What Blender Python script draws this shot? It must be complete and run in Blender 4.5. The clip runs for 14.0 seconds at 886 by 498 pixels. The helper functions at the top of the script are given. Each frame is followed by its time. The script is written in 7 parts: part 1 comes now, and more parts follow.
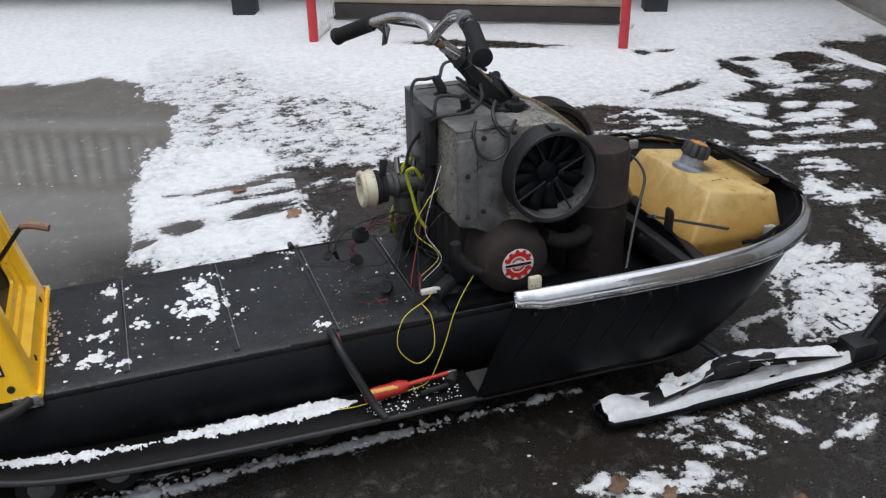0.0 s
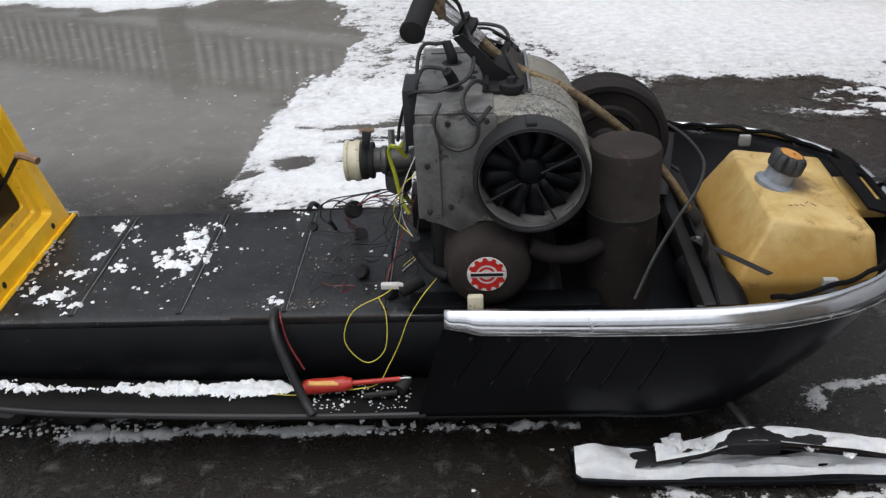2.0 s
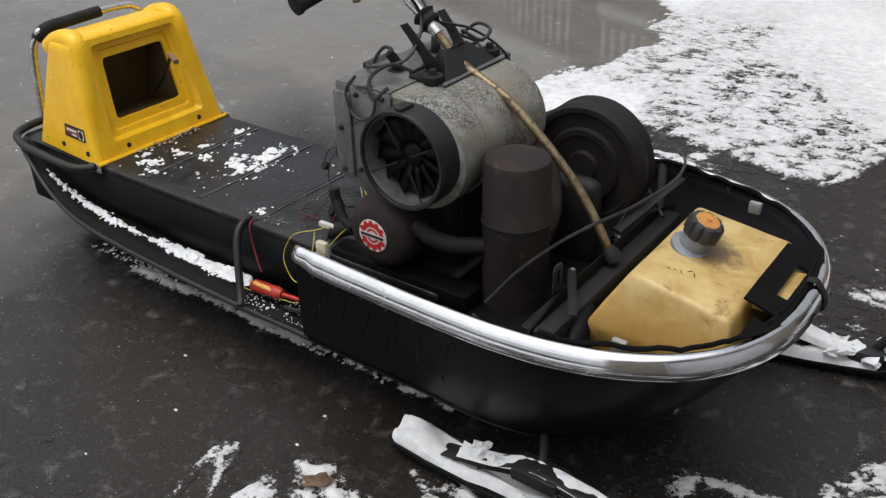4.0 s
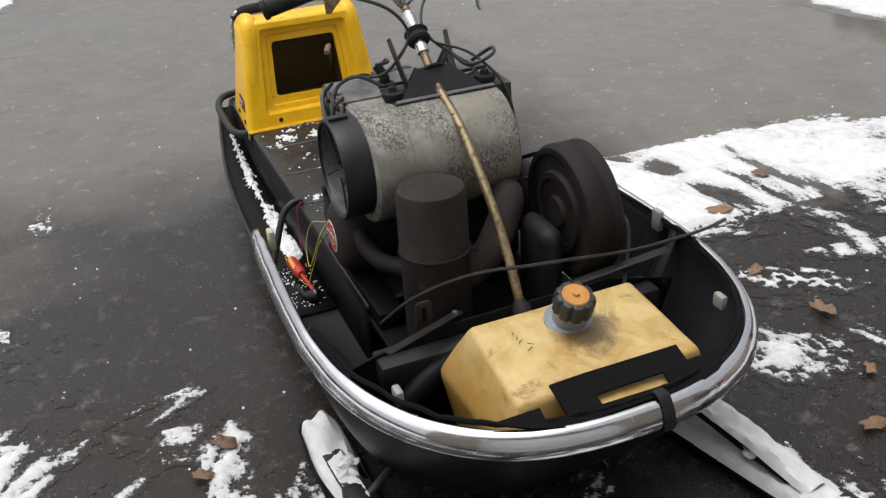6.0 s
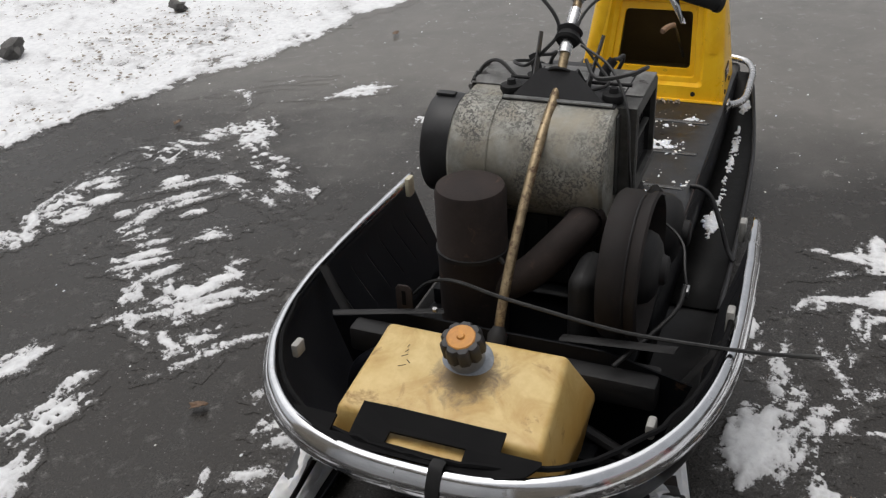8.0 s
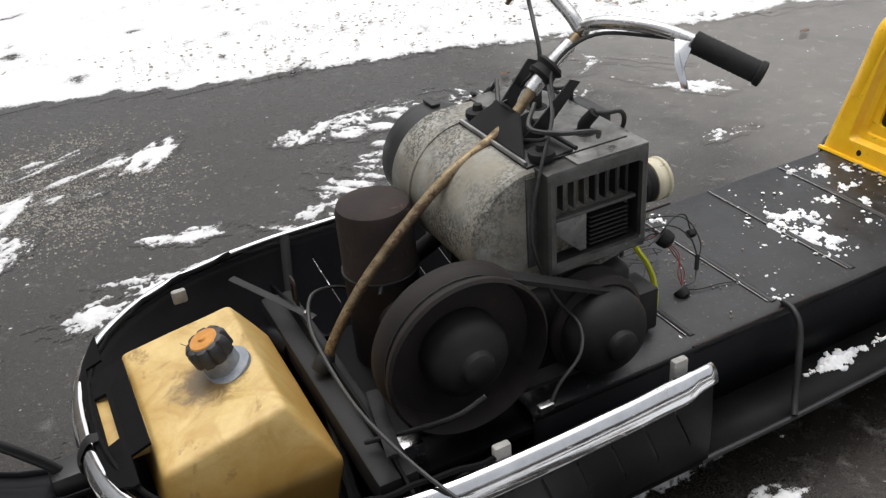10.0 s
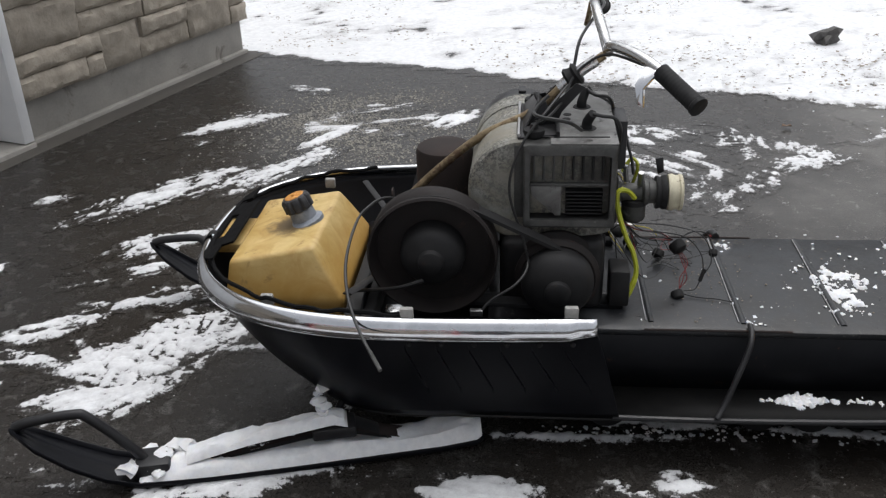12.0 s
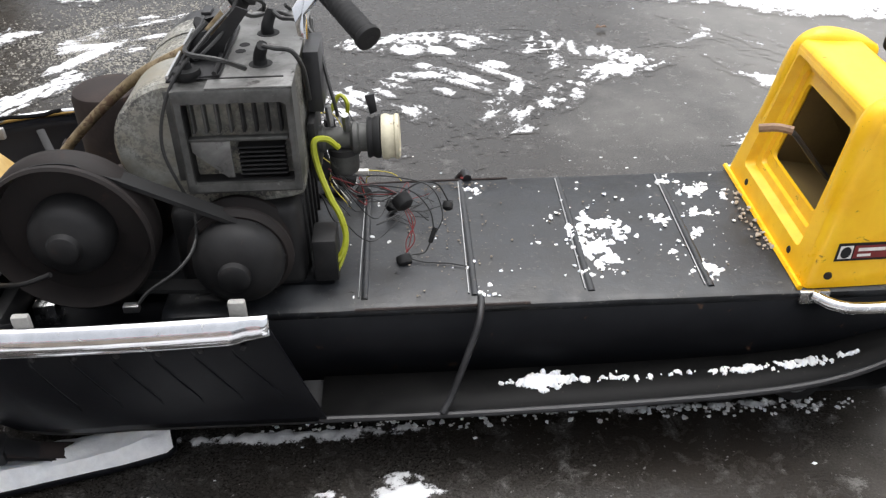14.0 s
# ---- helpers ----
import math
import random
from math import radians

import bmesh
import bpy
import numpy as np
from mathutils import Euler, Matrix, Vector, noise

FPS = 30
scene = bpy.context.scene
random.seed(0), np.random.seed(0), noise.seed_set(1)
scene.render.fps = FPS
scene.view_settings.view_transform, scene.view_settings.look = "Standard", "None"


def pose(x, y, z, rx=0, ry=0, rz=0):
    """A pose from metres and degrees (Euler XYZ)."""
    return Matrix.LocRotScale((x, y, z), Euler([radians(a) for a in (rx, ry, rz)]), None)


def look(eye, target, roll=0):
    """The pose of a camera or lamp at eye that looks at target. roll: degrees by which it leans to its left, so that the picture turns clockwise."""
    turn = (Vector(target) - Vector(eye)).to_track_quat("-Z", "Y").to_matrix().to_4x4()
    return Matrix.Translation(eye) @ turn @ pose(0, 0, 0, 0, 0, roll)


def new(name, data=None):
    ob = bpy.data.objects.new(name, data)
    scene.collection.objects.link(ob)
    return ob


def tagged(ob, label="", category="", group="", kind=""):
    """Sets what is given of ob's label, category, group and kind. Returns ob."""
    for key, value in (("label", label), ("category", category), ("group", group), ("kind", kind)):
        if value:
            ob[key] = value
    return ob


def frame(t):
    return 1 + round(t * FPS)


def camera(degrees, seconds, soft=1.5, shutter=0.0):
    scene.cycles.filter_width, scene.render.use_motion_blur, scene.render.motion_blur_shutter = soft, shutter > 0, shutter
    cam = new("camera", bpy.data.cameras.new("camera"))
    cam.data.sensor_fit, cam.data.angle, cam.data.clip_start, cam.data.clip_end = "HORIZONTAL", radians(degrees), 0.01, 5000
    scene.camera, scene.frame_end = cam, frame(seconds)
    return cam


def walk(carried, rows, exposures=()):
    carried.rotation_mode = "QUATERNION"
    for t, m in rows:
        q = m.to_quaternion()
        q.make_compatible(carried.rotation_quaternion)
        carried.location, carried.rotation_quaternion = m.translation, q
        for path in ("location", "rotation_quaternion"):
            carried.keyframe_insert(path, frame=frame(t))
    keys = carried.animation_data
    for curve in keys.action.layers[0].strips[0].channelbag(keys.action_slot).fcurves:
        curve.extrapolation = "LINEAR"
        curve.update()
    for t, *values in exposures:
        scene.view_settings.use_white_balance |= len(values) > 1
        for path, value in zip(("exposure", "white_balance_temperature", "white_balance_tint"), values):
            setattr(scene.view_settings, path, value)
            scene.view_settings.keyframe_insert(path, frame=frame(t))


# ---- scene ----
cam = camera(52.2, 14.0, soft=1.3)
PATH = [
    (0, (-0.67, -1.861, 1.348), (-0.078, -0.181, 0.438), -0.8),
    (0.5, (-0.624, -1.844, 1.347), (-0.091, -0.163, 0.403), -0.9),
    (1, (-0.395, -1.85, 1.328), (-0.007, -0.156, 0.339), -0.9),
    (1.5, (-0.163, -1.827, 1.317), (-0.04, -0.116, 0.289), -2.7),
    (2, (0.078, -1.687, 1.336), (-0.02, 0.02, 0.299), -3.0),
    (2.5, (0.303, -1.641, 1.335), (-0.015, 0.061, 0.334), -2.2),
    (2.7, (0.437, -1.638, 1.339), (0.032, 0.044, 0.335), -2.2),
    (4.8, (1.527, -1.244, 1.351), (0.187, -0.113, 0.389), -2.3),
    (5, (1.584, -1.156, 1.332), (0.192, -0.071, 0.392), -2.7),
    (5.5, (1.704, -0.891, 1.349), (0.196, 0.041, 0.422), -3.6),
    (6, (1.839, -0.645, 1.332), (0.199, -0.03, 0.368), -4.6),
    (6.5, (1.972, -0.423, 1.354), (0.258, -0.107, 0.374), -3.8),
    (7, (1.902, -0.112, 1.345), (0.17, -0.099, 0.345), -3.6),
    (7.5, (1.825, 0.179, 1.351), (0.124, -0.173, 0.36), -4.7),
    (8, (1.789, 0.486, 1.367), (0.216, -0.228, 0.36), -4.3),
    (8.5, (1.585, 0.682, 1.341), (0.11, -0.219, 0.335), -3.8),
    (9, (1.352, 0.904, 1.34), (0.065, -0.262, 0.348), -5.9),
    (9.2, (1.285, 1.028, 1.335), (0.089, -0.228, 0.339), -6.8),
    (11.3, (0.2, 1.591, 1.338), (0.193, -0.124, 0.309), -0.2),
    (11.5, (0.192, 1.738, 1.347), (0.227, -0.002, 0.361), -0.6),
    (12, (0.138, 1.974, 1.372), (0.327, 0.2, 0.468), -2.0),
    (12.5, (0.078, 2.053, 1.386), (0.317, 0.294, 0.466), -1.8),
    (13, (-0.053, 2.057, 1.324), (0.197, 0.346, 0.32), -4.8),
    (13.5, (-0.127, 1.881, 1.275), (-0.026, 0.188, 0.215), -3.4),
    (14, (-0.257, 1.542, 1.288), (-0.29, -0.123, 0.18), -1.6),
]
walk(cam, [(t, look(eye, target, roll)) for t, eye, target, roll in PATH],
     exposures=((0, -0.02, 6100, 10), (1.5, 0.03, 6200, 10), (2.7, 0.08, 6300, 10), (5, 0.11, 6500, 10), (6, 0.25, 6550, 10), (6.5, 0.25, 6550, 10), (7.5, 0.13, 6550, 10), (8, -0.04, 6550, 10), (9, 0.15, 6550, 10), (11.2, 0.58, 6450, 10), (11.5, 0.50, 6400, 10), (12, 0.18, 6350, 10), (12.5, 0.03, 6350, 10), (13.5, 0.71, 6300, 10), (14, 1.03, 6400, 10)))

# ---- light ----
scene.view_settings.exposure = 0.0
world = bpy.data.worlds.new("overcast")
scene.world = world
world.use_nodes = True
wn, wl = world.node_tree.nodes, world.node_tree.links
sky = wn.new("ShaderNodeTexSky")
sky.sky_type, sky.sun_disc = "NISHITA", False
sky.sun_elevation, sky.sun_rotation = radians(78), radians(204)
sky.air_density, sky.dust_density = 1.0, 6.0
pale = wn.new("ShaderNodeHueSaturation")
pale.inputs["Saturation"].default_value = 0.18
wl.new(sky.outputs[0], pale.inputs["Color"])
wl.new(pale.outputs[0], wn["Background"].inputs["Color"])
wn["Background"].inputs["Strength"].default_value = 0.14
sun = new("sun", bpy.data.lights.new("sun", "SUN"))
sun.data.energy, sun.data.angle, sun.data.color = 0.75, radians(95), (1.0, 0.98, 0.96)
sun.matrix_world = look((-0.7, -1.5, 4.3), (0, 0, 0))


# ---- materials ----
def mix_rgb(nt, fac, a, b):
    m = nt.nodes.new("ShaderNodeMix")
    m.data_type = "RGBA"
    for socket, value in ((m.inputs[0], fac), (m.inputs[6], a), (m.inputs[7], b)):
        if isinstance(value, bpy.types.NodeSocket):
            nt.links.new(value, socket)
        else:
            socket.default_value = value
    return m.outputs[2]


def noise_tex(nt, coords, scale, detail=6.0, rough=0.6, warp=0.0):
    n = nt.nodes.new("ShaderNodeTexNoise")
    n.inputs["Scale"].default_value, n.inputs["Detail"].default_value = scale, detail
    n.inputs["Roughness"].default_value, n.inputs["Distortion"].default_value = rough, warp
    nt.links.new(coords, n.inputs["Vector"])
    return n.outputs["Fac"]


def ramp(nt, value, lo, hi, out_lo=0.0, out_hi=1.0):
    r = nt.nodes.new("ShaderNodeMapRange")
    r.inputs[1].default_value, r.inputs[2].default_value = lo, hi
    r.inputs[3].default_value, r.inputs[4].default_value = out_lo, out_hi
    nt.links.new(value, r.inputs[0])
    return r.outputs[0]


def rgba(c):
    return (*c, 1.0) if len(c) == 3 else c


def surf(name, c1, c2, scale=12.0, rough=(0.4, 0.6), metal=0.0, bump=0.15, fine=180.0, spots=None, spot_scale=40.0, spot_cut=0.6,
         spot_rough=0.85, spot_metal=0.0, coat=0.0, each=0.0, bump_dist=0.002, patchy=0.0, spec=0.5, blotch=None, grime=None, level=None):
    """A painted, metal, rubber or stone surface: two colours in broad clouds, fine grain relief and stains."""
    m = bpy.data.materials.new(name)
    m.use_nodes = True
    nt = m.node_tree
    b = nt.nodes["Principled BSDF"]
    coords = nt.nodes.new("ShaderNodeTexCoord").outputs["Object"]
    broad = noise_tex(nt, coords, scale, 5.0, 0.6, 0.4)
    grain = noise_tex(nt, coords, fine, 3.0, 0.6)
    both = nt.nodes.new("ShaderNodeMath")
    both.operation = "MULTIPLY_ADD"
    nt.links.new(grain, both.inputs[0])
    both.inputs[1].default_value = 0.35
    nt.links.new(broad, both.inputs[2])
    cloud = ramp(nt, both.outputs[0], 0.45, 0.9)
    colour = mix_rgb(nt, cloud, rgba(c1), rgba(c2))
    b.inputs["Specular IOR Level"].default_value = spec
    if blotch:
        colour = mix_rgb(nt, ramp(nt, noise_tex(nt, coords, 13.0, 5.0, 0.62, 0.9), 0.42, 0.68, 0.0, 0.9), colour, rgba(blotch))
    if level:
        # liquid showing through the wall below its level
        sx = nt.nodes.new("ShaderNodeSeparateXYZ")
        nt.links.new(coords, sx.inputs[0])
        # soft golden ramp down the sides: light through the plastic put into the colour
        colour = mix_rgb(nt, ramp(nt, sx.outputs[2], level + 0.005, level - 0.005, 0.0, 0.40), mix_rgb(nt, ramp(nt, sx.outputs[2], 0.445, 0.37, 0.0, 0.62), colour, (0.50, 0.27, 0.055, 1)), (0.36, 0.19, 0.035, 1))
    if grime:
        # spilt dirt round one spot
        gap = nt.nodes.new("ShaderNodeVectorMath")
        gap.operation = "DISTANCE"
        nt.links.new(coords, gap.inputs[0])
        gap.inputs[1].default_value = grime[:3]
        near = ramp(nt, gap.outputs["Value"], grime[3], 0.02, 0.0, 0.62)
        wet = nt.nodes.new("ShaderNodeMath")
        wet.operation = "ADD"
        nt.links.new(near, wet.inputs[0])
        nt.links.new(noise_tex(nt, coords, 42.0, 6.0, 0.7, 0.6), wet.inputs[1])
        colour = mix_rgb(nt, ramp(nt, wet.outputs[0], 0.66, 1.0, 0.0, 0.82), colour, rgba(grime[4]) if len(grime) > 4 else (0.075, 0.05, 0.028, 1))
    rough_out = ramp(nt, both.outputs[0], 0.4, 0.95, *rough)
    if each:
        info = nt.nodes.new("ShaderNodeObjectInfo")
        colour = mix_rgb(nt, ramp(nt, info.outputs["Random"], 0, 1, 0, each), colour, (0.0, 0.0, 0.0, 1))
    if spots:
        mask = ramp(nt, noise_tex(nt, coords, spot_scale, 8.0, 0.68, 0.6), spot_cut, spot_cut + 0.07)
        if patchy:
            where = nt.nodes.new("ShaderNodeMath")
            where.operation = "MULTIPLY"
            nt.links.new(mask, where.inputs[0])
            nt.links.new(ramp(nt, noise_tex(nt, coords, patchy, 5.0, 0.6, 0.5), 0.40, 0.60), where.inputs[1])
            mask = where.outputs[0]
        colour = mix_rgb(nt, mask, colour, rgba(spots))
        rr = nt.nodes.new("ShaderNodeMix")
        nt.links.new(mask, rr.inputs[0])
        nt.links.new(rough_out, rr.inputs[2])
        rr.inputs[3].default_value = spot_rough
        rough_out = rr.outputs[0]
        if metal:
            mm = ramp(nt, mask, 0, 1, metal, spot_metal)
            nt.links.new(mm, b.inputs["Metallic"])
    if metal and not spots:
        b.inputs["Metallic"].default_value = metal
    nt.links.new(colour, b.inputs["Base Color"])
    nt.links.new(rough_out, b.inputs["Roughness"])
    b.inputs["Coat Weight"].default_value = coat
    if bump:
        bm_ = nt.nodes.new("ShaderNodeBump")
        bm_.inputs["Strength"].default_value, bm_.inputs["Distance"].default_value = bump, bump_dist
        nt.links.new(both.outputs[0], bm_.inputs["Height"])
        nt.links.new(bm_.outputs[0], b.inputs["Normal"])
    return m


def asphalt_material():
    """Wet asphalt: stone grain, standing water to the rear and side, damp film elsewhere, grit and drying patches."""
    m = bpy.data.materials.new("wet_asphalt")
    m.use_nodes = True
    nt = m.node_tree
    b = nt.nodes["Principled BSDF"]
    coords = nt.nodes.new("ShaderNodeTexCoord").outputs["Object"]
    split = nt.nodes.new("ShaderNodeSeparateXYZ")
    nt.links.new(coords, split.inputs[0])
    grain = noise_tex(nt, coords, 210.0, 3.0, 0.7)
    mid = noise_tex(nt, coords, 17.0, 9.0, 0.7, 0.4)
    mottle = noise_tex(nt, coords, 4.2, 8.0, 0.68, 0.8)
    broad = noise_tex(nt, coords, 1.1, 5.0, 0.55, 0.5)
    wob = noise_tex(nt, coords, 2.2, 5.0, 0.6)

    def sum_of(a, k, c):
        n = nt.nodes.new("ShaderNodeMath")
        n.operation = "MULTIPLY_ADD"
        nt.links.new(a, n.inputs[0])
        n.inputs[1].default_value = k
        nt.links.new(c, n.inputs[2])
        return n.outputs[0]

    # standing water lies towards the rear of the machine
    lean = sum_of(split.outputs[1], -0.22, split.outputs[0])
    pool = ramp(nt, sum_of(wob, 1.6, lean), 0.40, -0.15)
    # the strip beside and under the machine only stays damp
    strip = nt.nodes.new("ShaderNodeMath")
    strip.operation = "MULTIPLY"
    nt.links.new(pool, strip.inputs[0])
    wet_y = sum_of(wob, 0.5, split.outputs[1])
    dry = nt.nodes.new("ShaderNodeMath")
    dry.operation = "MAXIMUM"
    nt.links.new(ramp(nt, wet_y, -0.40, -0.85, 0.0, 0.45), dry.inputs[0])
    nt.links.new(ramp(nt, wet_y, 1.05, 1.5), dry.inputs[1])
    rear = nt.nodes.new("ShaderNodeMath")
    rear.operation = "MAXIMUM"
    nt.links.new(dry.outputs[0], rear.inputs[0])
    nt.links.new(ramp(nt, sum_of(wob, 0.8, split.outputs[0]), -0.60, -1.30, 0.0, 0.8), rear.inputs[1])
    nt.links.new(rear.outputs[0], strip.inputs[1])
    pool = strip.outputs[0]
    stone = mix_rgb(nt, ramp(nt, grain, 0.40, 0.66), (0.006, 0.0056, 0.0054, 1), (0.062, 0.058, 0.053, 1))
    damp = mix_rgb(nt, ramp(nt, broad, 0.35, 0.7), stone, (0.019, 0.0155, 0.0125, 1))
    worn = mix_rgb(nt, ramp(nt, mottle, 0.45, 0.75, 0.0, 0.7), damp, (0.024, 0.0205, 0.017, 1))
    grit = mix_rgb(nt, ramp(nt, sum_of(grain, 0.35, mid), 0.76, 0.88, 0.0, 0.9), worn, (0.14, 0.135, 0.128, 1))
    speck = noise_tex(nt, coords, 95.0, 2.0, 0.6)
    grit = mix_rgb(nt, ramp(nt, sum_of(mottle, 0.25, speck), 0.80, 0.86, 0.0, 0.8), grit, (0.26, 0.255, 0.25, 1))
    grit = mix_rgb(nt, ramp(nt, sum_of(speck, 0.4, noise_tex(nt, coords, 8.0, 6.0, 0.7, 1.0)), 0.82, 0.98, 0.0, 0.28), grit, (0.070, 0.064, 0.056, 1))
    silt = mix_rgb(nt, ramp(nt, mottle, 0.3, 0.75), (0.140, 0.131, 0.118, 1), (0.190, 0.178, 0.160, 1))
    under = mix_rgb(nt, ramp(nt, sum_of(grain, 0.3, mid), 0.74, 0.84), silt, (0.27, 0.26, 0.24, 1))
    nt.links.new(mix_rgb(nt, pool, grit, under), b.inputs["Base Color"])
    film = ramp(nt, mid, 0.3, 0.75, 0.18, 0.36)
    rr = nt.nodes.new("ShaderNodeMix")
    nt.links.new(pool, rr.inputs[0])
    nt.links.new(film, rr.inputs[2])
    rr.inputs[3].default_value = 0.03
    nt.links.new(rr.outputs[0], b.inputs["Roughness"])
    b.inputs["IOR"].default_value = 1.36
    bump = nt.nodes.new("ShaderNodeBump")
    bump.inputs["Distance"].default_value = 0.004
    nt.links.new(ramp(nt, pool, 0, 1, 0.26, 0.013), bump.inputs["Strength"])
    nt.links.new(sum_of(mid, 0.8, grain), bump.inputs["Height"])
    nt.links.new(bump.outputs[0], b.inputs["Normal"])
    return m


def snow_material(name, low, high):
    m = bpy.data.materials.new(name)
    m.use_nodes = True
    nt = m.node_tree
    b = nt.nodes["Principled BSDF"]
    coords = nt.nodes.new("ShaderNodeTexCoord").outputs["Object"]
    grain = noise_tex(nt, coords, 420.0, 2.0, 0.6)
    lumps = noise_tex(nt, coords, 38.0, 6.0, 0.65, 0.2)
    colour = mix_rgb(nt, ramp(nt, lumps, 0.3, 0.62), rgba(low), rgba(high))
    nt.links.new(colour, b.inputs["Base Color"])
    b.inputs["Roughness"].default_value = 0.62
    b.inputs["Subsurface Weight"].default_value = 0.25
    b.inputs["Subsurface Radius"].default_value = (0.01, 0.012, 0.016)
    b.inputs["Subsurface Scale"].default_value = 0.5
    bump = nt.nodes.new("ShaderNodeBump")
    bump.inputs["Strength"].default_value, bump.inputs["Distance"].default_value = 0.3, 0.006
    h = nt.nodes.new("ShaderNodeMath")
    h.operation = "MULTIPLY_ADD"
    nt.links.new(grain, h.inputs[0])
    h.inputs[1].default_value = 0.3
    nt.links.new(lumps, h.inputs[2])
    nt.links.new(h.outputs[0], bump.inputs["Height"])
    nt.links.new(bump.outputs[0], b.inputs["Normal"])
    return m


def ground_snow_material():
    """Snow over the same asphalt: where the sheet thins out to nothing the wet ground shows between the grains."""
    m = asphalt_material()
    m.name = "melting_snow_on_asphalt"
    nt = m.node_tree
    under = nt.nodes["Principled BSDF"]
    out = nt.nodes["Material Output"]
    coords = nt.nodes.new("ShaderNodeTexCoord").outputs["Object"]
    b = nt.nodes.new("ShaderNodeBsdfPrincipled")
    grain = noise_tex(nt, coords, 330.0, 3.0, 0.65)
    crumbs = noise_tex(nt, coords, 85.0, 5.0, 0.65, 0.3)
    lumps = noise_tex(nt, coords, 30.0, 6.0, 0.65, 0.2)
    depth = nt.nodes.new("ShaderNodeAttribute")
    depth.attribute_name = "depth"

    def plus(a, k, c):
        n = nt.nodes.new("ShaderNodeMath")
        n.operation = "MULTIPLY_ADD"
        nt.links.new(a, n.inputs[0])
        n.inputs[1].default_value = k
        nt.links.new(c, n.inputs[2])
        return n.outputs[0]

    level = plus(ramp(nt, crumbs, 0, 1, -1, 1), 0.026, plus(ramp(nt, grain, 0, 1, -1, 1), 0.012, depth.outputs["Fac"]))
    cover = ramp(nt, level, -0.0035, 0.0045)
    dense = ramp(nt, level, -0.002, 0.034)
    slush = mix_rgb(nt, ramp(nt, lumps, 0.3, 0.7), (0.40, 0.40, 0.41, 1), (0.62, 0.62, 0.63, 1))
    white = mix_rgb(nt, ramp(nt, lumps, 0.28, 0.6), (0.62, 0.63, 0.65, 1), (0.765, 0.775, 0.785, 1))
    nt.links.new(mix_rgb(nt, dense, slush, white), b.inputs["Base Color"])
    b.inputs["Roughness"].default_value = 0.6
    bump = nt.nodes.new("ShaderNodeBump")
    bump.inputs["Strength"].default_value, bump.inputs["Distance"].default_value = 0.45, 0.006
    nt.links.new(plus(grain, 0.3, plus(crumbs, 0.7, lumps)), bump.inputs["Height"])
    nt.links.new(bump.outputs[0], b.inputs["Normal"])
    both = nt.nodes.new("ShaderNodeMixShader")
    nt.links.new(cover, both.inputs[0])
    nt.links.new(under.outputs[0], both.inputs[1])
    nt.links.new(b.outputs[0], both.inputs[2])
    nt.links.new(both.outputs[0], out.inputs["Surface"])
    return m


ASPHALT = asphalt_material()
GROUNDSNOW = ground_snow_material()
SNOW = snow_material("snow", (0.66, 0.67, 0.69), (0.80, 0.81, 0.82))
BLACK = surf("black_paint", (0.012, 0.012, 0.013), (0.026, 0.026, 0.028), 9, (0.3, 0.55), bump=0.12, spots=(0.09, 0.085, 0.08), spot_scale=55, spot_cut=0.68, spec=0.35)
PAN = surf("black_moulded_plastic", (0.0035, 0.0039, 0.0056), (0.0075, 0.0080, 0.0104), 7, (0.28, 0.46), bump=0.2, fine=90, spots=(0.022, 0.022, 0.024), spot_scale=30, spot_cut=0.68, spec=0.13)
TUNNEL = surf("worn_black_aluminium", (0.007, 0.0078, 0.0096), (0.024, 0.0265, 0.031), 20, (0.24, 0.55), bump=0.55, fine=120, spots=(0.10, 0.094, 0.086), spot_scale=90, spot_cut=0.60, spec=0.42, blotch=(0.010, 0.0098, 0.0098))
# black lightened for the hull's inside: lens haze put into its colour
HAZED = surf("haze_lifted_black_inside", (0.012, 0.0125, 0.016), (0.022, 0.023, 0.027), 8, (0.5, 0.7), bump=0.3, fine=120, spots=(0.05, 0.047, 0.045), spot_scale=60, spot_cut=0.67, spec=0.25)
SIDE = surf("deeper_black_sheet", (0.0035, 0.0038, 0.0048), (0.0072, 0.0076, 0.0090), 9, (0.36, 0.58), bump=0.2, fine=110, spots=(0.045, 0.027, 0.018), spot_scale=34, spot_cut=0.64, spec=0.08)
BOARD = surf("gritty_black_board", (0.0042, 0.0042, 0.0045), (0.010, 0.0098, 0.0096), 26, (0.45, 0.65), bump=0.4, fine=160, spots=(0.07, 0.06, 0.05), spot_scale=130, spot_cut=0.64, spec=0.1)
FLOORTAN = surf("dirty_tan_sheet", (0.07, 0.06, 0.038), (0.19, 0.165, 0.11), 24, (0.5, 0.75), 0.2, 0.3, 120, spots=(0.03, 0.026, 0.022), spot_scale=40, spot_cut=0.58)
RUST = surf("dark_rust", (0.019, 0.0148, 0.0142), (0.042, 0.0325, 0.0300), 16, (0.7, 0.92), bump=0.5, fine=140, spots=(0.075, 0.047, 0.037), spot_scale=22, spot_cut=0.60, spec=0.25)
GRIMY = surf("grease_blackened_rust", (0.0098, 0.0085, 0.0083), (0.022, 0.0178, 0.0170), 16, (0.55, 0.85), bump=0.4, fine=140, spots=(0.036, 0.024, 0.020), spot_scale=22, spot_cut=0.62, spec=0.25)
DARKIRON = surf("greasy_iron", (0.010, 0.0100, 0.0108), (0.022, 0.0215, 0.0220), 20, (0.45, 0.75), 0.2, 0.35, 120, spots=(0.034, 0.026, 0.022), spot_scale=30, spot_cut=0.64, spec=0.35)
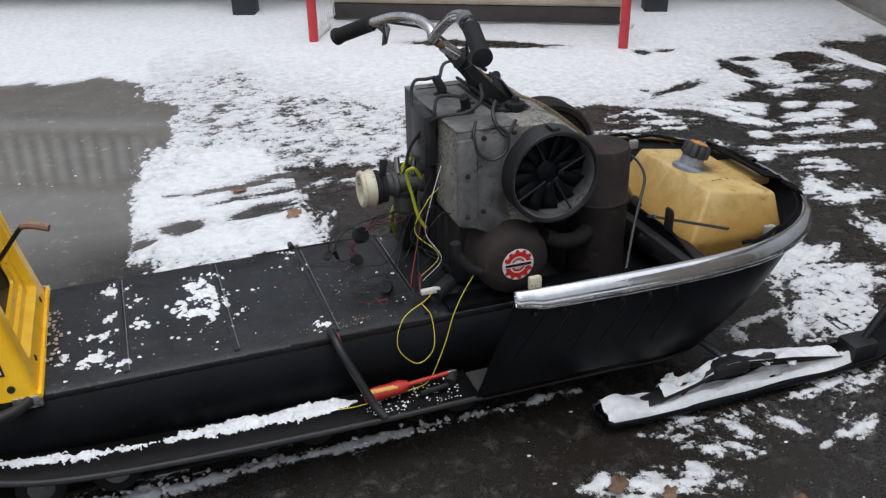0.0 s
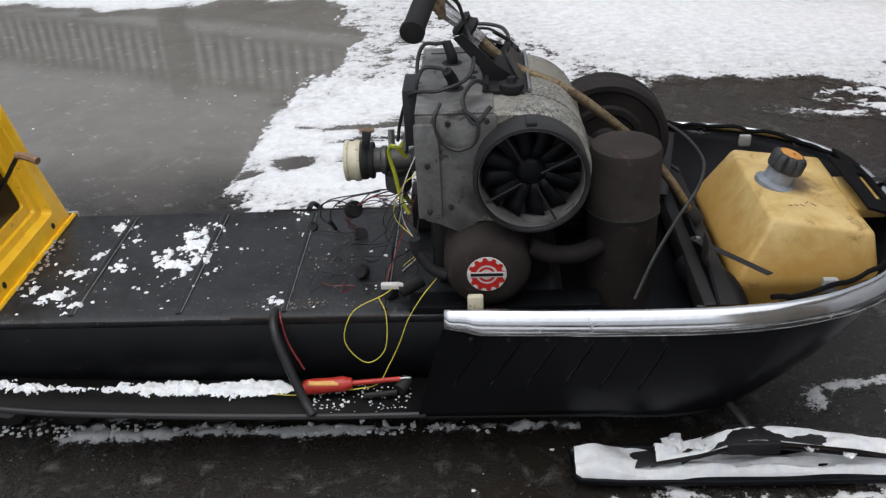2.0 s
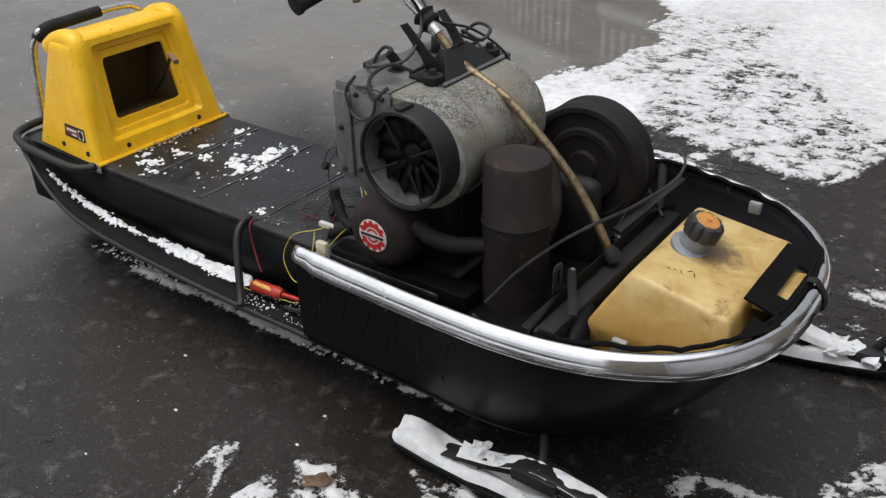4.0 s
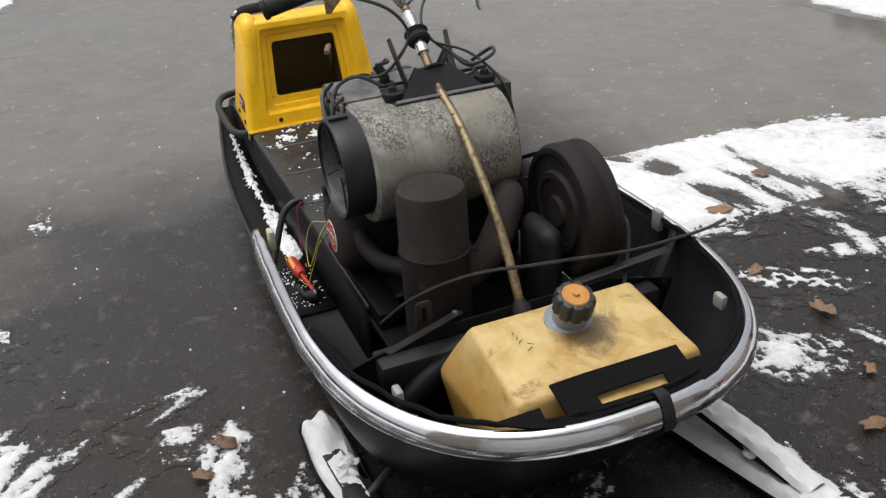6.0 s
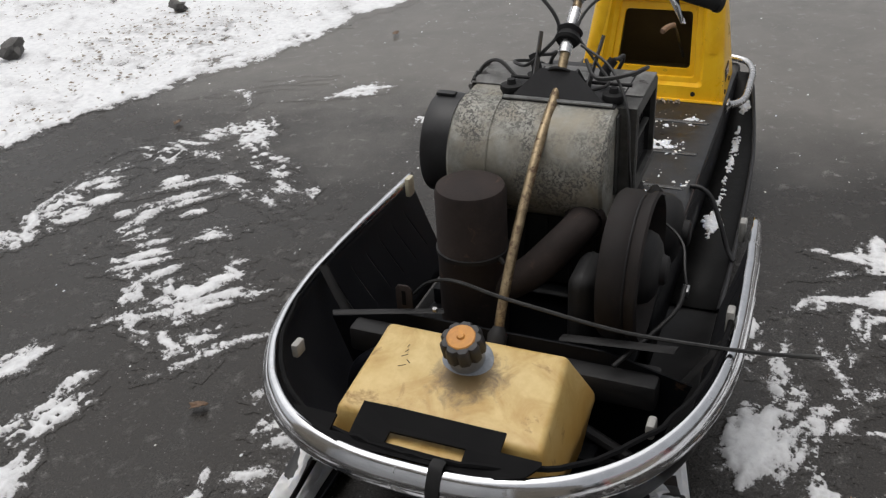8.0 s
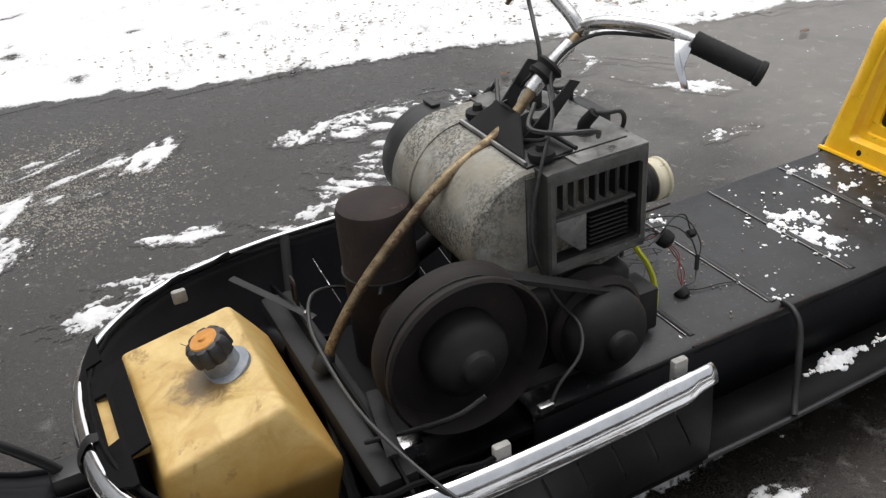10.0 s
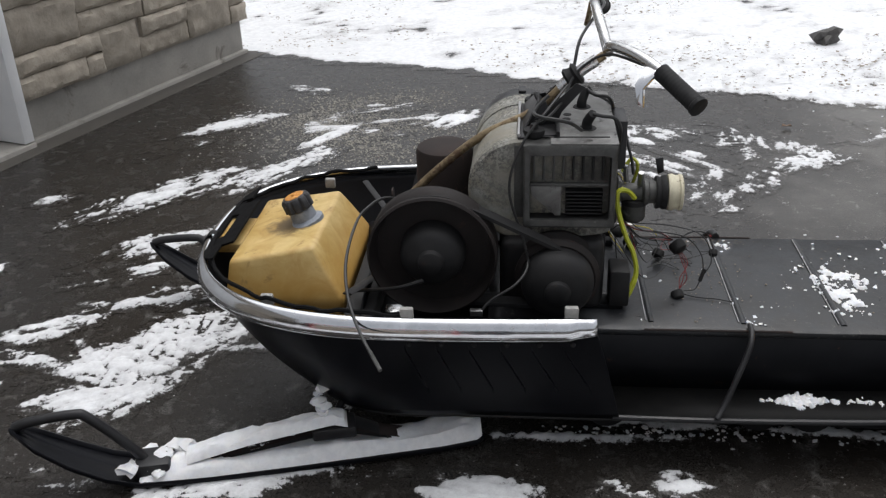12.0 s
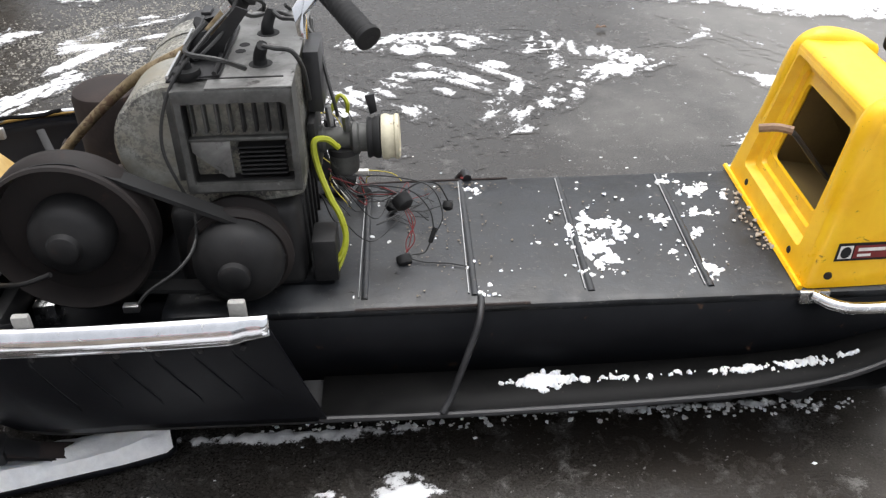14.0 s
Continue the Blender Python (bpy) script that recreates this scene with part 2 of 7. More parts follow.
FLAP = surf("torn_black_rubber_sheet", (0.0030, 0.0030, 0.0034), (0.006, 0.006, 0.0065), 30, (0.6, 0.85), bump=0.2, spec=0.1)
CLIP = surf("grey_plastic_clip", (0.22, 0.22, 0.21), (0.36, 0.35, 0.33), 40, (0.4, 0.6), bump=0.1)
RUBBER = surf("black_rubber", (0.011, 0.011, 0.0115), (0.023, 0.023, 0.0235), 30, (0.55, 0.8), bump=0.2, spec=0.22)
CASTING = surf("corroded_aluminium", (0.165, 0.164, 0.145), (0.40, 0.397, 0.36), 18, (0.5, 0.75), 0.35, 0.55, 110, spots=(0.085, 0.083, 0.078), spot_scale=150, spot_cut=0.47, patchy=9.0, spot_rough=0.9, blotch=(0.25, 0.225, 0.175), grime=(-0.05, 0.17, 0.61, 0.20, (0.045, 0.043, 0.040)))
GREASY = surf("oily_grey_casting", (0.035, 0.035, 0.034), (0.11, 0.11, 0.105), 18, (0.4, 0.7), 0.4, 0.4, 120, spots=(0.19, 0.19, 0.18), spot_scale=40, spot_cut=0.63)
SHEET = surf("grey_sheet_metal", (0.115, 0.116, 0.114), (0.27, 0.268, 0.26), 17, (0.4, 0.68), 0.4, 0.3, 150, spots=(0.035, 0.032, 0.03), spot_scale=19, spot_cut=0.575, blotch=(0.085, 0.082, 0.078))
CHROME = surf("worn_chrome", (0.62, 0.63, 0.65), (0.80, 0.81, 0.83), 8, (0.06, 0.20), 1.0, 0.08, 60, spots=(0.42, 0.41, 0.40), spot_scale=26, spot_cut=0.62, spot_rough=0.55, spot_metal=0.85)
OLDCHROME = surf("pitted_chrome", (0.5, 0.5, 0.5), (0.72, 0.72, 0.72), 20, (0.12, 0.35), 1.0, 0.2, 150, spots=(0.20, 0.11, 0.05), spot_scale=70, spot_cut=0.62, spot_rough=0.8, spot_metal=0.2)
COLUMN = surf("rusted_chrome_tube", (0.13, 0.09, 0.05), (0.40, 0.32, 0.20), 40, (0.25, 0.6), 0.75, 0.4, 200, spots=(0.10, 0.06, 0.035), spot_scale=45, spot_cut=0.52, spot_rough=0.9)
YELLOW = surf("yellow_gel_coat", (0.92, 0.51, 0.012), (0.96, 0.59, 0.018), 6, (0.24, 0.42), bump=0.1, fine=60, spots=(0.16, 0.08, 0.02), spot_scale=38, spot_cut=0.63, spot_rough=0.7, blotch=(0.86, 0.46, 0.003))
# brown for the yellow box's inside, with the shade mixed into the colour
CAVE = surf("shaded_yellow_inside", (0.10, 0.065, 0.022), (0.17, 0.115, 0.04), 8, (0.6, 0.8), bump=0.2)
TANK = surf("aged_translucent_plastic", (0.48, 0.325, 0.105), (0.66, 0.51, 0.235), 9, (0.32, 0.5), bump=0.12, fine=70, spots=(0.31, 0.195, 0.07), spot_scale=11, spot_cut=0.61, spot_rough=0.6, blotch=(0.40, 0.245, 0.065), grime=(0.715, 0.02, 0.44, 0.085), level=0.322)
CAP = surf("black_cap_plastic", (0.012, 0.012, 0.013), (0.04, 0.04, 0.042), 30, (0.35, 0.6), bump=0.2)
AMBER = surf("amber_rusty_disc", (0.42, 0.17, 0.03), (0.60, 0.28, 0.06), 45, (0.4, 0.7), bump=0.2, spots=(0.18, 0.06, 0.02), spot_scale=60, spot_cut=0.62)
NECK = surf("grey_hose_neck", (0.16, 0.18, 0.21), (0.30, 0.32, 0.35), 30, (0.4, 0.6), bump=0.2)
CREAM = surf("cream_plastic", (0.46, 0.42, 0.30), (0.62, 0.58, 0.44), 30, (0.4, 0.6), bump=0.15, spots=(0.14, 0.11, 0.07), spot_scale=60, spot_cut=0.6)
WHITE = surf("white_paint", (0.68, 0.69, 0.70), (0.80, 0.80, 0.80), 5, (0.4, 0.6), bump=0.1, spots=(0.35, 0.34, 0.33), spot_scale=9, spot_cut=0.70)
DECALW = surf("white_vinyl", (0.68, 0.66, 0.62), (0.80, 0.79, 0.76), 60, (0.3, 0.45), bump=0.0)
DECALR = surf("red_vinyl", (0.50, 0.022, 0.018), (0.62, 0.035, 0.028), 60, (0.3, 0.45), bump=0.0)
MAROON = surf("maroon_vinyl", (0.14, 0.012, 0.012), (0.20, 0.02, 0.02), 60, (0.3, 0.45), bump=0.0)
REDPIPE = surf("red_painted_pipe", (0.42, 0.025, 0.035), (0.58, 0.05, 0.06), 18, (0.35, 0.55), bump=0.1, spots=(0.65, 0.55, 0.55), spot_scale=30, spot_cut=0.70)
TOOLRED = surf("red_tool_plastic", (0.33, 0.018, 0.012), (0.48, 0.042, 0.026), 50, (0.3, 0.5), bump=0.1)
TOOLYEL = surf("pale_orange_plastic", (0.55, 0.25, 0.05), (0.70, 0.38, 0.10), 50, (0.3, 0.5), bump=0.1)
STEEL = surf("bright_steel", (0.30, 0.30, 0.30), (0.5, 0.5, 0.5), 40, (0.25, 0.45), 1.0, 0.2)
HOSE = surf("lime_fuel_hose", (0.28, 0.31, 0.014), (0.40, 0.42, 0.028), 40, (0.25, 0.45), bump=0.05)
WIREY = surf("yellow_wire", (0.55, 0.45, 0.05), (0.65, 0.55, 0.08), 60, (0.4, 0.5), bump=0.0)
WIRER = surf("red_wire", (0.28, 0.03, 0.03), (0.36, 0.05, 0.05), 60, (0.4, 0.5), bump=0.0)
WIREW = surf("pale_wire", (0.55, 0.54, 0.50), (0.65, 0.63, 0.6), 60, (0.4, 0.5), bump=0.0)
WIREB = surf("black_wire", (0.012, 0.012, 0.012), (0.03, 0.03, 0.03), 60, (0.4, 0.6), bump=0.0)
CONCRETE = surf("grey_concrete", (0.24, 0.23, 0.21), (0.36, 0.34, 0.31), 5, (0.75, 0.92), bump=0.4, fine=90, spots=(0.18, 0.165, 0.145), spot_scale=6, spot_cut=0.6)
STONE = surf("tan_split_stone", (0.32, 0.28, 0.225), (0.50, 0.445, 0.37), 14, (0.8, 0.95), bump=0.9, fine=70, spots=(0.24, 0.205, 0.16), spot_scale=40, spot_cut=0.6, each=0.28, bump_dist=0.006)
APRON = surf("damp_brown_asphalt", (0.035, 0.031, 0.027), (0.075, 0.068, 0.058), 9, (0.6, 0.85), bump=0.4, fine=150)
GRIT = surf("pale_grit", (0.22, 0.21, 0.18), (0.40, 0.38, 0.34), 60, (0.7, 0.9), bump=0.0)
MORTAR = surf("grey_mortar", (0.26, 0.235, 0.20), (0.36, 0.33, 0.29), 20, (0.85, 0.95), bump=0.5)
CANVAS = surf("dirty_tan_canvas", (0.30, 0.25, 0.20), (0.46, 0.40, 0.33), 5, (0.8, 0.95), bump=0.3, spots=(0.16, 0.12, 0.09), spot_scale=4, spot_cut=0.6)
CORD = surf("white_cord", (0.6, 0.6, 0.6), (0.72, 0.72, 0.72), 40, (0.7, 0.9), bump=0.0)
POST = surf("black_painted_timber", (0.012, 0.014, 0.018), (0.03, 0.034, 0.042), 12, (0.5, 0.7), bump=0.25)
DECKWOOD = surf("dark_stained_timber", (0.03, 0.026, 0.024), (0.06, 0.052, 0.047), 10, (0.6, 0.8), bump=0.3)
LEAF = surf("dead_leaf", (0.17, 0.098, 0.058), (0.34, 0.215, 0.13), 45, (0.6, 0.8), bump=0.3, each=0.45)
DEBRIS = surf("leaf_litter", (0.12, 0.095, 0.072), (0.30, 0.255, 0.20), 50, (0.8, 0.95), bump=0.3)
ROCK = surf("dark_field_stone", (0.05, 0.048, 0.046), (0.13, 0.125, 0.12), 30, (0.7, 0.9), bump=0.6)
TREES = surf("bare_winter_woods", (0.09, 0.075, 0.062), (0.22, 0.19, 0.165), 0.5, (0.9, 1.0), bump=0.0, fine=3.0)


# ---- mesh helpers ----
def part(name, bm, mat, parent=None, label="", smooth=True, kind="", angle=40):
    me = bpy.data.meshes.new(name)
    bmesh.ops.recalc_face_normals(bm, faces=bm.faces)
    if smooth:
        for f in bm.faces:
            f.smooth = True
        cut = math.cos(radians(angle))
        for e in bm.edges:
            if len(e.link_faces) == 2 and e.link_faces[0].normal.dot(e.link_faces[1].normal) < cut:
                e.smooth = False
    bm.to_mesh(me)
    bm.free()
    me.materials.append(mat)
    ob = new(name, me)
    ob.parent = parent
    return tagged(ob, label=label, kind=kind)


def thing(name, label, category, group="", at=(0, 0, 0), kind=""):
    ob = new(name)
    ob.empty_display_size = 0.1
    ob.location = at
    return tagged(ob, label, category, group, kind)


def join(*some):
    out = some[0]
    for b in some[1:]:
        me = bpy.data.meshes.new("joined")
        b.to_mesh(me)
        b.free()
        out.from_mesh(me)
        bpy.data.meshes.remove(me)
    return out


def block(x0, x1, y0, y1, z0, z1, bevel=0.004, seg=2, turn=None):
    bm = bmesh.new()
    bmesh.ops.create_cube(bm, size=1.0)
    for v in bm.verts:
        v.co = Vector(((x0 + x1) / 2 + v.co.x * (x1 - x0), (y0 + y1) / 2 + v.co.y * (y1 - y0), (z0 + z1) / 2 + v.co.z * (z1 - z0)))
    if bevel:
        bmesh.ops.bevel(bm, geom=bm.edges[:], offset=bevel, segments=seg, affect="EDGES", profile=0.5)
    if turn:
        bmesh.ops.transform(bm, matrix=turn, verts=bm.verts)
    return bm


def curve_points(points, steps=6):
    """A smooth line through the points."""
    p = [Vector(q) for q in points]
    if len(p) < 3 or steps < 2:
        return p
    p = [2 * p[0] - p[1]] + p + [2 * p[-1] - p[-2]]
    out = []
    for i in range(1, len(p) - 2):
        for k in range(steps):
            t = k / steps
            a, b, c, d = p[i - 1:i + 3]
            out.append(0.5 * (2 * b + (c - a) * t + (2 * a - 5 * b + 4 * c - d) * t * t + (3 * b - a - 3 * c + d) * t ** 3))
    out.append(p[-2])
    return out


def tube(points, r, n=8, steps=6, flat=1.0, r_end=None):
    """A round bar or wire along a smooth line; flat squeezes it to a strip."""
    path = curve_points(points, steps)
    bm = bmesh.new()
    rings, up = [], None
    for i, q in enumerate(path):
        d = (path[min(i + 1, len(path) - 1)] - path[max(i - 1, 0)]).normalized()
        if up is None:
            up = Vector((0, 0, 1)) if abs(d.z) < 0.9 else Vector((1, 0, 0))
        side = d.cross(up).normalized()
        up = side.cross(d).normalized()
        rr = r if r_end is None else r + (r_end - r) * i / (len(path) - 1)
        rings.append([bm.verts.new(q + rr * (math.cos(a) * side + flat * math.sin(a) * up)) for a in (2 * math.pi * k / n for k in range(n))])
    for a, b in zip(rings, rings[1:]):
        for k in range(n):
            bm.faces.new((a[k], a[(k + 1) % n], b[(k + 1) % n], b[k]))
    bm.faces.new(rings[0][::-1])
    bm.faces.new(rings[-1])
    return bm


def lathe(profile, origin, axis, n=32):
    """Turns (radius, distance along the axis) pairs round the axis."""
    axis = Vector(axis).normalized()
    side = axis.orthogonal().normalized()
    up = axis.cross(side)
    o = Vector(origin)
    bm = bmesh.new()
    rings = []
    for r, d in profile:
        if r < 1e-5:
            rings.append([bm.verts.new(o + axis * d)])
        else:
            rings.append([bm.verts.new(o + axis * d + r * (math.cos(a) * side + math.sin(a) * up)) for a in (2 * math.pi * k / n for k in range(n))])
    for a, b in zip(rings, rings[1:]):
        for k in range(n):
            j = (k + 1) % n
            if len(a) == 1 and len(b) == 1:
                continue
            if len(a) == 1:
                bm.faces.new((a[0], b[j], b[k]))
            elif len(b) == 1:
                bm.faces.new((a[k], a[j], b[0]))
            else:
                bm.faces.new((a[k], a[j], b[j], b[k]))
    return bm


def loft(rows, closed=False):
    """A sheet through rows of points of equal length."""
    bm = bmesh.new()
    vs = [[bm.verts.new(p) for p in row] for row in rows]
    for a, b in zip(vs, vs[1:]):
        m = len(a)
        for k in range(m if closed else m - 1):
            bm.faces.new((a[k], a[(k + 1) % m], b[(k + 1) % m], b[k]))
    return bm


def thick(ob, t, offset=0.0):
    m = ob.modifiers.new("thickness", "SOLIDIFY")
    m.thickness, m.offset = t, offset
    return ob


def plate(points, t, bevel=0.0):
    """A flat plate: a polygon of points pushed out by the vector t."""
    bm = bmesh.new()
    t = Vector(t)
    low = [bm.verts.new(Vector(p)) for p in points]
    high = [bm.verts.new(Vector(p) + t) for p in points]
    bm.faces.new(low[::-1])
    bm.faces.new(high)
    for k in range(len(low)):
        j = (k + 1) % len(low)
        bm.faces.new((low[k], low[j], high[j], high[k]))
    bmesh.ops.recalc_face_normals(bm, faces=bm.faces)
    if bevel:
        bmesh.ops.bevel(bm, geom=bm.edges[:], offset=bevel, segments=2, affect="EDGES", profile=0.5)
    return bm


def lump(p, r, seed, flat=0.6, sub=2):
    """A broken lump of snow or stone."""
    bm = bmesh.new()
    bmesh.ops.create_icosphere(bm, subdivisions=sub, radius=1.0)
    o = Vector((seed * 3.1, seed * 1.7, seed * 0.9))
    for v in bm.verts:
        k = 0.75 + 0.7 * noise.noise(v.co * 1.3 + o) + 0.25 * noise.noise(v.co * 3.7 + o)
        v.co = Vector(p) + Vector((v.co.x * r * k, v.co.y * r * k, v.co.z * r * k * flat))
    return bm


# ---- lattice noise for the snow cover ----
_rng = np.random.RandomState(7)
_table = _rng.rand(256, 256)


def vnoise(x, y, scale, seed=0):
    """Smooth value noise between -1 and 1 on arrays."""
    x, y = x * scale + 37.7 * seed + 100, y * scale + 91.3 * seed + 100
    i, j = np.floor(x).astype(int), np.floor(y).astype(int)
    u, v = x - i, y - j
    u, v = u * u * (3 - 2 * u), v * v * (3 - 2 * v)
    g = lambda a, b: _table[a % 256, b % 256]
    top = g(i, j) * (1 - u) + g(i + 1, j) * u
    low = g(i, j + 1) * (1 - u) + g(i + 1, j + 1) * u
    return (top * (1 - v) + low * v) * 2 - 1


def fbm(x, y, scale, octaves=4, seed=0):
    out, amp = 0, 1.0
    for k in range(octaves):
        out = out + amp * vnoise(x, y, scale * 2 ** k, seed + k)
        amp *= 0.55
    return out


# ---- ground and snow ----
def ground_sheet():
    bm = bmesh.new()
    xs = [-400, -60, -12, -6, -3, 0, 3, 6, 12, 60, 400]
    rows = [[(x, y, 0.0) for x in xs] for y in xs]
    bm.free()
    ob = part("ground", loft(rows), ASPHALT, smooth=False)
    tagged(ob, "wet dark asphalt driveway with standing water and grit", "ground", kind="structure")


PATCHES = []


def patch(kind, x, y, long, wide, turn=0.0):
    PATCHES.append((kind, x, y, long, wide, math.radians(turn)))


# beside the machine, towards the goal: one trodden sheet with worn-through spots, thin grainy snow behind it
patch("sheet", -0.44, 1.36, 0.31, 0.58, -2)
patch("sheet", -0.30, 1.10, 0.17, 0.34, 0)
patch("bare", -0.17, 1.44, 0.17, 0.030, 2)
patch("bare", -0.38, 1.395, 0.13, 0.016, 0)
patch("bare", -0.14, 1.36, 0.16, 0.014, 6)
patch("bare", -0.27, 1.29, 0.12, 0.018, 4)
patch("bare", -0.30, 1.14, 0.13, 0.060, 12)
patch("bare", -0.56, 1.10, 0.07, 0.045, 10)
patch("bare", -0.72, 1.02, 0.05, 0.030, 40)
patch("tread", -0.33, 0.98, 0.09, 0.05, 10)
patch("tread", -0.47, 0.83, 0.17, 0.06, 12)
patch("tread", -0.22, 0.88, 0.11, 0.09, 20)
patch("solid", -0.15, 0.90, 0.11, 0.05, 68)
patch("grain", -0.02, 2.24, 0.50, 0.76, -8)
patch("grain", 0.38, 1.80, 0.36, 0.40, -10)
patch("grain", -0.48, 2.75, 0.16, 0.24, 0)
patch("film", 0.10, 1.30, 0.20, 0.07, 20)
patch("bars", 0.17, 1.26, 0.09, 0.045, 68)
patch("net", 0.21, 0.98, 0.14, 0.06, 53)
patch("film", 0.30, 0.88, 0.12, 0.06, 50)
patch("net", 0.50, 0.76, 0.13, 0.085, 45)
patch("slab", 0.46, 0.73, 0.10, 0.045, 40)
patch("net", 0.41, 0.67, 0.13, 0.085, 10)
patch("net", 0.36, 0.66, 0.10, 0.07, 0)
patch("film", 0.62, 0.98, 0.14, 0.05, 15)
patch("film", 0.95, 0.80, 0.12, 0.06, 0)
patch("film", 1.15, 0.45, 0.12, 0.06, 20)
# close beside the ski and the running board
patch("solid", 0.79, 0.45, 0.10, 0.030, 18)
patch("net", 0.92, 0.53, 0.09, 0.035, -30)
patch("net", 0.96, 0.62, 0.11, 0.07, 30)
patch("film", -0.16, 0.62, 0.10, 0.05, 10)
patch("strip", 0.02, 0.250, 0.27, 0.014, 2)
patch("strip", -0.62, 0.208, 0.42, 0.012, -2)
patch("strip", -0.38, -0.234, 0.48, 0.011, 1)
patch("film", -0.80, -0.215, 0.25, 0.035, 3)
patch("solid", -0.813, -0.233, 0.073, 0.014, 176)
patch("solid", -0.721, -0.176, 0.064, 0.009, 173)
patch("solid", -0.904, -0.171, 0.020, 0.011, 7)
patch("rung", -0.671, -0.235, 0.077, 0.007, 5)
patch("solid", 0.298, 0.422, 0.161, 0.016, 179)
patch("solid", 0.374, 0.449, 0.063, 0.016, 172)
patch("slab", 0.235, 0.473, 0.084, 0.044, 172)
patch("solid", 0.240, 0.523, 0.045, 0.018, 168)
patch("solid", 0.158, 0.581, 0.075, 0.007, 101)
patch("slab", 0.094, 0.565, 0.074, 0.013, 7)
patch("rung", 0.082, 0.541, 0.037, 0.009, 169)
patch("rung", 0.136, 0.596, 0.027, 0.006, 173)
patch("solid", 0.130, 0.631, 0.027, 0.012, 152)
patch("film", 0.062, 0.665, 0.067, 0.021, 137)
patch("solid", 0.052, 0.655, 0.031, 0.004, 141)
patch("slab", -0.048, 0.495, 0.047, 0.023, 25)
patch("rung", 0.035, 0.498, 0.023, 0.010, 14)
patch("rung", -0.109, 0.496, 0.028, 0.009, 166)
patch("net", -0.071, 0.424, 0.035, 0.022, 154)
patch("solid", -0.210, 0.419, 0.025, 0.019, 179)
patch("rung", -0.143, 0.500, 0.022, 0.005, 179)
patch("rung", -0.097, 0.611, 0.041, 0.006, 24)
patch("rung", -0.335, 0.527, 0.024, 0.007, 142)
patch("rung", -0.337, 0.581, 0.022, 0.008, 114)
patch("rung", -0.290, 0.662, 0.034, 0.005, 4)
patch("rung", -0.288, 0.685, 0.033, 0.005, 2)
patch("solid", -0.311, 0.666, 0.038, 0.007, 100)
patch("slab", -0.395, 0.668, 0.106, 0.026, 112)
patch("slab", -0.418, 0.738, 0.040, 0.030, 119)
patch("slab", -0.560, 0.736, 0.090, 0.034, 10)
patch("solid", -0.512, 0.576, 0.026, 0.010, 119)
patch("slab", -0.601, 0.664, 0.059, 0.018, 88)
patch("slab", -0.635, 0.690, 0.069, 0.018, 85)
patch("film", -0.558, 0.635, 0.041, 0.014, 130)
# past the nose
patch("slab", 1.475, -0.009, 0.089, 0.035, 7)
patch("slab", 1.529, -0.184, 0.091, 0.031, 30)
patch("slab", 1.365, -0.070, 0.077, 0.017, 121)
patch("lace", 1.275, 0.003, 0.103, 0.078, 11)
patch("lace", 1.121, -0.147, 0.127, 0.098, 32)
patch("slab", 1.048, -0.106, 0.119, 0.028, 53)
patch("slab", 1.310, 0.184, 0.086, 0.048, 29)
patch("lace", 1.192, 0.104, 0.077, 0.070, 34)
patch("slab", 1.163, 0.174, 0.072, 0.019, 59)
patch("slab", 1.133, 0.017, 0.047, 0.033, 12)
patch("solid", 1.475, 0.086, 0.040, 0.014, 152)
patch("solid", 1.062, 0.040, 0.023, 0.014, 20)
patch("slab", 1.53, -2.00, 0.22, 0.075, 36)
patch("slab", 1.57, -1.14, 0.27, 0.080, 52)
patch("net", 1.66, -1.10, 0.20, 0.06, 52)
patch("slab", 1.15, -1.45, 0.28, 0.062, 55)
patch("slab", 1.03, -1.84, 0.11, 0.040, 58)
patch("solid", 1.99, -1.09, 0.07, 0.040, 40)
patch("slab", 1.42, -0.72, 0.20, 0.060, 39)
patch("slab", 1.42, -0.53, 0.09, 0.032, 28)
patch("slab", 1.26, -0.35, 0.14, 0.032, 23)
patch("slab", 1.91, -0.51, 0.09, 0.050, 60)
patch("solid", 1.32, -1.40, 0.06, 0.040, 47)
patch("solid", 1.28, -2.55, 0.15, 0.050, 158)
patch("solid", 0.49, -2.06, 0.13, 0.075, 50)
patch("film", 0.90, -2.02, 0.34, 0.24, 20)
patch("film", 1.75, -1.60, 0.16, 0.06, 45)
patch("net", 0.60, 0.10, 0.08, 0.05, 116)
patch("slab", 1.61, 0.25, 0.12, 0.050, 70)
patch("slab", 1.75, 0.48, 0.14, 0.030, -15)
patch("solid", 1.69, 0.59, 0.10, 0.045, 100)
patch("slab", 2.401, 1.854, 0.317, 0.123, 170)
patch("slab", 1.957, 1.483, 0.147, 0.140, 129)
patch("slab", 1.907, 1.305, 0.076, 0.061, 142)
patch("slab", 2.369, 1.608, 0.176, 0.079, 172)
patch("slab", 2.707, 2.289, 0.172, 0.119, 151)
patch("rung", 2.238, 1.430, 0.079, 0.047, 178)
patch("slab", 2.214, 1.268, 0.141, 0.055, 171)
patch("slab", 2.070, 1.120, 0.160, 0.069, 172)
patch("slab", 1.906, 0.950, 0.243, 0.047, 166)
patch("rung", 1.695, 0.922, 0.062, 0.040, 165)
patch("rung", 1.847, 1.150, 0.049, 0.048, 129)
patch("slab", 1.837, 0.783, 0.132, 0.068, 171)
patch("slab", 1.677, 0.606, 0.072, 0.030, 26)
patch("net", 1.786, 0.594, 0.095, 0.054, 6)
patch("slab", 1.685, 0.471, 0.079, 0.034, 173)
patch("slab", 1.330, 1.403, 0.153, 0.034, 168)
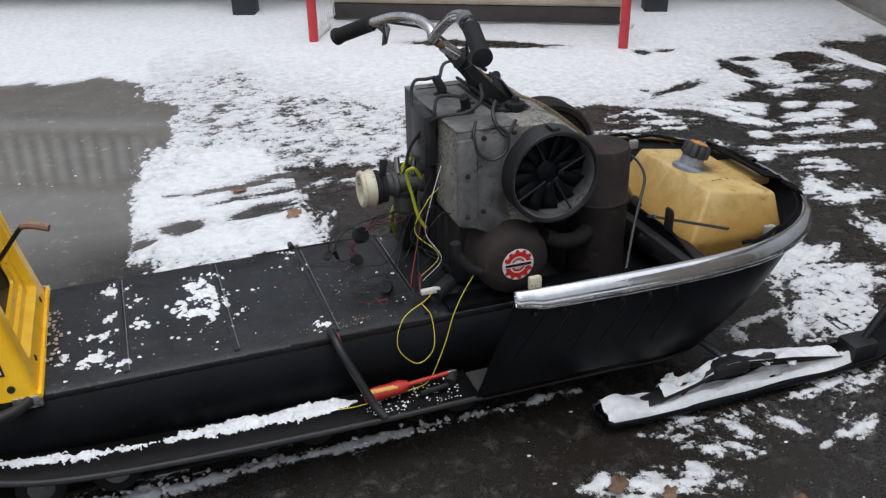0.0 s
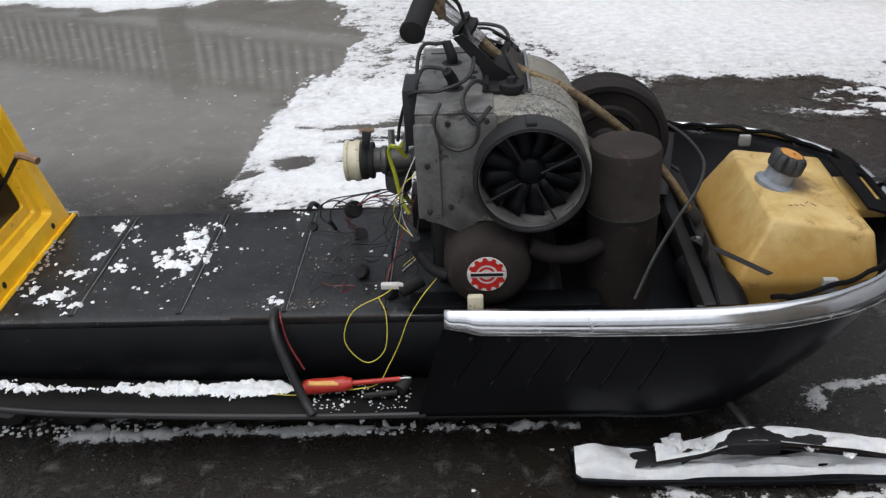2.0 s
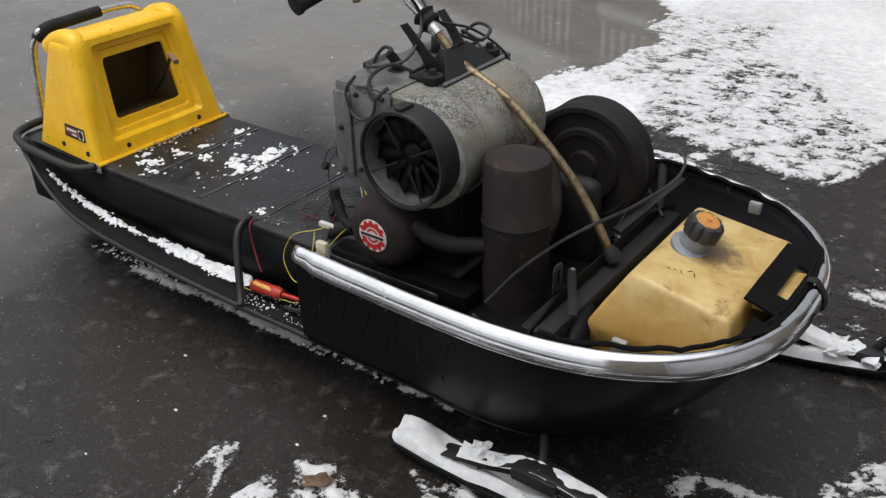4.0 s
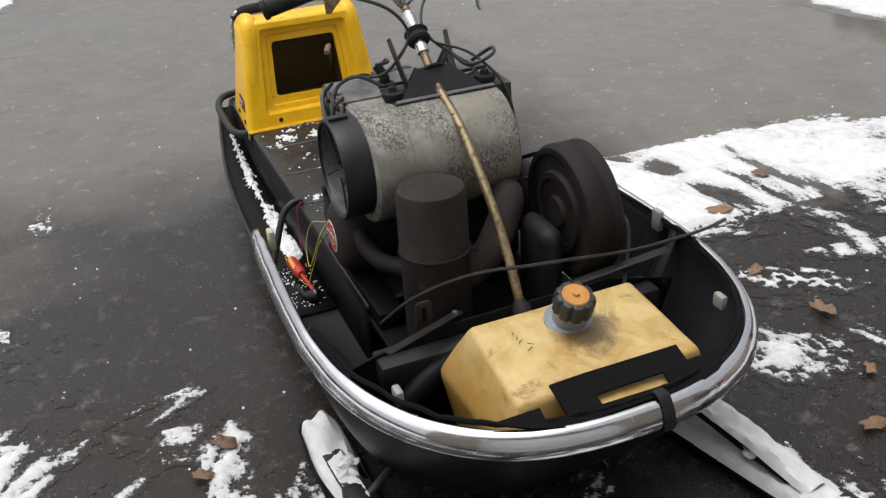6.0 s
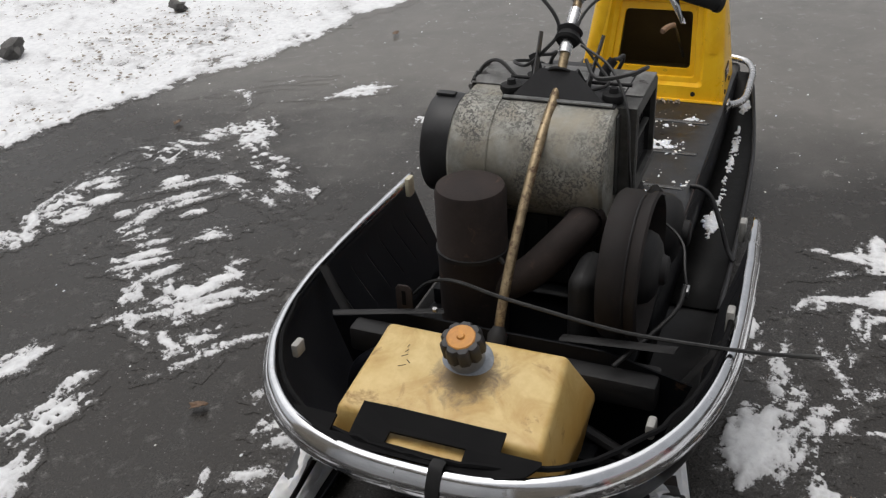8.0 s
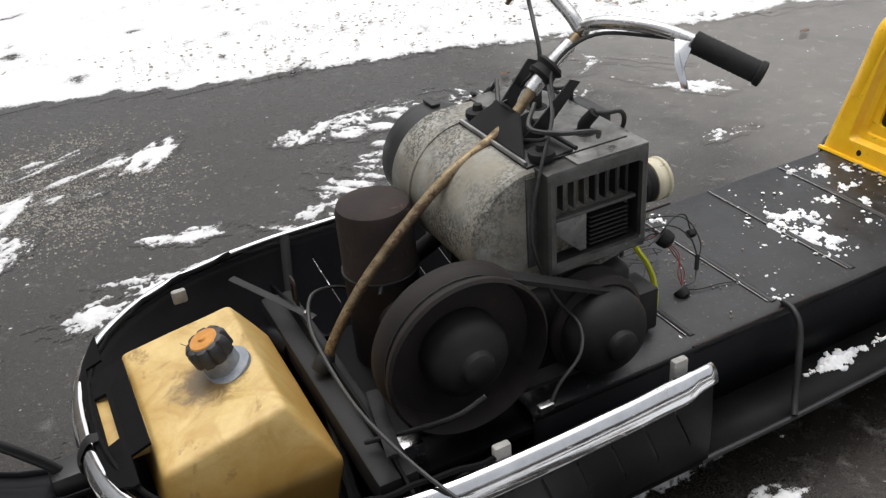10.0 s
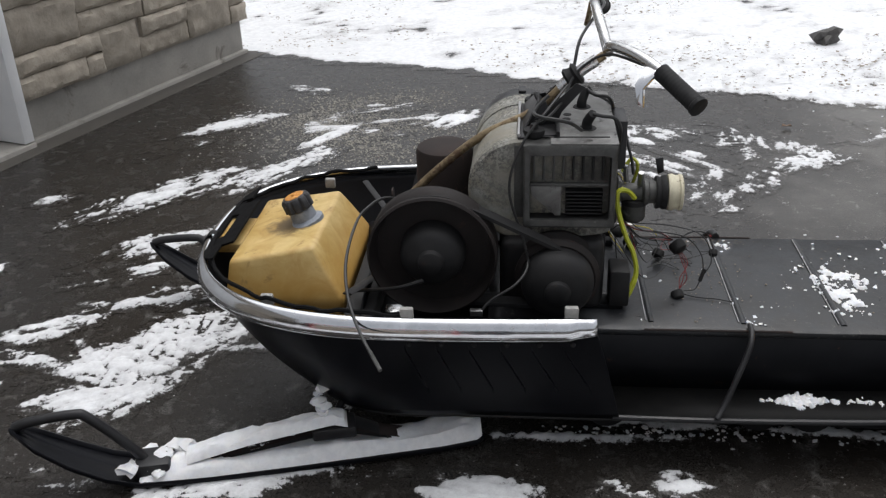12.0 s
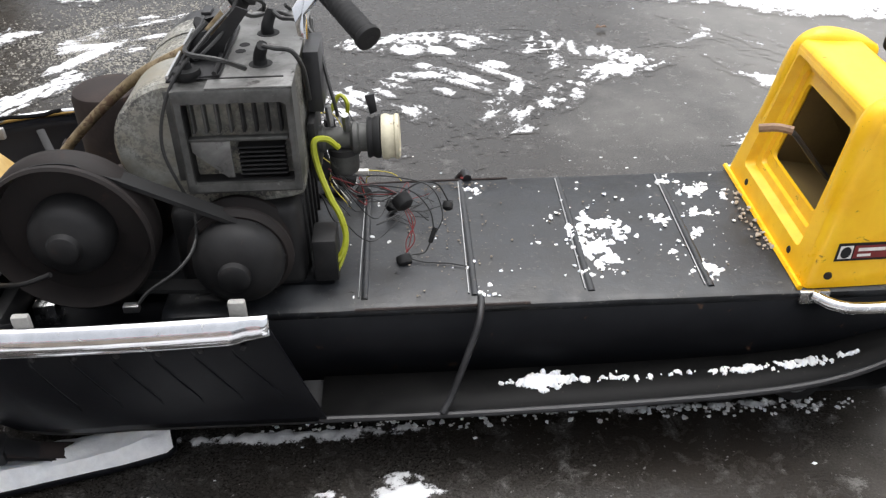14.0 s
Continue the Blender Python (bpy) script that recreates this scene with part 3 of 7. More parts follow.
patch("net", 1.470, 1.543, 0.156, 0.113, 155)
patch("slab", 1.621, 1.439, 0.097, 0.042, 171)
patch("net", 1.592, 1.106, 0.050, 0.069, 127)
patch("slab", 2.875, 1.886, 0.133, 0.066, 1)
patch("slab", 2.741, 1.619, 0.092, 0.065, 8)
patch("rung", 2.423, 1.353, 0.087, 0.051, 171)
patch("slab", 2.317, 1.081, 0.055, 0.057, 0)
patch("bare", 2.365, 2.052, 0.075, 0.094, 133)
patch("bare", 2.510, 2.181, 0.059, 0.042, 170)
patch("bare", 2.810, 2.102, 0.157, 0.107, 6)
patch("bare", 2.294, 1.777, 0.036, 0.045, 3)
patch("bare", 1.895, 1.863, 0.138, 0.022, 24)
patch("bare", 1.711, 1.869, 0.023, 0.026, 172)
patch("bare", 2.211, 2.480, 0.061, 0.034, 171)
patch("bare", 2.072, 2.501, 0.035, 0.033, 127)
patch("solid", 3.02, 1.96, 0.32, 0.11, 90)
patch("film", 2.60, 0.60, 0.30, 0.12, 60)
patch("bare", 2.36, 2.03, 0.16, 0.070, 93)
patch("bare", 1.89, 1.84, 0.19, 0.040, 18)
patch("bare", 2.43, 1.55, 0.17, 0.055, 5)
patch("bare", 2.94, 1.72, 0.12, 0.060, 94)
patch("bare", 1.30, 3.02, 0.40, 0.085, -30)
patch("slab", 1.276, 0.186, 0.048, 0.055, 119)
patch("tread", 1.269, 0.085, 0.086, 0.069, 166)
patch("tread", 1.168, -0.047, 0.073, 0.092, 166)
patch("slab", 1.020, -0.043, 0.095, 0.021, 62)
patch("slab", 1.343, -0.031, 0.080, 0.030, 6)
patch("slab", 0.955, -0.191, 0.046, 0.021, 66)
patch("slab", 0.963, -0.255, 0.047, 0.020, 177)
patch("slab", 1.141, -0.278, 0.052, 0.026, 15)
patch("rung", 0.913, -0.099, 0.074, 0.009, 8)
patch("solid", 0.781, -0.163, 0.019, 0.024, 137)
# on the other side of the machine, towards the lawn: bars pressed by tyre lugs, broken up as they melt
patch("slab", 0.485, -0.413, 0.051, 0.018, 160)
patch("rung", 0.457, -0.456, 0.075, 0.015, 151)
patch("solid", 0.551, -0.456, 0.024, 0.016, 127)
patch("rung", 0.539, -0.501, 0.027, 0.011, 125)
patch("slab", 0.410, -0.502, 0.050, 0.017, 150)
patch("rung", 0.486, -0.538, 0.039, 0.012, 142)
patch("film", 0.377, -0.523, 0.035, 0.011, 169)
patch("net", 0.464, -0.564, 0.043, 0.019, 156)
patch("rung", 0.378, -0.578, 0.047, 0.015, 152)
patch("slab", 0.311, -0.589, 0.037, 0.015, 166)
patch("slab", 0.272, -0.604, 0.076, 0.012, 160)
patch("solid", 0.162, -0.592, 0.018, 0.012, 165)
patch("film", 0.645, -0.505, 0.062, 0.051, 113)
patch("net", 0.626, -0.453, 0.023, 0.017, 4)
patch("rung", 0.659, -0.528, 0.042, 0.015, 121)
patch("slab", 0.860, -0.391, 0.067, 0.011, 5)
patch("slab", 0.851, -0.432, 0.076, 0.024, 10)
patch("slab", 0.824, -0.511, 0.034, 0.026, 23)
patch("slab", 0.832, -0.587, 0.062, 0.020, 14)
patch("solid", 0.950, -0.443, 0.052, 0.015, 18)
patch("rung", -0.751, -1.914, 0.029, 0.014, 125)
patch("slab", -0.538, -1.875, 0.065, 0.036, 142)
patch("rung", -0.427, -1.816, 0.037, 0.025, 123)
patch("rung", -0.346, -1.758, 0.053, 0.027, 146)
patch("rung", -0.531, -1.606, 0.040, 0.027, 142)
patch("rung", -0.521, -1.541, 0.087, 0.012, 138)
patch("rung", -0.433, -1.488, 0.091, 0.017, 140)
patch("rung", -0.302, -1.528, 0.032, 0.016, 141)
patch("rung", -0.392, -1.455, 0.090, 0.020, 141)
patch("rung", -0.265, -1.524, 0.075, 0.015, 172)
patch("rung", -0.341, -1.380, 0.037, 0.016, 140)
patch("slab", -0.167, -1.493, 0.056, 0.041, 151)
patch("rung", -0.163, -1.446, 0.044, 0.015, 138)
patch("rung", -0.126, -1.391, 0.031, 0.012, 138)
patch("rung", -0.053, -1.360, 0.065, 0.019, 134)
patch("rung", -0.021, -1.333, 0.069, 0.018, 130)
patch("slab", 0.032, -1.393, 0.086, 0.018, 78)
patch("rung", 0.017, -1.242, 0.050, 0.017, 147)
patch("rung", 0.049, -1.188, 0.044, 0.019, 143)
patch("slab", 0.087, -1.148, 0.038, 0.051, 122)
patch("slab", 0.056, -1.062, 0.065, 0.028, 147)
patch("slab", 0.192, -1.108, 0.083, 0.024, 123)
patch("slab", 0.195, -1.048, 0.053, 0.033, 143)
patch("slab", 0.121, -0.982, 0.058, 0.022, 130)
patch("rung", 0.070, -0.997, 0.091, 0.015, 141)
patch("solid", 0.174, -1.218, 0.020, 0.038, 132)
patch("slab", 0.319, -0.993, 0.072, 0.018, 72)
patch("slab", 0.282, -0.936, 0.052, 0.024, 137)
patch("rung", 0.297, -0.852, 0.086, 0.011, 144)
patch("rung", 0.264, -0.847, 0.061, 0.007, 132)
patch("slab", -0.242, -1.220, 0.070, 0.031, 135)
patch("rung", -0.213, -1.237, 0.042, 0.010, 136)
patch("rung", -0.099, -1.050, 0.022, 0.011, 137)
patch("slab", -0.025, -1.864, 0.057, 0.067, 162)
patch("net", -0.211, -1.860, 0.108, 0.139, 139)
patch("slab", -0.188, -1.876, 0.051, 0.047, 154)
patch("slab", -0.218, -1.762, 0.040, 0.030, 152)
patch("rung", -0.406, -1.912, 0.026, 0.020, 0)
patch("rung", -0.261, -1.625, 0.030, 0.022, 144)
patch("net", -0.713, -1.792, 0.074, 0.085, 155)
patch("slab", -0.774, -1.660, 0.127, 0.035, 71)
patch("slab", -0.753, -1.604, 0.043, 0.036, 162)
patch("slab", -1.165, -1.597, 0.049, 0.041, 160)
patch("net", -1.027, -1.589, 0.096, 0.120, 131)
patch("slab", -0.963, -1.531, 0.066, 0.033, 170)
patch("solid", -0.859, -1.499, 0.031, 0.044, 141)
patch("lug", -0.750, -1.335, 0.177, 0.030, 56)
patch("slab", -0.677, -1.264, 0.050, 0.016, 56)
patch("slab", -0.582, -1.366, 0.077, 0.035, 90)
patch("slab", -0.535, -1.300, 0.076, 0.036, 85)
patch("solid", -0.481, -1.225, 0.042, 0.019, 61)
patch("film", -0.464, -1.165, 0.044, 0.014, 62)
patch("film", -0.521, -1.056, 0.152, 0.033, 68)
patch("film", -0.904, -1.777, 0.138, 0.115, 88)
patch("film", -0.069, -1.058, 0.133, 0.055, 60)
patch("solid", 0.07, -0.68, 0.035, 0.014, 80)
patch("film", -0.02, -0.69, 0.08, 0.040, 109)
patch("slab", 0.51, -1.34, 0.08, 0.045, 159)
patch("net", 0.68, -1.10, 0.14, 0.060, 165)
patch("slab", 0.66, -1.14, 0.09, 0.020, 160)
patch("solid", 0.86, -1.05, 0.08, 0.050, 10)
patch("slab", -1.46, -1.41, 0.15, 0.045, 124)
patch("film", -1.47, -1.80, 0.16, 0.040, 123)
patch("film", -1.20, -1.75, 0.18, 0.050, 20)
patch("film", -0.40, -1.95, 0.22, 0.050, 0)
patch("film", -0.42, -1.08, 0.14, 0.025, 30)
patch("film", 0.14, -0.62, 0.10, 0.050, 60)
patch("net", -1.3, -0.95, 0.06, 0.030, 10)


def snow_cover(x, y):
    """How far a spot lies within the snow, in metres; below nought it is bare."""
    fine = 0.011 * fbm(x, y, 62, 3, 11)
    f = np.full(x.shape, -1.0)
    holes = np.full(x.shape, 1.0)
    for kind, cx, cy, long, wide, a in PATCHES:
        reach = max(long, wide) * 1.15 + 0.1
        near = (np.abs(x - cx) < reach) & (np.abs(y - cy) < reach)
        if not near.any():
            continue
        xs, ys, fn = x[near], y[near], fine[near]
        p = (xs - cx) * math.cos(a) + (ys - cy) * math.sin(a)
        q = -(xs - cx) * math.sin(a) + (ys - cy) * math.cos(a)
        # drawn out along the patch, as wheels and shovels leave it
        sp, sq = (p * 0.55 + cx * 3.1, q * 1.5 + cy * 2.3) if long >= wide else (p * 1.5 + cx * 3.1, q * 0.55 + cy * 2.3)
        rough = 0.026 * fbm(sp, sq, 9, 4, 3) + 0.015 * fbm(sp, sq, 31, 3, 51)
        d = (1 - np.sqrt((p / long) ** 2 + (q / wide) ** 2)) * min(long, wide)
        if kind in ("sheet", "grain"):
            # fills its box nearly to the corners
            d = (1 - (np.abs(p / long) ** 4 + np.abs(q / wide) ** 4) ** 0.25) * min(long, wide)
        if kind == "bare":
            holes[near] = np.minimum(holes[near], -d - rough * 0.8)
            continue
        g = d * 0.8 + rough + fn - 0.008
        if kind == "solid":
            g = np.minimum(g + 0.004, 0.022 + 0.038 * fbm(sp, sq, 20, 3, 61))
        elif kind == "slab":
            g = np.minimum(g + 0.007, 0.024 + 0.042 * fbm(sp, sq, 20, 3, 61))
        elif kind == "lug":
            bars = 0.015 * np.sin(2 * math.pi * (p + 0.012 * fbm(xs, ys, 7, 2, 5)) / 0.058)
            g = np.minimum(g + 0.01, bars - 0.009 + 1.1 * rough + 0.5 * fn)
        elif kind == "rung":
            g = np.minimum(d * 1.1 + 0.40 * rough + 0.7 * fn + 0.001, 0.026)
        elif kind == "strip":
            g = d * 2.2 + 0.002 + 0.9 * rough + 1.5 * fn
        elif kind == "tread":
            bars = 0.013 * np.sin(2 * math.pi * (q + 0.016 * fbm(xs, ys, 6, 2, 5)) / 0.043)
            g = np.minimum(g + 0.008, bars + 0.001 + 0.8 * rough + fn)
        elif kind == "bars":
            g = np.minimum(g, -0.003 + 0.012 * np.sin(2 * math.pi * p / 0.075) + 0.3 * rough)
        elif kind == "net":
            cell = np.abs(vnoise(xs, ys, 34, 2)) + 0.5 * np.abs(vnoise(xs, ys, 60, 4))
            g = np.minimum(g, 0.008 - 0.060 * (cell - 0.20) + 0.9 * rough)
        elif kind == "lace":
            cell = np.abs(vnoise(xs, ys, 34, 2)) + 0.5 * np.abs(vnoise(xs, ys, 60, 4))
            g = np.minimum(g + 0.012, 0.018 - 0.10 * (0.47 - cell).clip(0, 1) + 0.3 * rough)
        elif kind == "grain":
            g = np.minimum(g, 0.0065 + 0.010 * vnoise(xs * 0.6, ys, 30, 6) + 0.009 * vnoise(xs * 0.7, ys, 70, 8) + 0.2 * rough)
        elif kind == "sheet":
            g = np.minimum(g, 0.036 + 0.020 * fbm(xs, ys, 14, 3, 9) + fn)
        elif kind == "film":
            g = np.minimum(g, -0.013 + 0.024 * fbm(sp, sq, 16, 3, 63))
        f[near] = np.maximum(f[near], g)
    # the lawn beyond the edge of the asphalt, and the snowed-over far side
    kerb = np.interp(x, [-6, -2.8, -2.1, -1.6, -1.06, -0.6, 0.0, 0.67, 1.36, 1.8, 3], [-0.85, -1.78, -1.93, -2.18, -2.33, -2.50, -2.66, -2.89, -3.12, -3.24, -3.6])
    lawn = (kerb - y) * 0.9 + 0.05 * fbm(x, y, 2.6, 5, 21) + 0.03 * fbm(x, y, 22, 3, 25)
    lawn = np.minimum(lawn, 0.040 + 0.030 * fbm(x, y, 5, 4, 27) + 0.022 * fbm(x, y, 26, 3, 29))
    edge = np.interp(x, [-6, -1.9, -1.3, -1.0, -0.8, -0.6, -0.1, 0.03, 0.28, 0.5, 0.95, 1.2, 1.6, 1.85, 2.1, 2.4, 2.7, 3.2, 3.6, 5], [3.6, 3.1, 3.15, 3.06, 3.12, 2.9, 3.0, 2.5, 2.35, 2.05, 1.72, 1.76, 1.66, 1.52, 1.62, 1.75, 2.04, 2.3, 2.25, 2.4])
    far = (y - edge) * 0.6 + 0.05 * fbm(x, y, 3.2, 5, 31) + fine
    far = np.minimum(far, 0.048 + 0.022 * fbm(x, y, 3.1, 4, 33))
    # thinning to speckles towards its edge
    thin = np.clip((edge + 0.8 - y) / 0.8, 0, 1) * (x > -0.6)
    far = np.where(far > 0.008, np.minimum(far, 0.040 - 0.030 * thin + 0.012 * vnoise(x * 0.7, y, 45, 35)), far)
    return np.maximum(np.minimum(np.maximum(f, far), holes), lawn)


def snow_sheet(name, label, x0, x1, y0, y1, step, skip=None):
    nx, ny = int(round((x1 - x0) / step)) + 1, int(round((y1 - y0) / step)) + 1
    x, y = np.meshgrid(np.linspace(x0, x1, nx), np.linspace(y0, y1, ny))
    f = snow_cover(x, y)
    inner = np.clip(f, 0, 0.03) / 0.03
    z = 0.0012 + np.clip(f * 0.42, 0.0, 0.006) + np.where(f > 0, inner * (0.0022 * fbm(x, y, 34, 3, 41) + 0.006 * np.clip(fbm(x, y, 4, 3, 43), -0.4, 1)), 0)
    keep = f > -0.020
    if skip:
        a0, a1, b0, b1 = skip
        inside = (x > a0 + 1e-6) & (x < a1 - 1e-6) & (y > b0 + 1e-6) & (y < b1 - 1e-6)
        keep &= ~inside
    cell = keep[:-1, :-1] | keep[1:, :-1] | keep[:-1, 1:] | keep[1:, 1:]
    j, i = np.nonzero(cell)
    base = j * nx + i
    quads = np.stack([base, base + 1, base + nx + 1, base + nx], 1)
    used, quads = np.unique(quads, return_inverse=True)
    quads = quads.reshape(-1, 4)
    co = np.stack([x.ravel()[used], y.ravel()[used], z.ravel()[used]], 1)
    me = bpy.data.meshes.new(name)
    me.from_pydata(co.tolist(), [], quads.tolist())
    me.polygons.foreach_set("use_smooth", np.ones(len(me.polygons), bool))
    depth = me.attributes.new("depth", "FLOAT", "POINT")
    depth.data.foreach_set("value", f.ravel()[used].astype(np.float32))
    me.materials.append(GROUNDSNOW)
    tagged(new(name, me), label, "snow", kind="stuff")


ground_sheet()
snow_sheet("snow_patches", "thin melting snow patches with tyre and shoe marks on asphalt", -2.4, 3.4, -2.6, 3.0, 0.0062)
snow_sheet("snow_cover", "trodden snow over lawn and far driveway", -15.0, 12.0, -15.0, 15.0, 0.06, skip=(-2.4, 3.4, -2.6, 3.0))


# ---- garage with stone-faced wall ----
CORNER = Vector((1.82, -3.29, 0))
ALONG = Vector((0.316, 0.949, 0)).normalized()
OUT = Vector((-ALONG.y, ALONG.x, 0))  # towards the driveway
GARAGE = Matrix((( ALONG.x, OUT.x, 0, CORNER.x), (ALONG.y, OUT.y, 0, CORNER.y), (0, 0, 1, 0), (0, 0, 0, 1)))  # local x along the front, y out


def garage_part(name, bm, mat, parent, label=""):
    ob = part(name, bm, mat, parent, label)
    ob.matrix_local = Matrix.Identity(4)
    return ob


def split_stone(p, q, low, high, proud):
    """A rock-faced block: a rough bulging face with broken edges and flat sides."""
    nx, nz = max(5, int((q - p) / 0.022)), max(5, int((high - low) / 0.022))
    rows = []
    for j in range(nz + 1):
        row = []
        for i in range(nx + 1):
            u, v = p + (q - p) * i / nx, low + (high - low) * j / nz
            inset = min(u - p, q - u, v - low, high - v)
            key = Vector((u * 9, v * 9, p * 3))
            out = proud - 0.016 * max(0.0, 1 - inset / 0.02) ** 1.5 + 0.010 * noise.noise(key) + 0.007 * noise.noise(key * 3.1) + 0.004 * noise.noise(key * 7.3)
            row.append(Vector((u + 0.003 * noise.noise(key * 2.2), out, v + 0.004 * noise.noise(key * 2.7 + Vector((4, 0, 0))))))
        rows.append(row)
    bm = loft(rows)
    edge = [e for e in bm.edges if e.is_boundary]
    made = bmesh.ops.extrude_edge_only(bm, edges=edge)["geom"]
    for v in made:
        if isinstance(v, bmesh.types.BMVert):
            v.co.y = -0.05
    bmesh.ops.recalc_face_normals(bm, faces=bm.faces)
    return bm


def build_garage():
    g = thing("garage", "garage with tan split-stone facing on a concrete footing and white door", "garage")
    g.matrix_world = GARAGE
    for s0, s1 in ((0.0, 1.70), (4.45, 9.0)):
        wall = garage_part("wall", block(s0, s1, -0.30, -0.030, 0.195, 2.8, 0.0), MORTAR, g, "stone-faced wall")
        garage_part("footing", block(s0 + 0.01, s1, -0.28, -0.045, -0.05, 0.195, 0.004), CONCRETE, g, "bare concrete footing")
        garage_part("footing_lip", block(s0 + 0.005, s1, -0.07, -0.012, -0.03, 0.022, 0.006), CONCRETE, g)
        rng = random.Random(5 + int(s0))
        laid = []
        if s0 == 0.0:
            laid = [(-0.02, 0.13, 0.20, 0.30), (-0.02, 0.13, 0.30, 0.40), (0.13, 0.51, 0.20, 0.40), (0.51, 0.90, 0.20, 0.304), (0.51, 0.88, 0.304, 0.40), (0.90, 1.17, 0.20, 0.40),
                    (1.17, 1.285, 0.20, 0.298), (1.285, 1.698, 0.20, 0.306), (1.17, 1.698, 0.306, 0.40), (1.28, 1.698, 0.40, 0.60), (0.84, 1.28, 0.40, 0.505), (0.80, 1.28, 0.505, 0.60),
                    (0.50, 0.84, 0.40, 0.505), (0.46, 0.80, 0.505, 0.60), (0.13, 0.46, 0.40, 0.60), (-0.02, 0.13, 0.40, 0.60)]
        z = 0.60 if s0 == 0.0 else 0.20
        while z < 1.5:
            tall = rng.choice((0.20, 0.20, 0.17))
            s = s0 - 0.02
            while s < s1 - 0.02:
                e = min(s + rng.uniform(0.24, 0.48), s1 - 0.002)
                if s1 - e < 0.08:
                    e = s1 - 0.002
                if rng.random() < 0.4:
                    laid.append((s, e, z, z + tall))
                else:
                    m = s + (e - s) * rng.uniform(0.35, 0.7)
                    laid += [(s, e, z, z + tall * 0.5)] + ([(s, m, z + tall * 0.5, z + tall), (m, e, z + tall * 0.5, z + tall)] if e - s > 0.3 else [(s, e, z + tall * 0.5, z + tall)])
                s = e
            z += tall
        for p, q, low, high in laid:
            garage_part("stone", split_stone(p + 0.002, q - 0.002, low + 0.002, high - 0.002, rng.uniform(-0.004, 0.010)), STONE, wall)
    garage_part("end_wall", block(-0.0, 0.28, -6.0, -0.30, 0.0, 2.8, 0.0), MORTAR, g)
    garage_part("apron", block(-0.15, 4.9, -0.05, 0.10, -0.05, 0.004, 0.003), APRON, g, "brownish damp strip along the footing")
    garage_part("threshold", block(1.70, 4.45, -0.40, 0.02, -0.05, 0.025, 0.005), CONCRETE, g, "concrete door sill")
    door = garage_part("door", block(1.76, 4.40, -0.20, -0.16, 0.03, 2.2, 0.003), WHITE, g, "white panelled garage door")
    for k in range(7):
        garage_part("door_batten", block(1.83 + 0.42 * k, 1.86 + 0.42 * k, -0.165, -0.145, 0.035, 2.18, 0.003), WHITE, door)
    garage_part("door_jamb", block(1.70, 1.755, -0.26, 0.012, 0.03, 2.25, 0.004), WHITE, g, "scuffed white door jamb")
    garage_part("door_jamb", block(4.395, 4.45, -0.26, 0.012, 0.03, 2.25, 0.004), WHITE, g, "scuffed white door jamb")
    garage_part("roof", block(-0.05, 9.0, -6.0, 0.0, 2.805, 2.93, 0.004), DECKWOOD, g, "plain dark roof slab")
    garage_part("lintel", block(1.70, 4.45, -0.30, -0.02, 2.25, 2.8, 0.004), MORTAR, g)


build_garage()


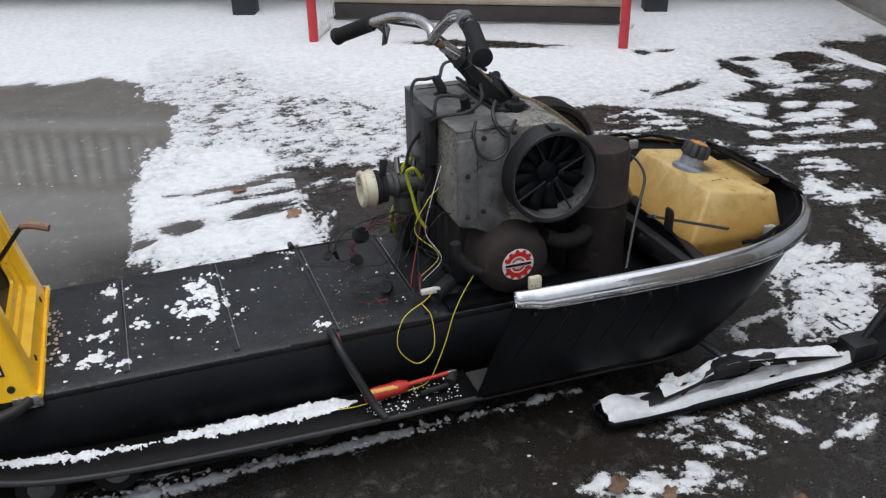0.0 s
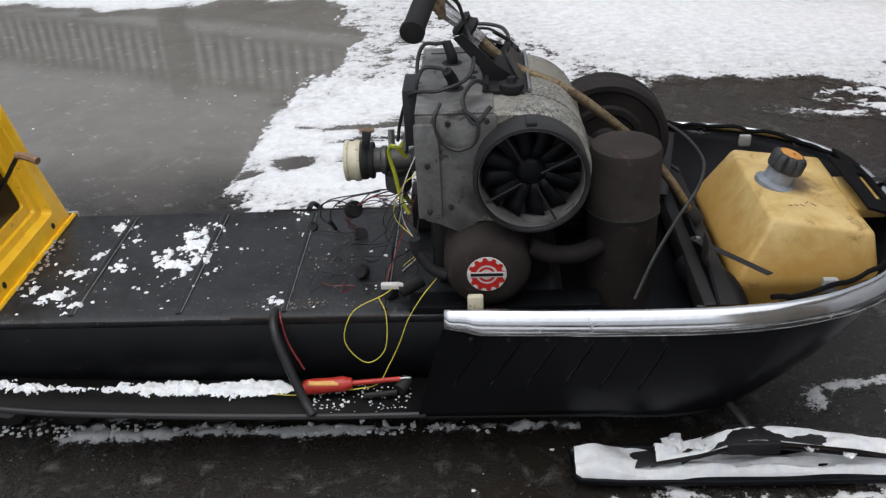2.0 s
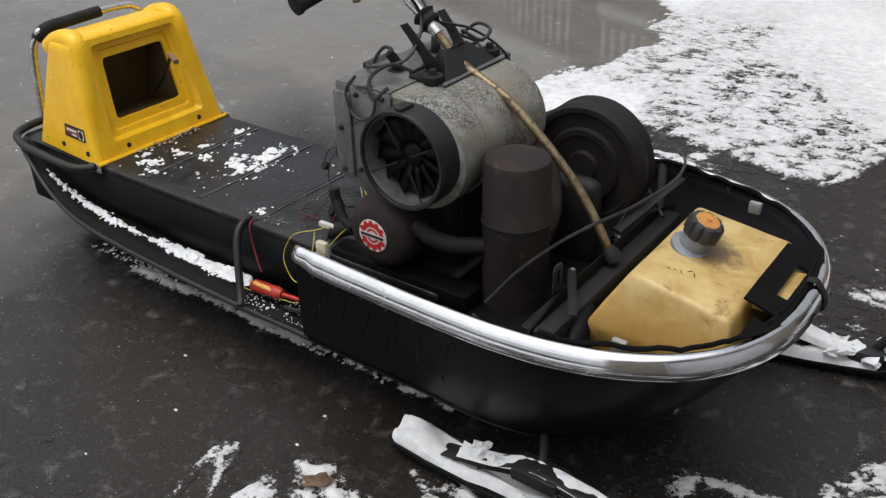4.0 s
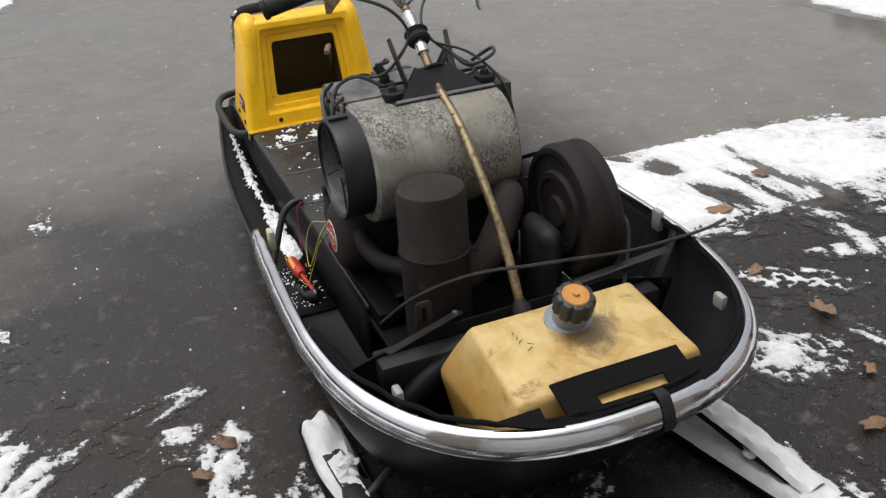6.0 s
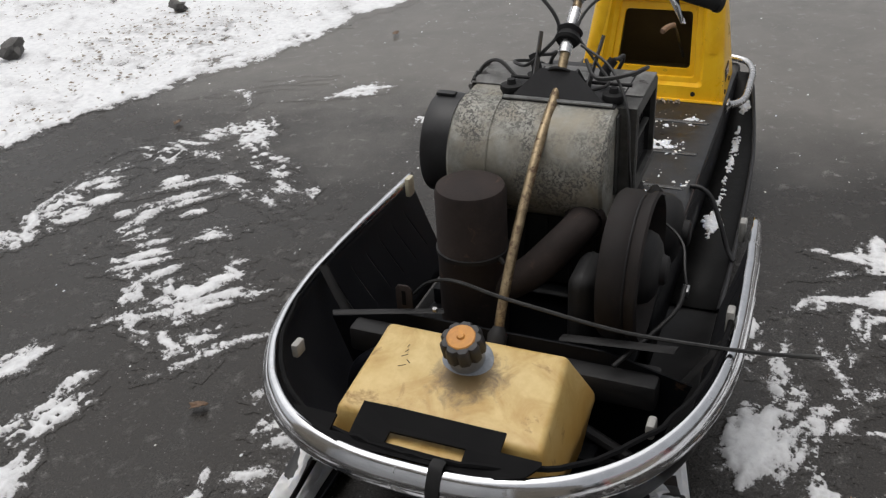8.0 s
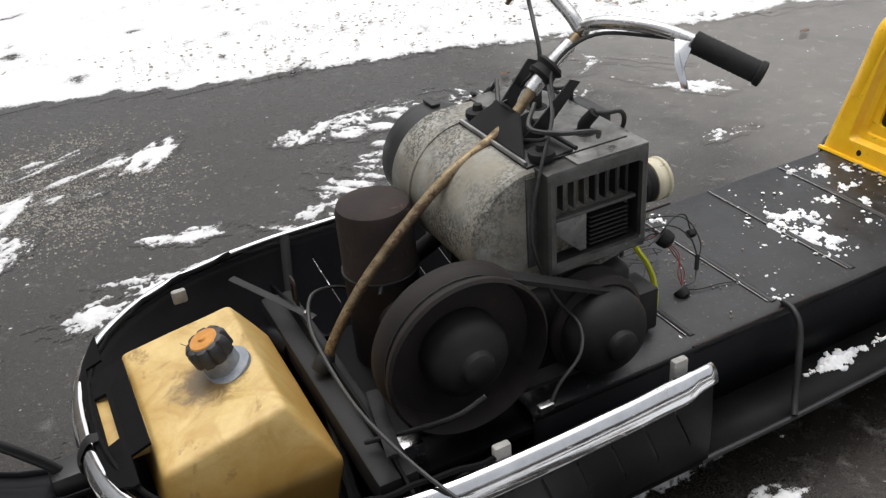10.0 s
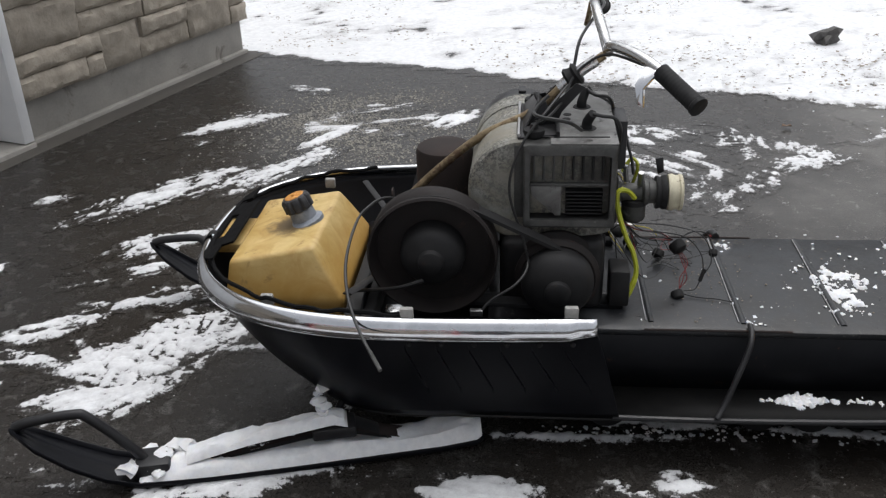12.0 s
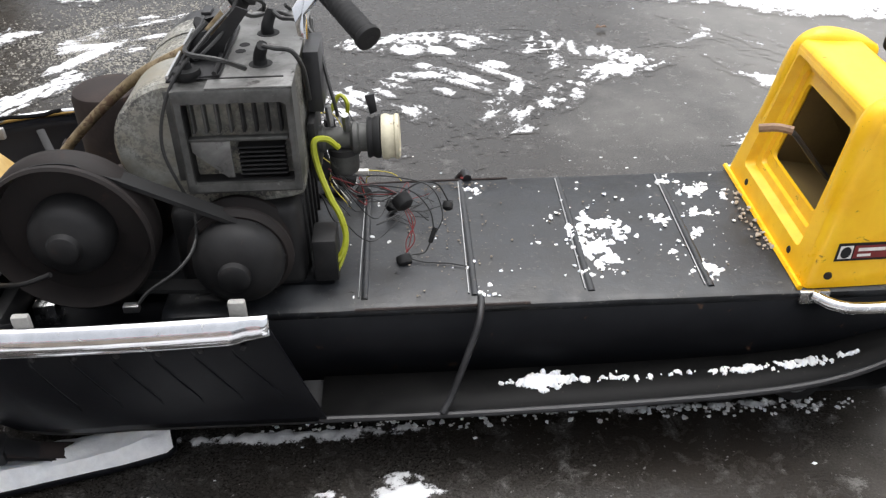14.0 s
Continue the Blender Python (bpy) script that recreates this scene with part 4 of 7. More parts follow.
# ---- hockey goal and deck on the far side ----
def build_goal():
    a, b = Vector((0.405, 3.45, 0)), Vector((2.01, 2.61, 0))
    back = Vector((b.y - a.y, -(b.x - a.x), 0)).normalized() * -1  # away from the driveway
    g = thing("hockey_goal", "red steel hockey goal with dirty tan back canvas in snow", "goal")
    for q in (a, b):
        part("post", tube([q, q + Vector((0, 0, 1.2))], 0.028, 14, 1), REDPIPE, g, "red painted post")
    part("crossbar", tube([a + Vector((0, 0, 1.2)), b + Vector((0, 0, 1.2))], 0.028, 14, 1), REDPIPE, g)
    rear_a, rear_b = a + back * 0.62 + Vector((0, 0, 0.02)), b + back * 0.62 + Vector((0, 0, 0.02))
    part("base_rail", tube([a + Vector((0, 0, 0.02)), a + back * 0.3 + Vector((0, 0, 0.02)), rear_a, (rear_a + rear_b) / 2, rear_b, b + back * 0.3 + Vector((0, 0, 0.02)), b + Vector((0, 0, 0.02))], 0.022, 10, 5), WHITE, g, "white lower frame")
    rows = []
    for k in range(9):
        z = 0.13 + k * 0.11
        row = []
        for i in range(25):
            t = i / 24
            p = rear_a.lerp(rear_b, t) - back * (0.05 + 0.03 * k)
            row.append(p + Vector((0, 0, z - 0.02 + 0.012 * math.sin(7 * t + k))) + back * 0.04 * noise.noise(Vector((t * 6, k * 0.5, 2))))
        rows.append(row)
    thick(part("canvas", loft(rows), CANVAS, g, "dirty tan canvas skirt"), 0.006)
    m = (rear_a + rear_b) / 2
    part("canvas_strap", tube([m + Vector((0, 0, 0)) - back * 0.03, m - back * 0.15 + Vector((0, 0, 0.45))], 0.012, 6, 1, 0.4), CORD, g)
    turn = Matrix.Translation(m - back * 0.06) @ Matrix.Rotation(math.atan2(b.y - a.y, b.x - a.x), 4, "Z")
    part("lower_board", block(-0.92, 0.92, -0.02, 0.02, 0.0, 0.10, 0.005, 2, turn), DECKWOOD, g, "dark wet lower board")
    part("lower_rail", tube([rear_a - back * 0.07 + Vector((0, 0, 0.125)), rear_b - back * 0.07 + Vector((0, 0, 0.125))], 0.022, 10, 1), CANVAS, g, "weathered pale rail")
    # cords of the side net
    bm = bmesh.new()
    for q, r in ((a, rear_a), (b, rear_b)):
        cords = []
        for k in range(14):
            t = k / 13
            cords.append(tube([q.lerp(r, t) + Vector((0, 0, 0.03)), q.lerp(r, t * 0.55) + Vector((0, 0, 1.15))], 0.0025, 4, 1))
            cords.append(tube([q + Vector((0, 0, 0.08 * k + 0.05)), q.lerp(r, 1 - 0.45 * t) + Vector((0, 0, 0.08 * k + 0.03))], 0.0025, 4, 1))
        bm = join(bm, *cords)
    part("net", bm, CORD, g, "white cord netting", kind="stuff")


def build_deck():
    """Raised deck edge on black posts, whose railing is mirrored in the standing water."""
    d = thing("deck", "raised dark timber deck edge with picket railing on black posts", "deck")
    p0, step = Vector((2.71, 3.42, 0)), Vector((-2.56, 0.98, 0))
    turn = math.atan2(step.y, step.x)
    for k in range(-1, 5):
        q = p0 + step * k
        part("post", block(-0.075, 0.075, -0.075, 0.075, 0, 1.38, 0.006, 2, Matrix.Translation(q) @ Matrix.Rotation(turn, 4, "Z")), POST, d, "square black post")
    out = Matrix.Translation(p0 - step) @ Matrix.Rotation(turn, 4, "Z")
    far = step.length * 5
    part("floor_beam", block(0, far, -2.6, -0.10, 0.64, 0.78, 0.004, 1, out), DECKWOOD, d)
    part("top_rail", block(0, far, -0.16, -0.09, 1.30, 1.35, 0.004, 1, out), DECKWOOD, d)
    part("bottom_rail", block(0, far, -0.15, -0.11, 0.88, 0.93, 0.004, 1, out), DECKWOOD, d)
    shape = part("picket", block(-0.02, 0.02, -0.02, 0.02, 0.93, 1.30, 0.0), DECKWOOD, d)
    shape.matrix_local = out @ Matrix.Translation((0.14, -0.13, 0))
    for k in range(1, int(far / 0.12) - 1):
        o = new("picket", shape.data)
        o.parent = d
        o.matrix_local = out @ Matrix.Translation((0.14 + 0.12 * k, -0.13, 0))


build_goal()
build_deck()


# ---- far woods ----
def build_woods():
    n, rows = 160, []
    for h in range(3):
        row = []
        for k in range(n):
            a = 2 * math.pi * k / n
            r = 70 + 4 * math.sin(5 * a)
            top = 7.5 + 2.2 * noise.noise(Vector((math.cos(a) * 9, math.sin(a) * 9, 1))) + 1.2 * noise.noise(Vector((math.cos(a) * 31, math.sin(a) * 31, 4)))
            row.append((r * math.cos(a), r * math.sin(a), (-0.2, top * 0.6, top)[h]))
        rows.append(row)
    tagged(part("backdrop", loft(rows, True), TREES), "distant bare winter woods round the yard", "woods", kind="structure")


build_woods()


# ---- things lying about ----
def leaf(x, y, r, turn, label):
    bm = bmesh.new()
    rim = []
    for k in range(14):
        a = 2 * math.pi * k / 14
        q = r * (0.62 + 0.38 * abs(math.cos(2.5 * a))) * (1.0 if abs(math.sin(a)) < 0.8 else 0.8)
        rim.append(bm.verts.new((q * math.cos(a), q * 0.7 * math.sin(a), 0.008 + 0.012 * noise.noise(Vector((x * 9 + math.cos(a) * 2, y * 9 + math.sin(a) * 2, 0))))))
    c = bm.verts.new((0, 0, 0.006))
    for k in range(14):
        bm.faces.new((c, rim[k], rim[(k + 1) % 14]))
    ob = part("dead_leaf", bm, LEAF)
    ob.matrix_world = pose(x, y, 0.008, 0, 0, turn)
    thick(ob, 0.0012)
    tagged(ob, label, "leaf", "dead leaves on the driveway")


leaf(-0.35, 1.335, 0.037, 20, "curled orange-brown leaf lying in footprinted snow")
leaf(-0.20, 1.05, 0.048, 70, "crumpled reddish brown leaf at the edge of the snow")
leaf(0.173, -0.577, 0.037, 40, "curled orange-brown leaf beside the tread marks")
leaf(0.51, -0.757, 0.025, 120, "small pale tan leaf on wet asphalt")
leaf(-0.98, -1.925, 0.025, 10, "small orange leaf on wet asphalt near the lawn")
leaf(-2.27, -1.53, 0.029, 10, "small orange leaf on the open asphalt")
leaf(0.386, 0.67, 0.039, 200, "brown leaf lying on trodden snow")
leaf(0.62, 0.842, 0.026, 150, "pale tan leaf on wet asphalt")
leaf(0.77, 0.70, 0.034, 80, "dark curled leaf beside the ski")
leaf(0.142, 0.906, 0.034, 300, "tan curled leaf on wet asphalt")
leaf(0.375, 0.93, 0.041, 10, "frayed brown leaf on wet asphalt")
leaf(0.26, -0.64, 0.029, 230, "torn pale leaf beside the tread marks")


def field_stone(x, y, r, seed, label):
    ob = part("field_stone", lump((0, 0, r * 0.35), r, seed, 0.7), ROCK)
    ob.location = (x, y, 0.02)
    tagged(ob, label, "stone", "stones on the lawn")


field_stone(-1.55, -3.38, 0.085, 2, "dark field stone half sunk in lawn snow")
field_stone(-2.45, -3.0, 0.06, 5, "small dark stone in lawn snow")


def litter():
    """Dead grass, twigs and leaf scraps that poke through the lawn's snow, and grit on the asphalt."""
    rng = random.Random(11)
    verts, faces = [], []

    def scrap(x, y, z, r):
        n = len(verts)
        a = rng.uniform(0, 6.28)
        for k in range(4):
            t = a + k * 1.57 + rng.uniform(-0.4, 0.4)
            verts.append((x + r * math.cos(t) * rng.uniform(0.5, 1.3), y + r * math.sin(t) * rng.uniform(0.5, 1.3), z + rng.uniform(0, r * 0.6)))
        faces.append((n, n + 1, n + 2, n + 3))

    for _ in range(26000):
        x = rng.uniform(-7.5, 2.2)
        y = -2.6 - 0.277 * (x + 0.26) - abs(rng.gauss(0, 1.7))
        if x > 1.4 and y > -3.3 + 0:
            continue
        if noise.noise(Vector((x * 0.9, y * 0.9, 3))) + 0.5 * noise.noise(Vector((x * 4, y * 4, 7))) < rng.uniform(-0.15, 0.45):
            continue
        scrap(x, y, 0.018, rng.choice((0.003, 0.004, 0.006, 0.008, 0.013)))
    me = bpy.data.meshes.new("leaf_litter")
    me.from_pydata(verts, [], faces)
    me.materials.append(DEBRIS)
    tagged(new("leaf_litter", me), "brown leaf scraps and dead grass poking through lawn snow", "leaf litter", kind="stuff")
    bits = bmesh.new()
    verts.clear(), faces.clear()
    bits.free()
    for _ in range(420):
        x, y = rng.uniform(-3.5, 2.5), rng.uniform(-2.3, 2.2)
        r = rng.choice((0.002, 0.002, 0.003, 0.004, 0.006))
        n = len(verts)
        for k in range(5):
            t = k * 1.2566 + rng.uniform(-0.3, 0.3)
            verts.append((x + r * math.cos(t), y + r * math.sin(t) * 0.7, 0.001))
        verts.append((x, y, r * 0.6))
        faces.extend((n + k, n + (k + 1) % 5, n + 5) for k in range(5))
    me = bpy.data.meshes.new("ice_crumbs")
    me.from_pydata(verts, [], faces)
    me.materials.append(SNOW)
    tagged(new("ice_crumbs", me), "scattered crumbs of snow and ice on asphalt", "snow crumbs", kind="stuff")


litter()


def gravel_patch():
    """Pale grit washed together on the asphalt."""
    rng = random.Random(41)
    verts, faces = [], []
    for _ in range(11000):
        x, y = rng.gauss(0.92, 0.24), rng.gauss(-1.98, 0.24)
        if noise.noise(Vector((x * 3, y * 3, 9))) < rng.uniform(-0.5, 0.25):
            continue
        r, n = rng.choice((0.002, 0.003, 0.004, 0.006)), len(verts)
        for k in range(4):
            t = k * 1.5708 + rng.uniform(-0.4, 0.4)
            verts.append((x + r * math.cos(t), y + r * math.sin(t), 0.0))
        verts.append((x, y, r * 0.8))
        faces.extend((n + k, n + (k + 1) % 4, n + 4) for k in range(4))
    me = bpy.data.meshes.new("gravel")
    me.from_pydata(verts, [], faces)
    me.materials.append(GRIT)
    tagged(new("gravel", me), "pale grit washed together on the asphalt", "gravel", kind="stuff")


gravel_patch()


# ---- the snowmobile ----
LEAN = Matrix.Translation((0, 0, -0.001)) @ Matrix.Rotation(radians(-0.6), 4, "X")  # it stands a little higher on one side
sled = thing("snowmobile", "stripped black vintage snowmobile with chrome rim and bare engine", "snowmobile")
sled.matrix_world = LEAN


def rim_point(u, a=0.537, b=0.417, n=2.5, x_rear=0.0, x_bend=0.38, y_rear=0.405, z=0.42):
    """A point on the hull's outline seen from above; u runs from -1 (one rear end) round the nose to 1."""
    s, t = (1 if u > 0 else -1), 1 - abs(u)  # t: 0 at the rear end, 1 at the nose
    if t < 0.36:
        k = t / 0.36
        return Vector((x_rear + (x_bend - x_rear) * k, s * (y_rear + (b - y_rear) * math.sin(k * math.pi / 2)), z))
    ang = (t - 0.36) / 0.64 * math.pi / 2
    return Vector((x_bend + a * math.sin(ang) ** (2 / n), s * b * max(math.cos(ang), 0.0) ** (2 / n), z))


def even_rim(count, **kw):
    """Points along the outline at even spacing."""
    dense = [rim_point(-1 + 2 * i / 1200, **kw) for i in range(1201)]
    run = [0.0]
    for p, q in zip(dense, dense[1:]):
        run.append(run[-1] + (q - p).length)
    out, j = [], 0
    for k in range(count):
        want = run[-1] * k / (count - 1)
        while j < 1199 and run[j + 1] < want:
            j += 1
        f = (want - run[j]) / max(run[j + 1] - run[j], 1e-9)
        out.append(dense[j].lerp(dense[j + 1], f))
    return out


def build_hull():
    count, rows = 961, []
    top = even_rim(count, z=0.40)
    low = []
    for p in top:
        # the foot of the hull lies under its rim along the sides and well behind it at the nose
        x = p.x - 0.065 * (1 - p.x / 0.45) if p.x < 0.45 else 0.45 + (p.x - 0.45) / 0.48 * 0.24
        f = min(max((x - 0.32) / 0.37, 0.0), 1.0)
        y = 0.347 * (1 - f ** 2.4) ** (1 / 2.4) if p.x < 0.929 else 0.0
        y = min(y, abs(p.y))
        low.append(Vector((x, math.copysign(y, p.y), 0.135 - 0.035 * f)))
    for p, q in zip(top, low):
        out = Vector((p.x - 0.35, p.y * 1.6, 0))
        out = out.normalized() if out.length > 1e-6 else Vector((1, 0, 0))
        row = []
        for k in range(15):
            t = k / 14
            bow = 0.022 * math.sin(math.pi * t) * min(1.0, max(0.15, (p.x - 0.2) / 0.4))
            # the sides lean back a little, as the slots through them do
            lean = 0.0057 * (min(max(k, 3), 9) - 6) * min(1.0, max(0.0, p.x / 0.04)) * min(1.0, max(0.0, (0.58 - p.x) / 0.12))
            row.append(p.lerp(q, t) + out * bow - Vector((lean, 0, 0)))
        rows.append(row)
    bm = bmesh.new()
    vs = [[bm.verts.new(p) for p in row] for row in rows]
    slots = []
    for i in range(count - 1):
        x = rows[i][6].x
        for k in range(14):
            # narrow upright cooling slots through the rear half of each side
            near = min(abs(x - (0.035 + 0.067 * m)) for m in range(6))
            if near < 0.0013 and abs(rows[i][5].y) > 0.3 and 3 <= k <= 8:
                slots.append((i, k))
                continue
            bm.faces.new((vs[i][k], vs[i + 1][k], vs[i + 1][k + 1], vs[i][k + 1]))
    bmesh.ops.delete(bm, geom=[v for v in bm.verts if not v.link_faces], context="VERTS")
    shell = part("hull", bm, PAN, sled, "scuffed black moulded hull with cooling slots")
    # the inner face takes the black that has lens haze mixed in
    shell.data.materials.append(HAZED)
    thick(shell, 0.003, -1).modifiers[0].material_offset = 1
    for s in (-1, 1):
        for m in range(6):
            x = 0.046 + 0.067 * m
            q = min((p for p in top if p.y * s > 0), key=lambda p: abs(p.x - x))
            part("rivet", lathe([(0, 0.003), (0.003, 0.0026), (0.0052, 0.0008), (0.0055, -0.003)], (x, q.y - s * 0.001, 0.364), (0, s, 0), 10), DARKIRON, sled)
    # floor of the hull
    ring = [Vector((p.x, p.y * 0.985, p.z)) for p in low[::16]]
    floor = bmesh.new()
    floor.faces.new([floor.verts.new((p.x, p.y, 0.128 - 0.024 * max(0, (p.x - 0.3) / 0.32))) for p in ring])
    bmesh.ops.triangulate(floor, faces=floor.faces[:])
    thick(part("hull_floor", floor, DARKIRON, sled, "grimy hull floor"), 0.006)
    # chrome rim, a hollow bow with a rolled lower lip
    spine = even_rim(181, z=0.0)
    prof = ((-0.013, 0.4180), (-0.0105, 0.4225), (-0.0055, 0.4235), (0.0005, 0.4205), (0.0070, 0.4130), (0.0115, 0.4040), (0.0140, 0.3940), (0.0145, 0.3860), (0.0128, 0.3815), (0.0095, 0.3800), (0.003, 0.3825), (-0.004, 0.393), (-0.009, 0.406))
    rim_rows = []
    for i, p in enumerate(spine):
        d = (spine[min(i + 1, 180)] - spine[max(i - 1, 0)]).normalized()
        o = Vector((d.y, -d.x, 0))
        end = min(i, 180 - i)
        squeeze = 1.0 if end > 5 else 0.72 + 0.056 * end
        dent = 0.0009 * noise.noise(Vector((p.x * 14, p.y * 14, 5)))
        rim_rows.append([p + o * (u * (1.0 if end > 3 else 0.75) + dent) + Vector((0, 0, 0.4235 - (0.4235 - v) * squeeze + 0.4 * dent)) for u, v in prof])
    rim = part("chrome_rim", loft(rim_rows, True), CHROME, sled, "worn chrome rim moulding with dented ends", angle=55)
    thick(rim, 0.001)
    part("rim_strap", tube([(0.912, 0.045, 0.366), (0.931, 0.045, 0.376), (0.934, 0.045, 0.390), (0.929, 0.045, 0.408), (0.912, 0.045, 0.430), (0.895, 0.045, 0.430)], 0.011, 8, 4, 0.2), RUBBER, sled, "black rubber hood strap")
    # pale plastic clips on the rim's inner side
    for x, y in ((0.050, 0.380), (0.385, 0.396), (0.700, 0.318), (0.055, -0.380), (0.690, -0.318)):
        part("rim_clip", block(x - 0.014, x + 0.014, y - 0.007, y + 0.007, 0.392, 0.440 if x < 0.5 else 0.420, 0.004), CREAM if y < 0 and x < 0.1 else CLIP, sled, "pale plastic clip")
    # torn black flap remains along the nose
    flap = bmesh.new()
    xs, ys = (0.827, 0.858, 0.866, 0.886, 0.902), (-0.225, -0.145, -0.111, -0.05, 0.075, 0.126, 0.19)
    clip = lambda x: 0.417 * max(0.0, 1 - ((x - 0.38) / 0.537) ** 2.5) ** 0.4 - 0.016
    grid = [[flap.verts.new((x, max(-clip(x), min(clip(x), y)), 0.447 - 0.35 * (x - 0.827) + 0.003 * noise.noise(Vector((x * 40, y * 25, 0))))) for y in ys] for x in xs]
    for i, row in enumerate(("001110", "101111", "101011", "111111")):
        for k, keep in enumerate(row):
            if keep == "1":
                flap.faces.new((grid[i][k], grid[i + 1][k], grid[i + 1][k + 1], grid[i][k + 1]))
    bmesh.ops.delete(flap, geom=[v for v in flap.verts if not v.link_faces], context="VERTS")
    thick(part("nose_flap", flap, FLAP, sled, "torn black rubber flap over the nose", smooth=False), 0.005)
    inner = [Vector((p.x * 0.975, p.y * 0.955, 0.425 + 0.010 * noise.noise(p * 25))) for p in even_rim(121, z=0)][30:100]
    part("rim_edge_strip", tube(inner, 0.0048, 6, 1), FLAP, sled, "crumbling black edge strip")


def build_tunnel():
    prof = [(-0.232, 0.10), (-0.232, 0.28), (-0.228, 0.292), (-0.216, 0.298), (0.216, 0.298), (0.228, 0.292), (0.232, 0.28), (0.232, 0.10)]
    xs = [-1.33 + 0.03 * k for k in range(53)]
    rows = [[(x, y, z + (0.0015 * noise.noise(Vector((x * 9, y * 9, z * 3))) if 2 <= i <= 5 else 0)) for i, (y, z) in enumerate(prof)] for x in xs]
    tunnel = thick(part("tunnel", loft([row[1:7] for row in rows]), TUNNEL, sled, "worn black aluminium tunnel deck", angle=30), 0.004, -1)
    # the upright sides get a darker black than the deck top
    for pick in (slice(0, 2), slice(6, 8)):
        thick(part("side_panel", loft([row[pick] for row in rows]), SIDE, tunnel, "black side panel, darker than the deck, with rust at its upper edge"), 0.004, -1)
    for x in (-0.135, -0.338, -0.553, -0.775):
        part("seam_rib", tube([(x + 0.004, -0.215, 0.2985), (x, 0, 0.2995), (x - 0.002, 0.205, 0.2985)], 0.0065, 8, 3, 0.5), TUNNEL, tunnel)
        part("rib_edge", tube([(x + 0.009, -0.21, 0.3000), (x + 0.009, 0.20, 0.3000)], 0.0015, 6, 1), STEEL, tunnel)
    for s in (-1, 1):
        side = [(-0.05, 0.138), (-0.3, 0.138), (-0.6, 0.142), (-0.85, 0.150), (-1.0, 0.166), (-1.12, 0.205), (-1.22, 0.262), (-1.27, 0.29)]
        wide = [0.345, 0.346, 0.342, 0.334, 0.322, 0.305, 0.285, 0.27]
        board = [[(x, s * 0.230, z) for x, z in side], [(x, s * (0.23 + (w - 0.23) * 0.5), z - 0.003) for (x, z), w in zip(side, wide)], [(x, s * w, z) for (x, z), w in zip(side, wide)]]
        rb = thick(part("running_board", loft(board), BOARD, sled, "gritty black running board"), 0.004)
        part("board_edge", tube([(x, s * w, z) for (x, z), w in zip(side, wide)], 0.0065, 8, 5), BLACK, rb)
        part("foot_loop", tube([(-0.350, s * 0.218, 0.303), (-0.348, s * 0.246, 0.301), (-0.340, s * 0.275, 0.280), (-0.315, s * 0.305, 0.225), (-0.290, s * 0.330, 0.170), (-0.272, s * 0.350, 0.146)], 0.0095 if s < 0 else 0.0065, 10, 6), BLACK, sled, "bent black foot rest bar")
        part("rust_seam", tube([(-0.44, s * 0.228, 0.294), (-0.25, s * 0.229, 0.294), (-0.12, s * 0.228, 0.293)], 0.0028, 6, 3), RUST, tunnel)
        part("hand_loop", tube([(-0.955, s * 0.238, 0.292), (-0.985, s * 0.262, 0.288), (-1.03, s * 0.278, 0.290), (-1.14, s * 0.282, 0.298), (-1.26, s * 0.275, 0.305), (-1.34, s * 0.22, 0.31), (-1.37, s * 0.02, 0.31)], 0.0115, 12, 6), OLDCHROME if s > 0 else BLACK, sled, "bent tube rear grab loop")
        part("loop_tab", block(-0.985, -0.93, s * 0.236 - 0.004, s * 0.236 + 0.004, 0.275, 0.302, 0.002), OLDCHROME, sled)
    # rubber track with cross lugs round bogie wheels
    loop = []
    for k in range(41):
        a = math.pi * (0.5 + k / 40)
        loop.append((-1.15 + 0.055 * math.cos(a) * 1.2, 0.062 + 0.055 * math.sin(a)))
    loop = [(0.12, 0.117)] + loop + [(0.0, 0.007), (0.12, 0.02), (0.17, 0.06), (0.16, 0.105)]
    part("track", thick_belt(loop, -0.19, 0.19, 0.008), RUBBER, sled, "black rubber drive track")
    for k in range(26):
        x = -1.13 + 0.044 * k
        part("track_lug", block(x - 0.008, x + 0.008, -0.185, 0.185, 0.000, 0.007, 0.002, 1), RUBBER, sled)
    for x in (-0.98, -0.83, -0.52, -0.40, -0.05):
        for s in (-1, 1):
            w = part("bogie_wheel", lathe([(0.0, -0.012), (0.032, -0.012), (0.036, -0.016), (0.048, -0.014), (0.052, -0.006), (0.052, 0.006), (0.048, 0.014), (0.036, 0.016), (0.0, 0.01)], (x, s * 0.206, 0.062), (0, s, 0), 20), RUBBER, sled)
            part("wheel_hub", lathe([(0, 0.013), (0.012, 0.017), (0.03, 0.014), (0.033, 0.010)], (x, s * 0.206, 0.062), (0, s, 0), 16), STEEL, w)


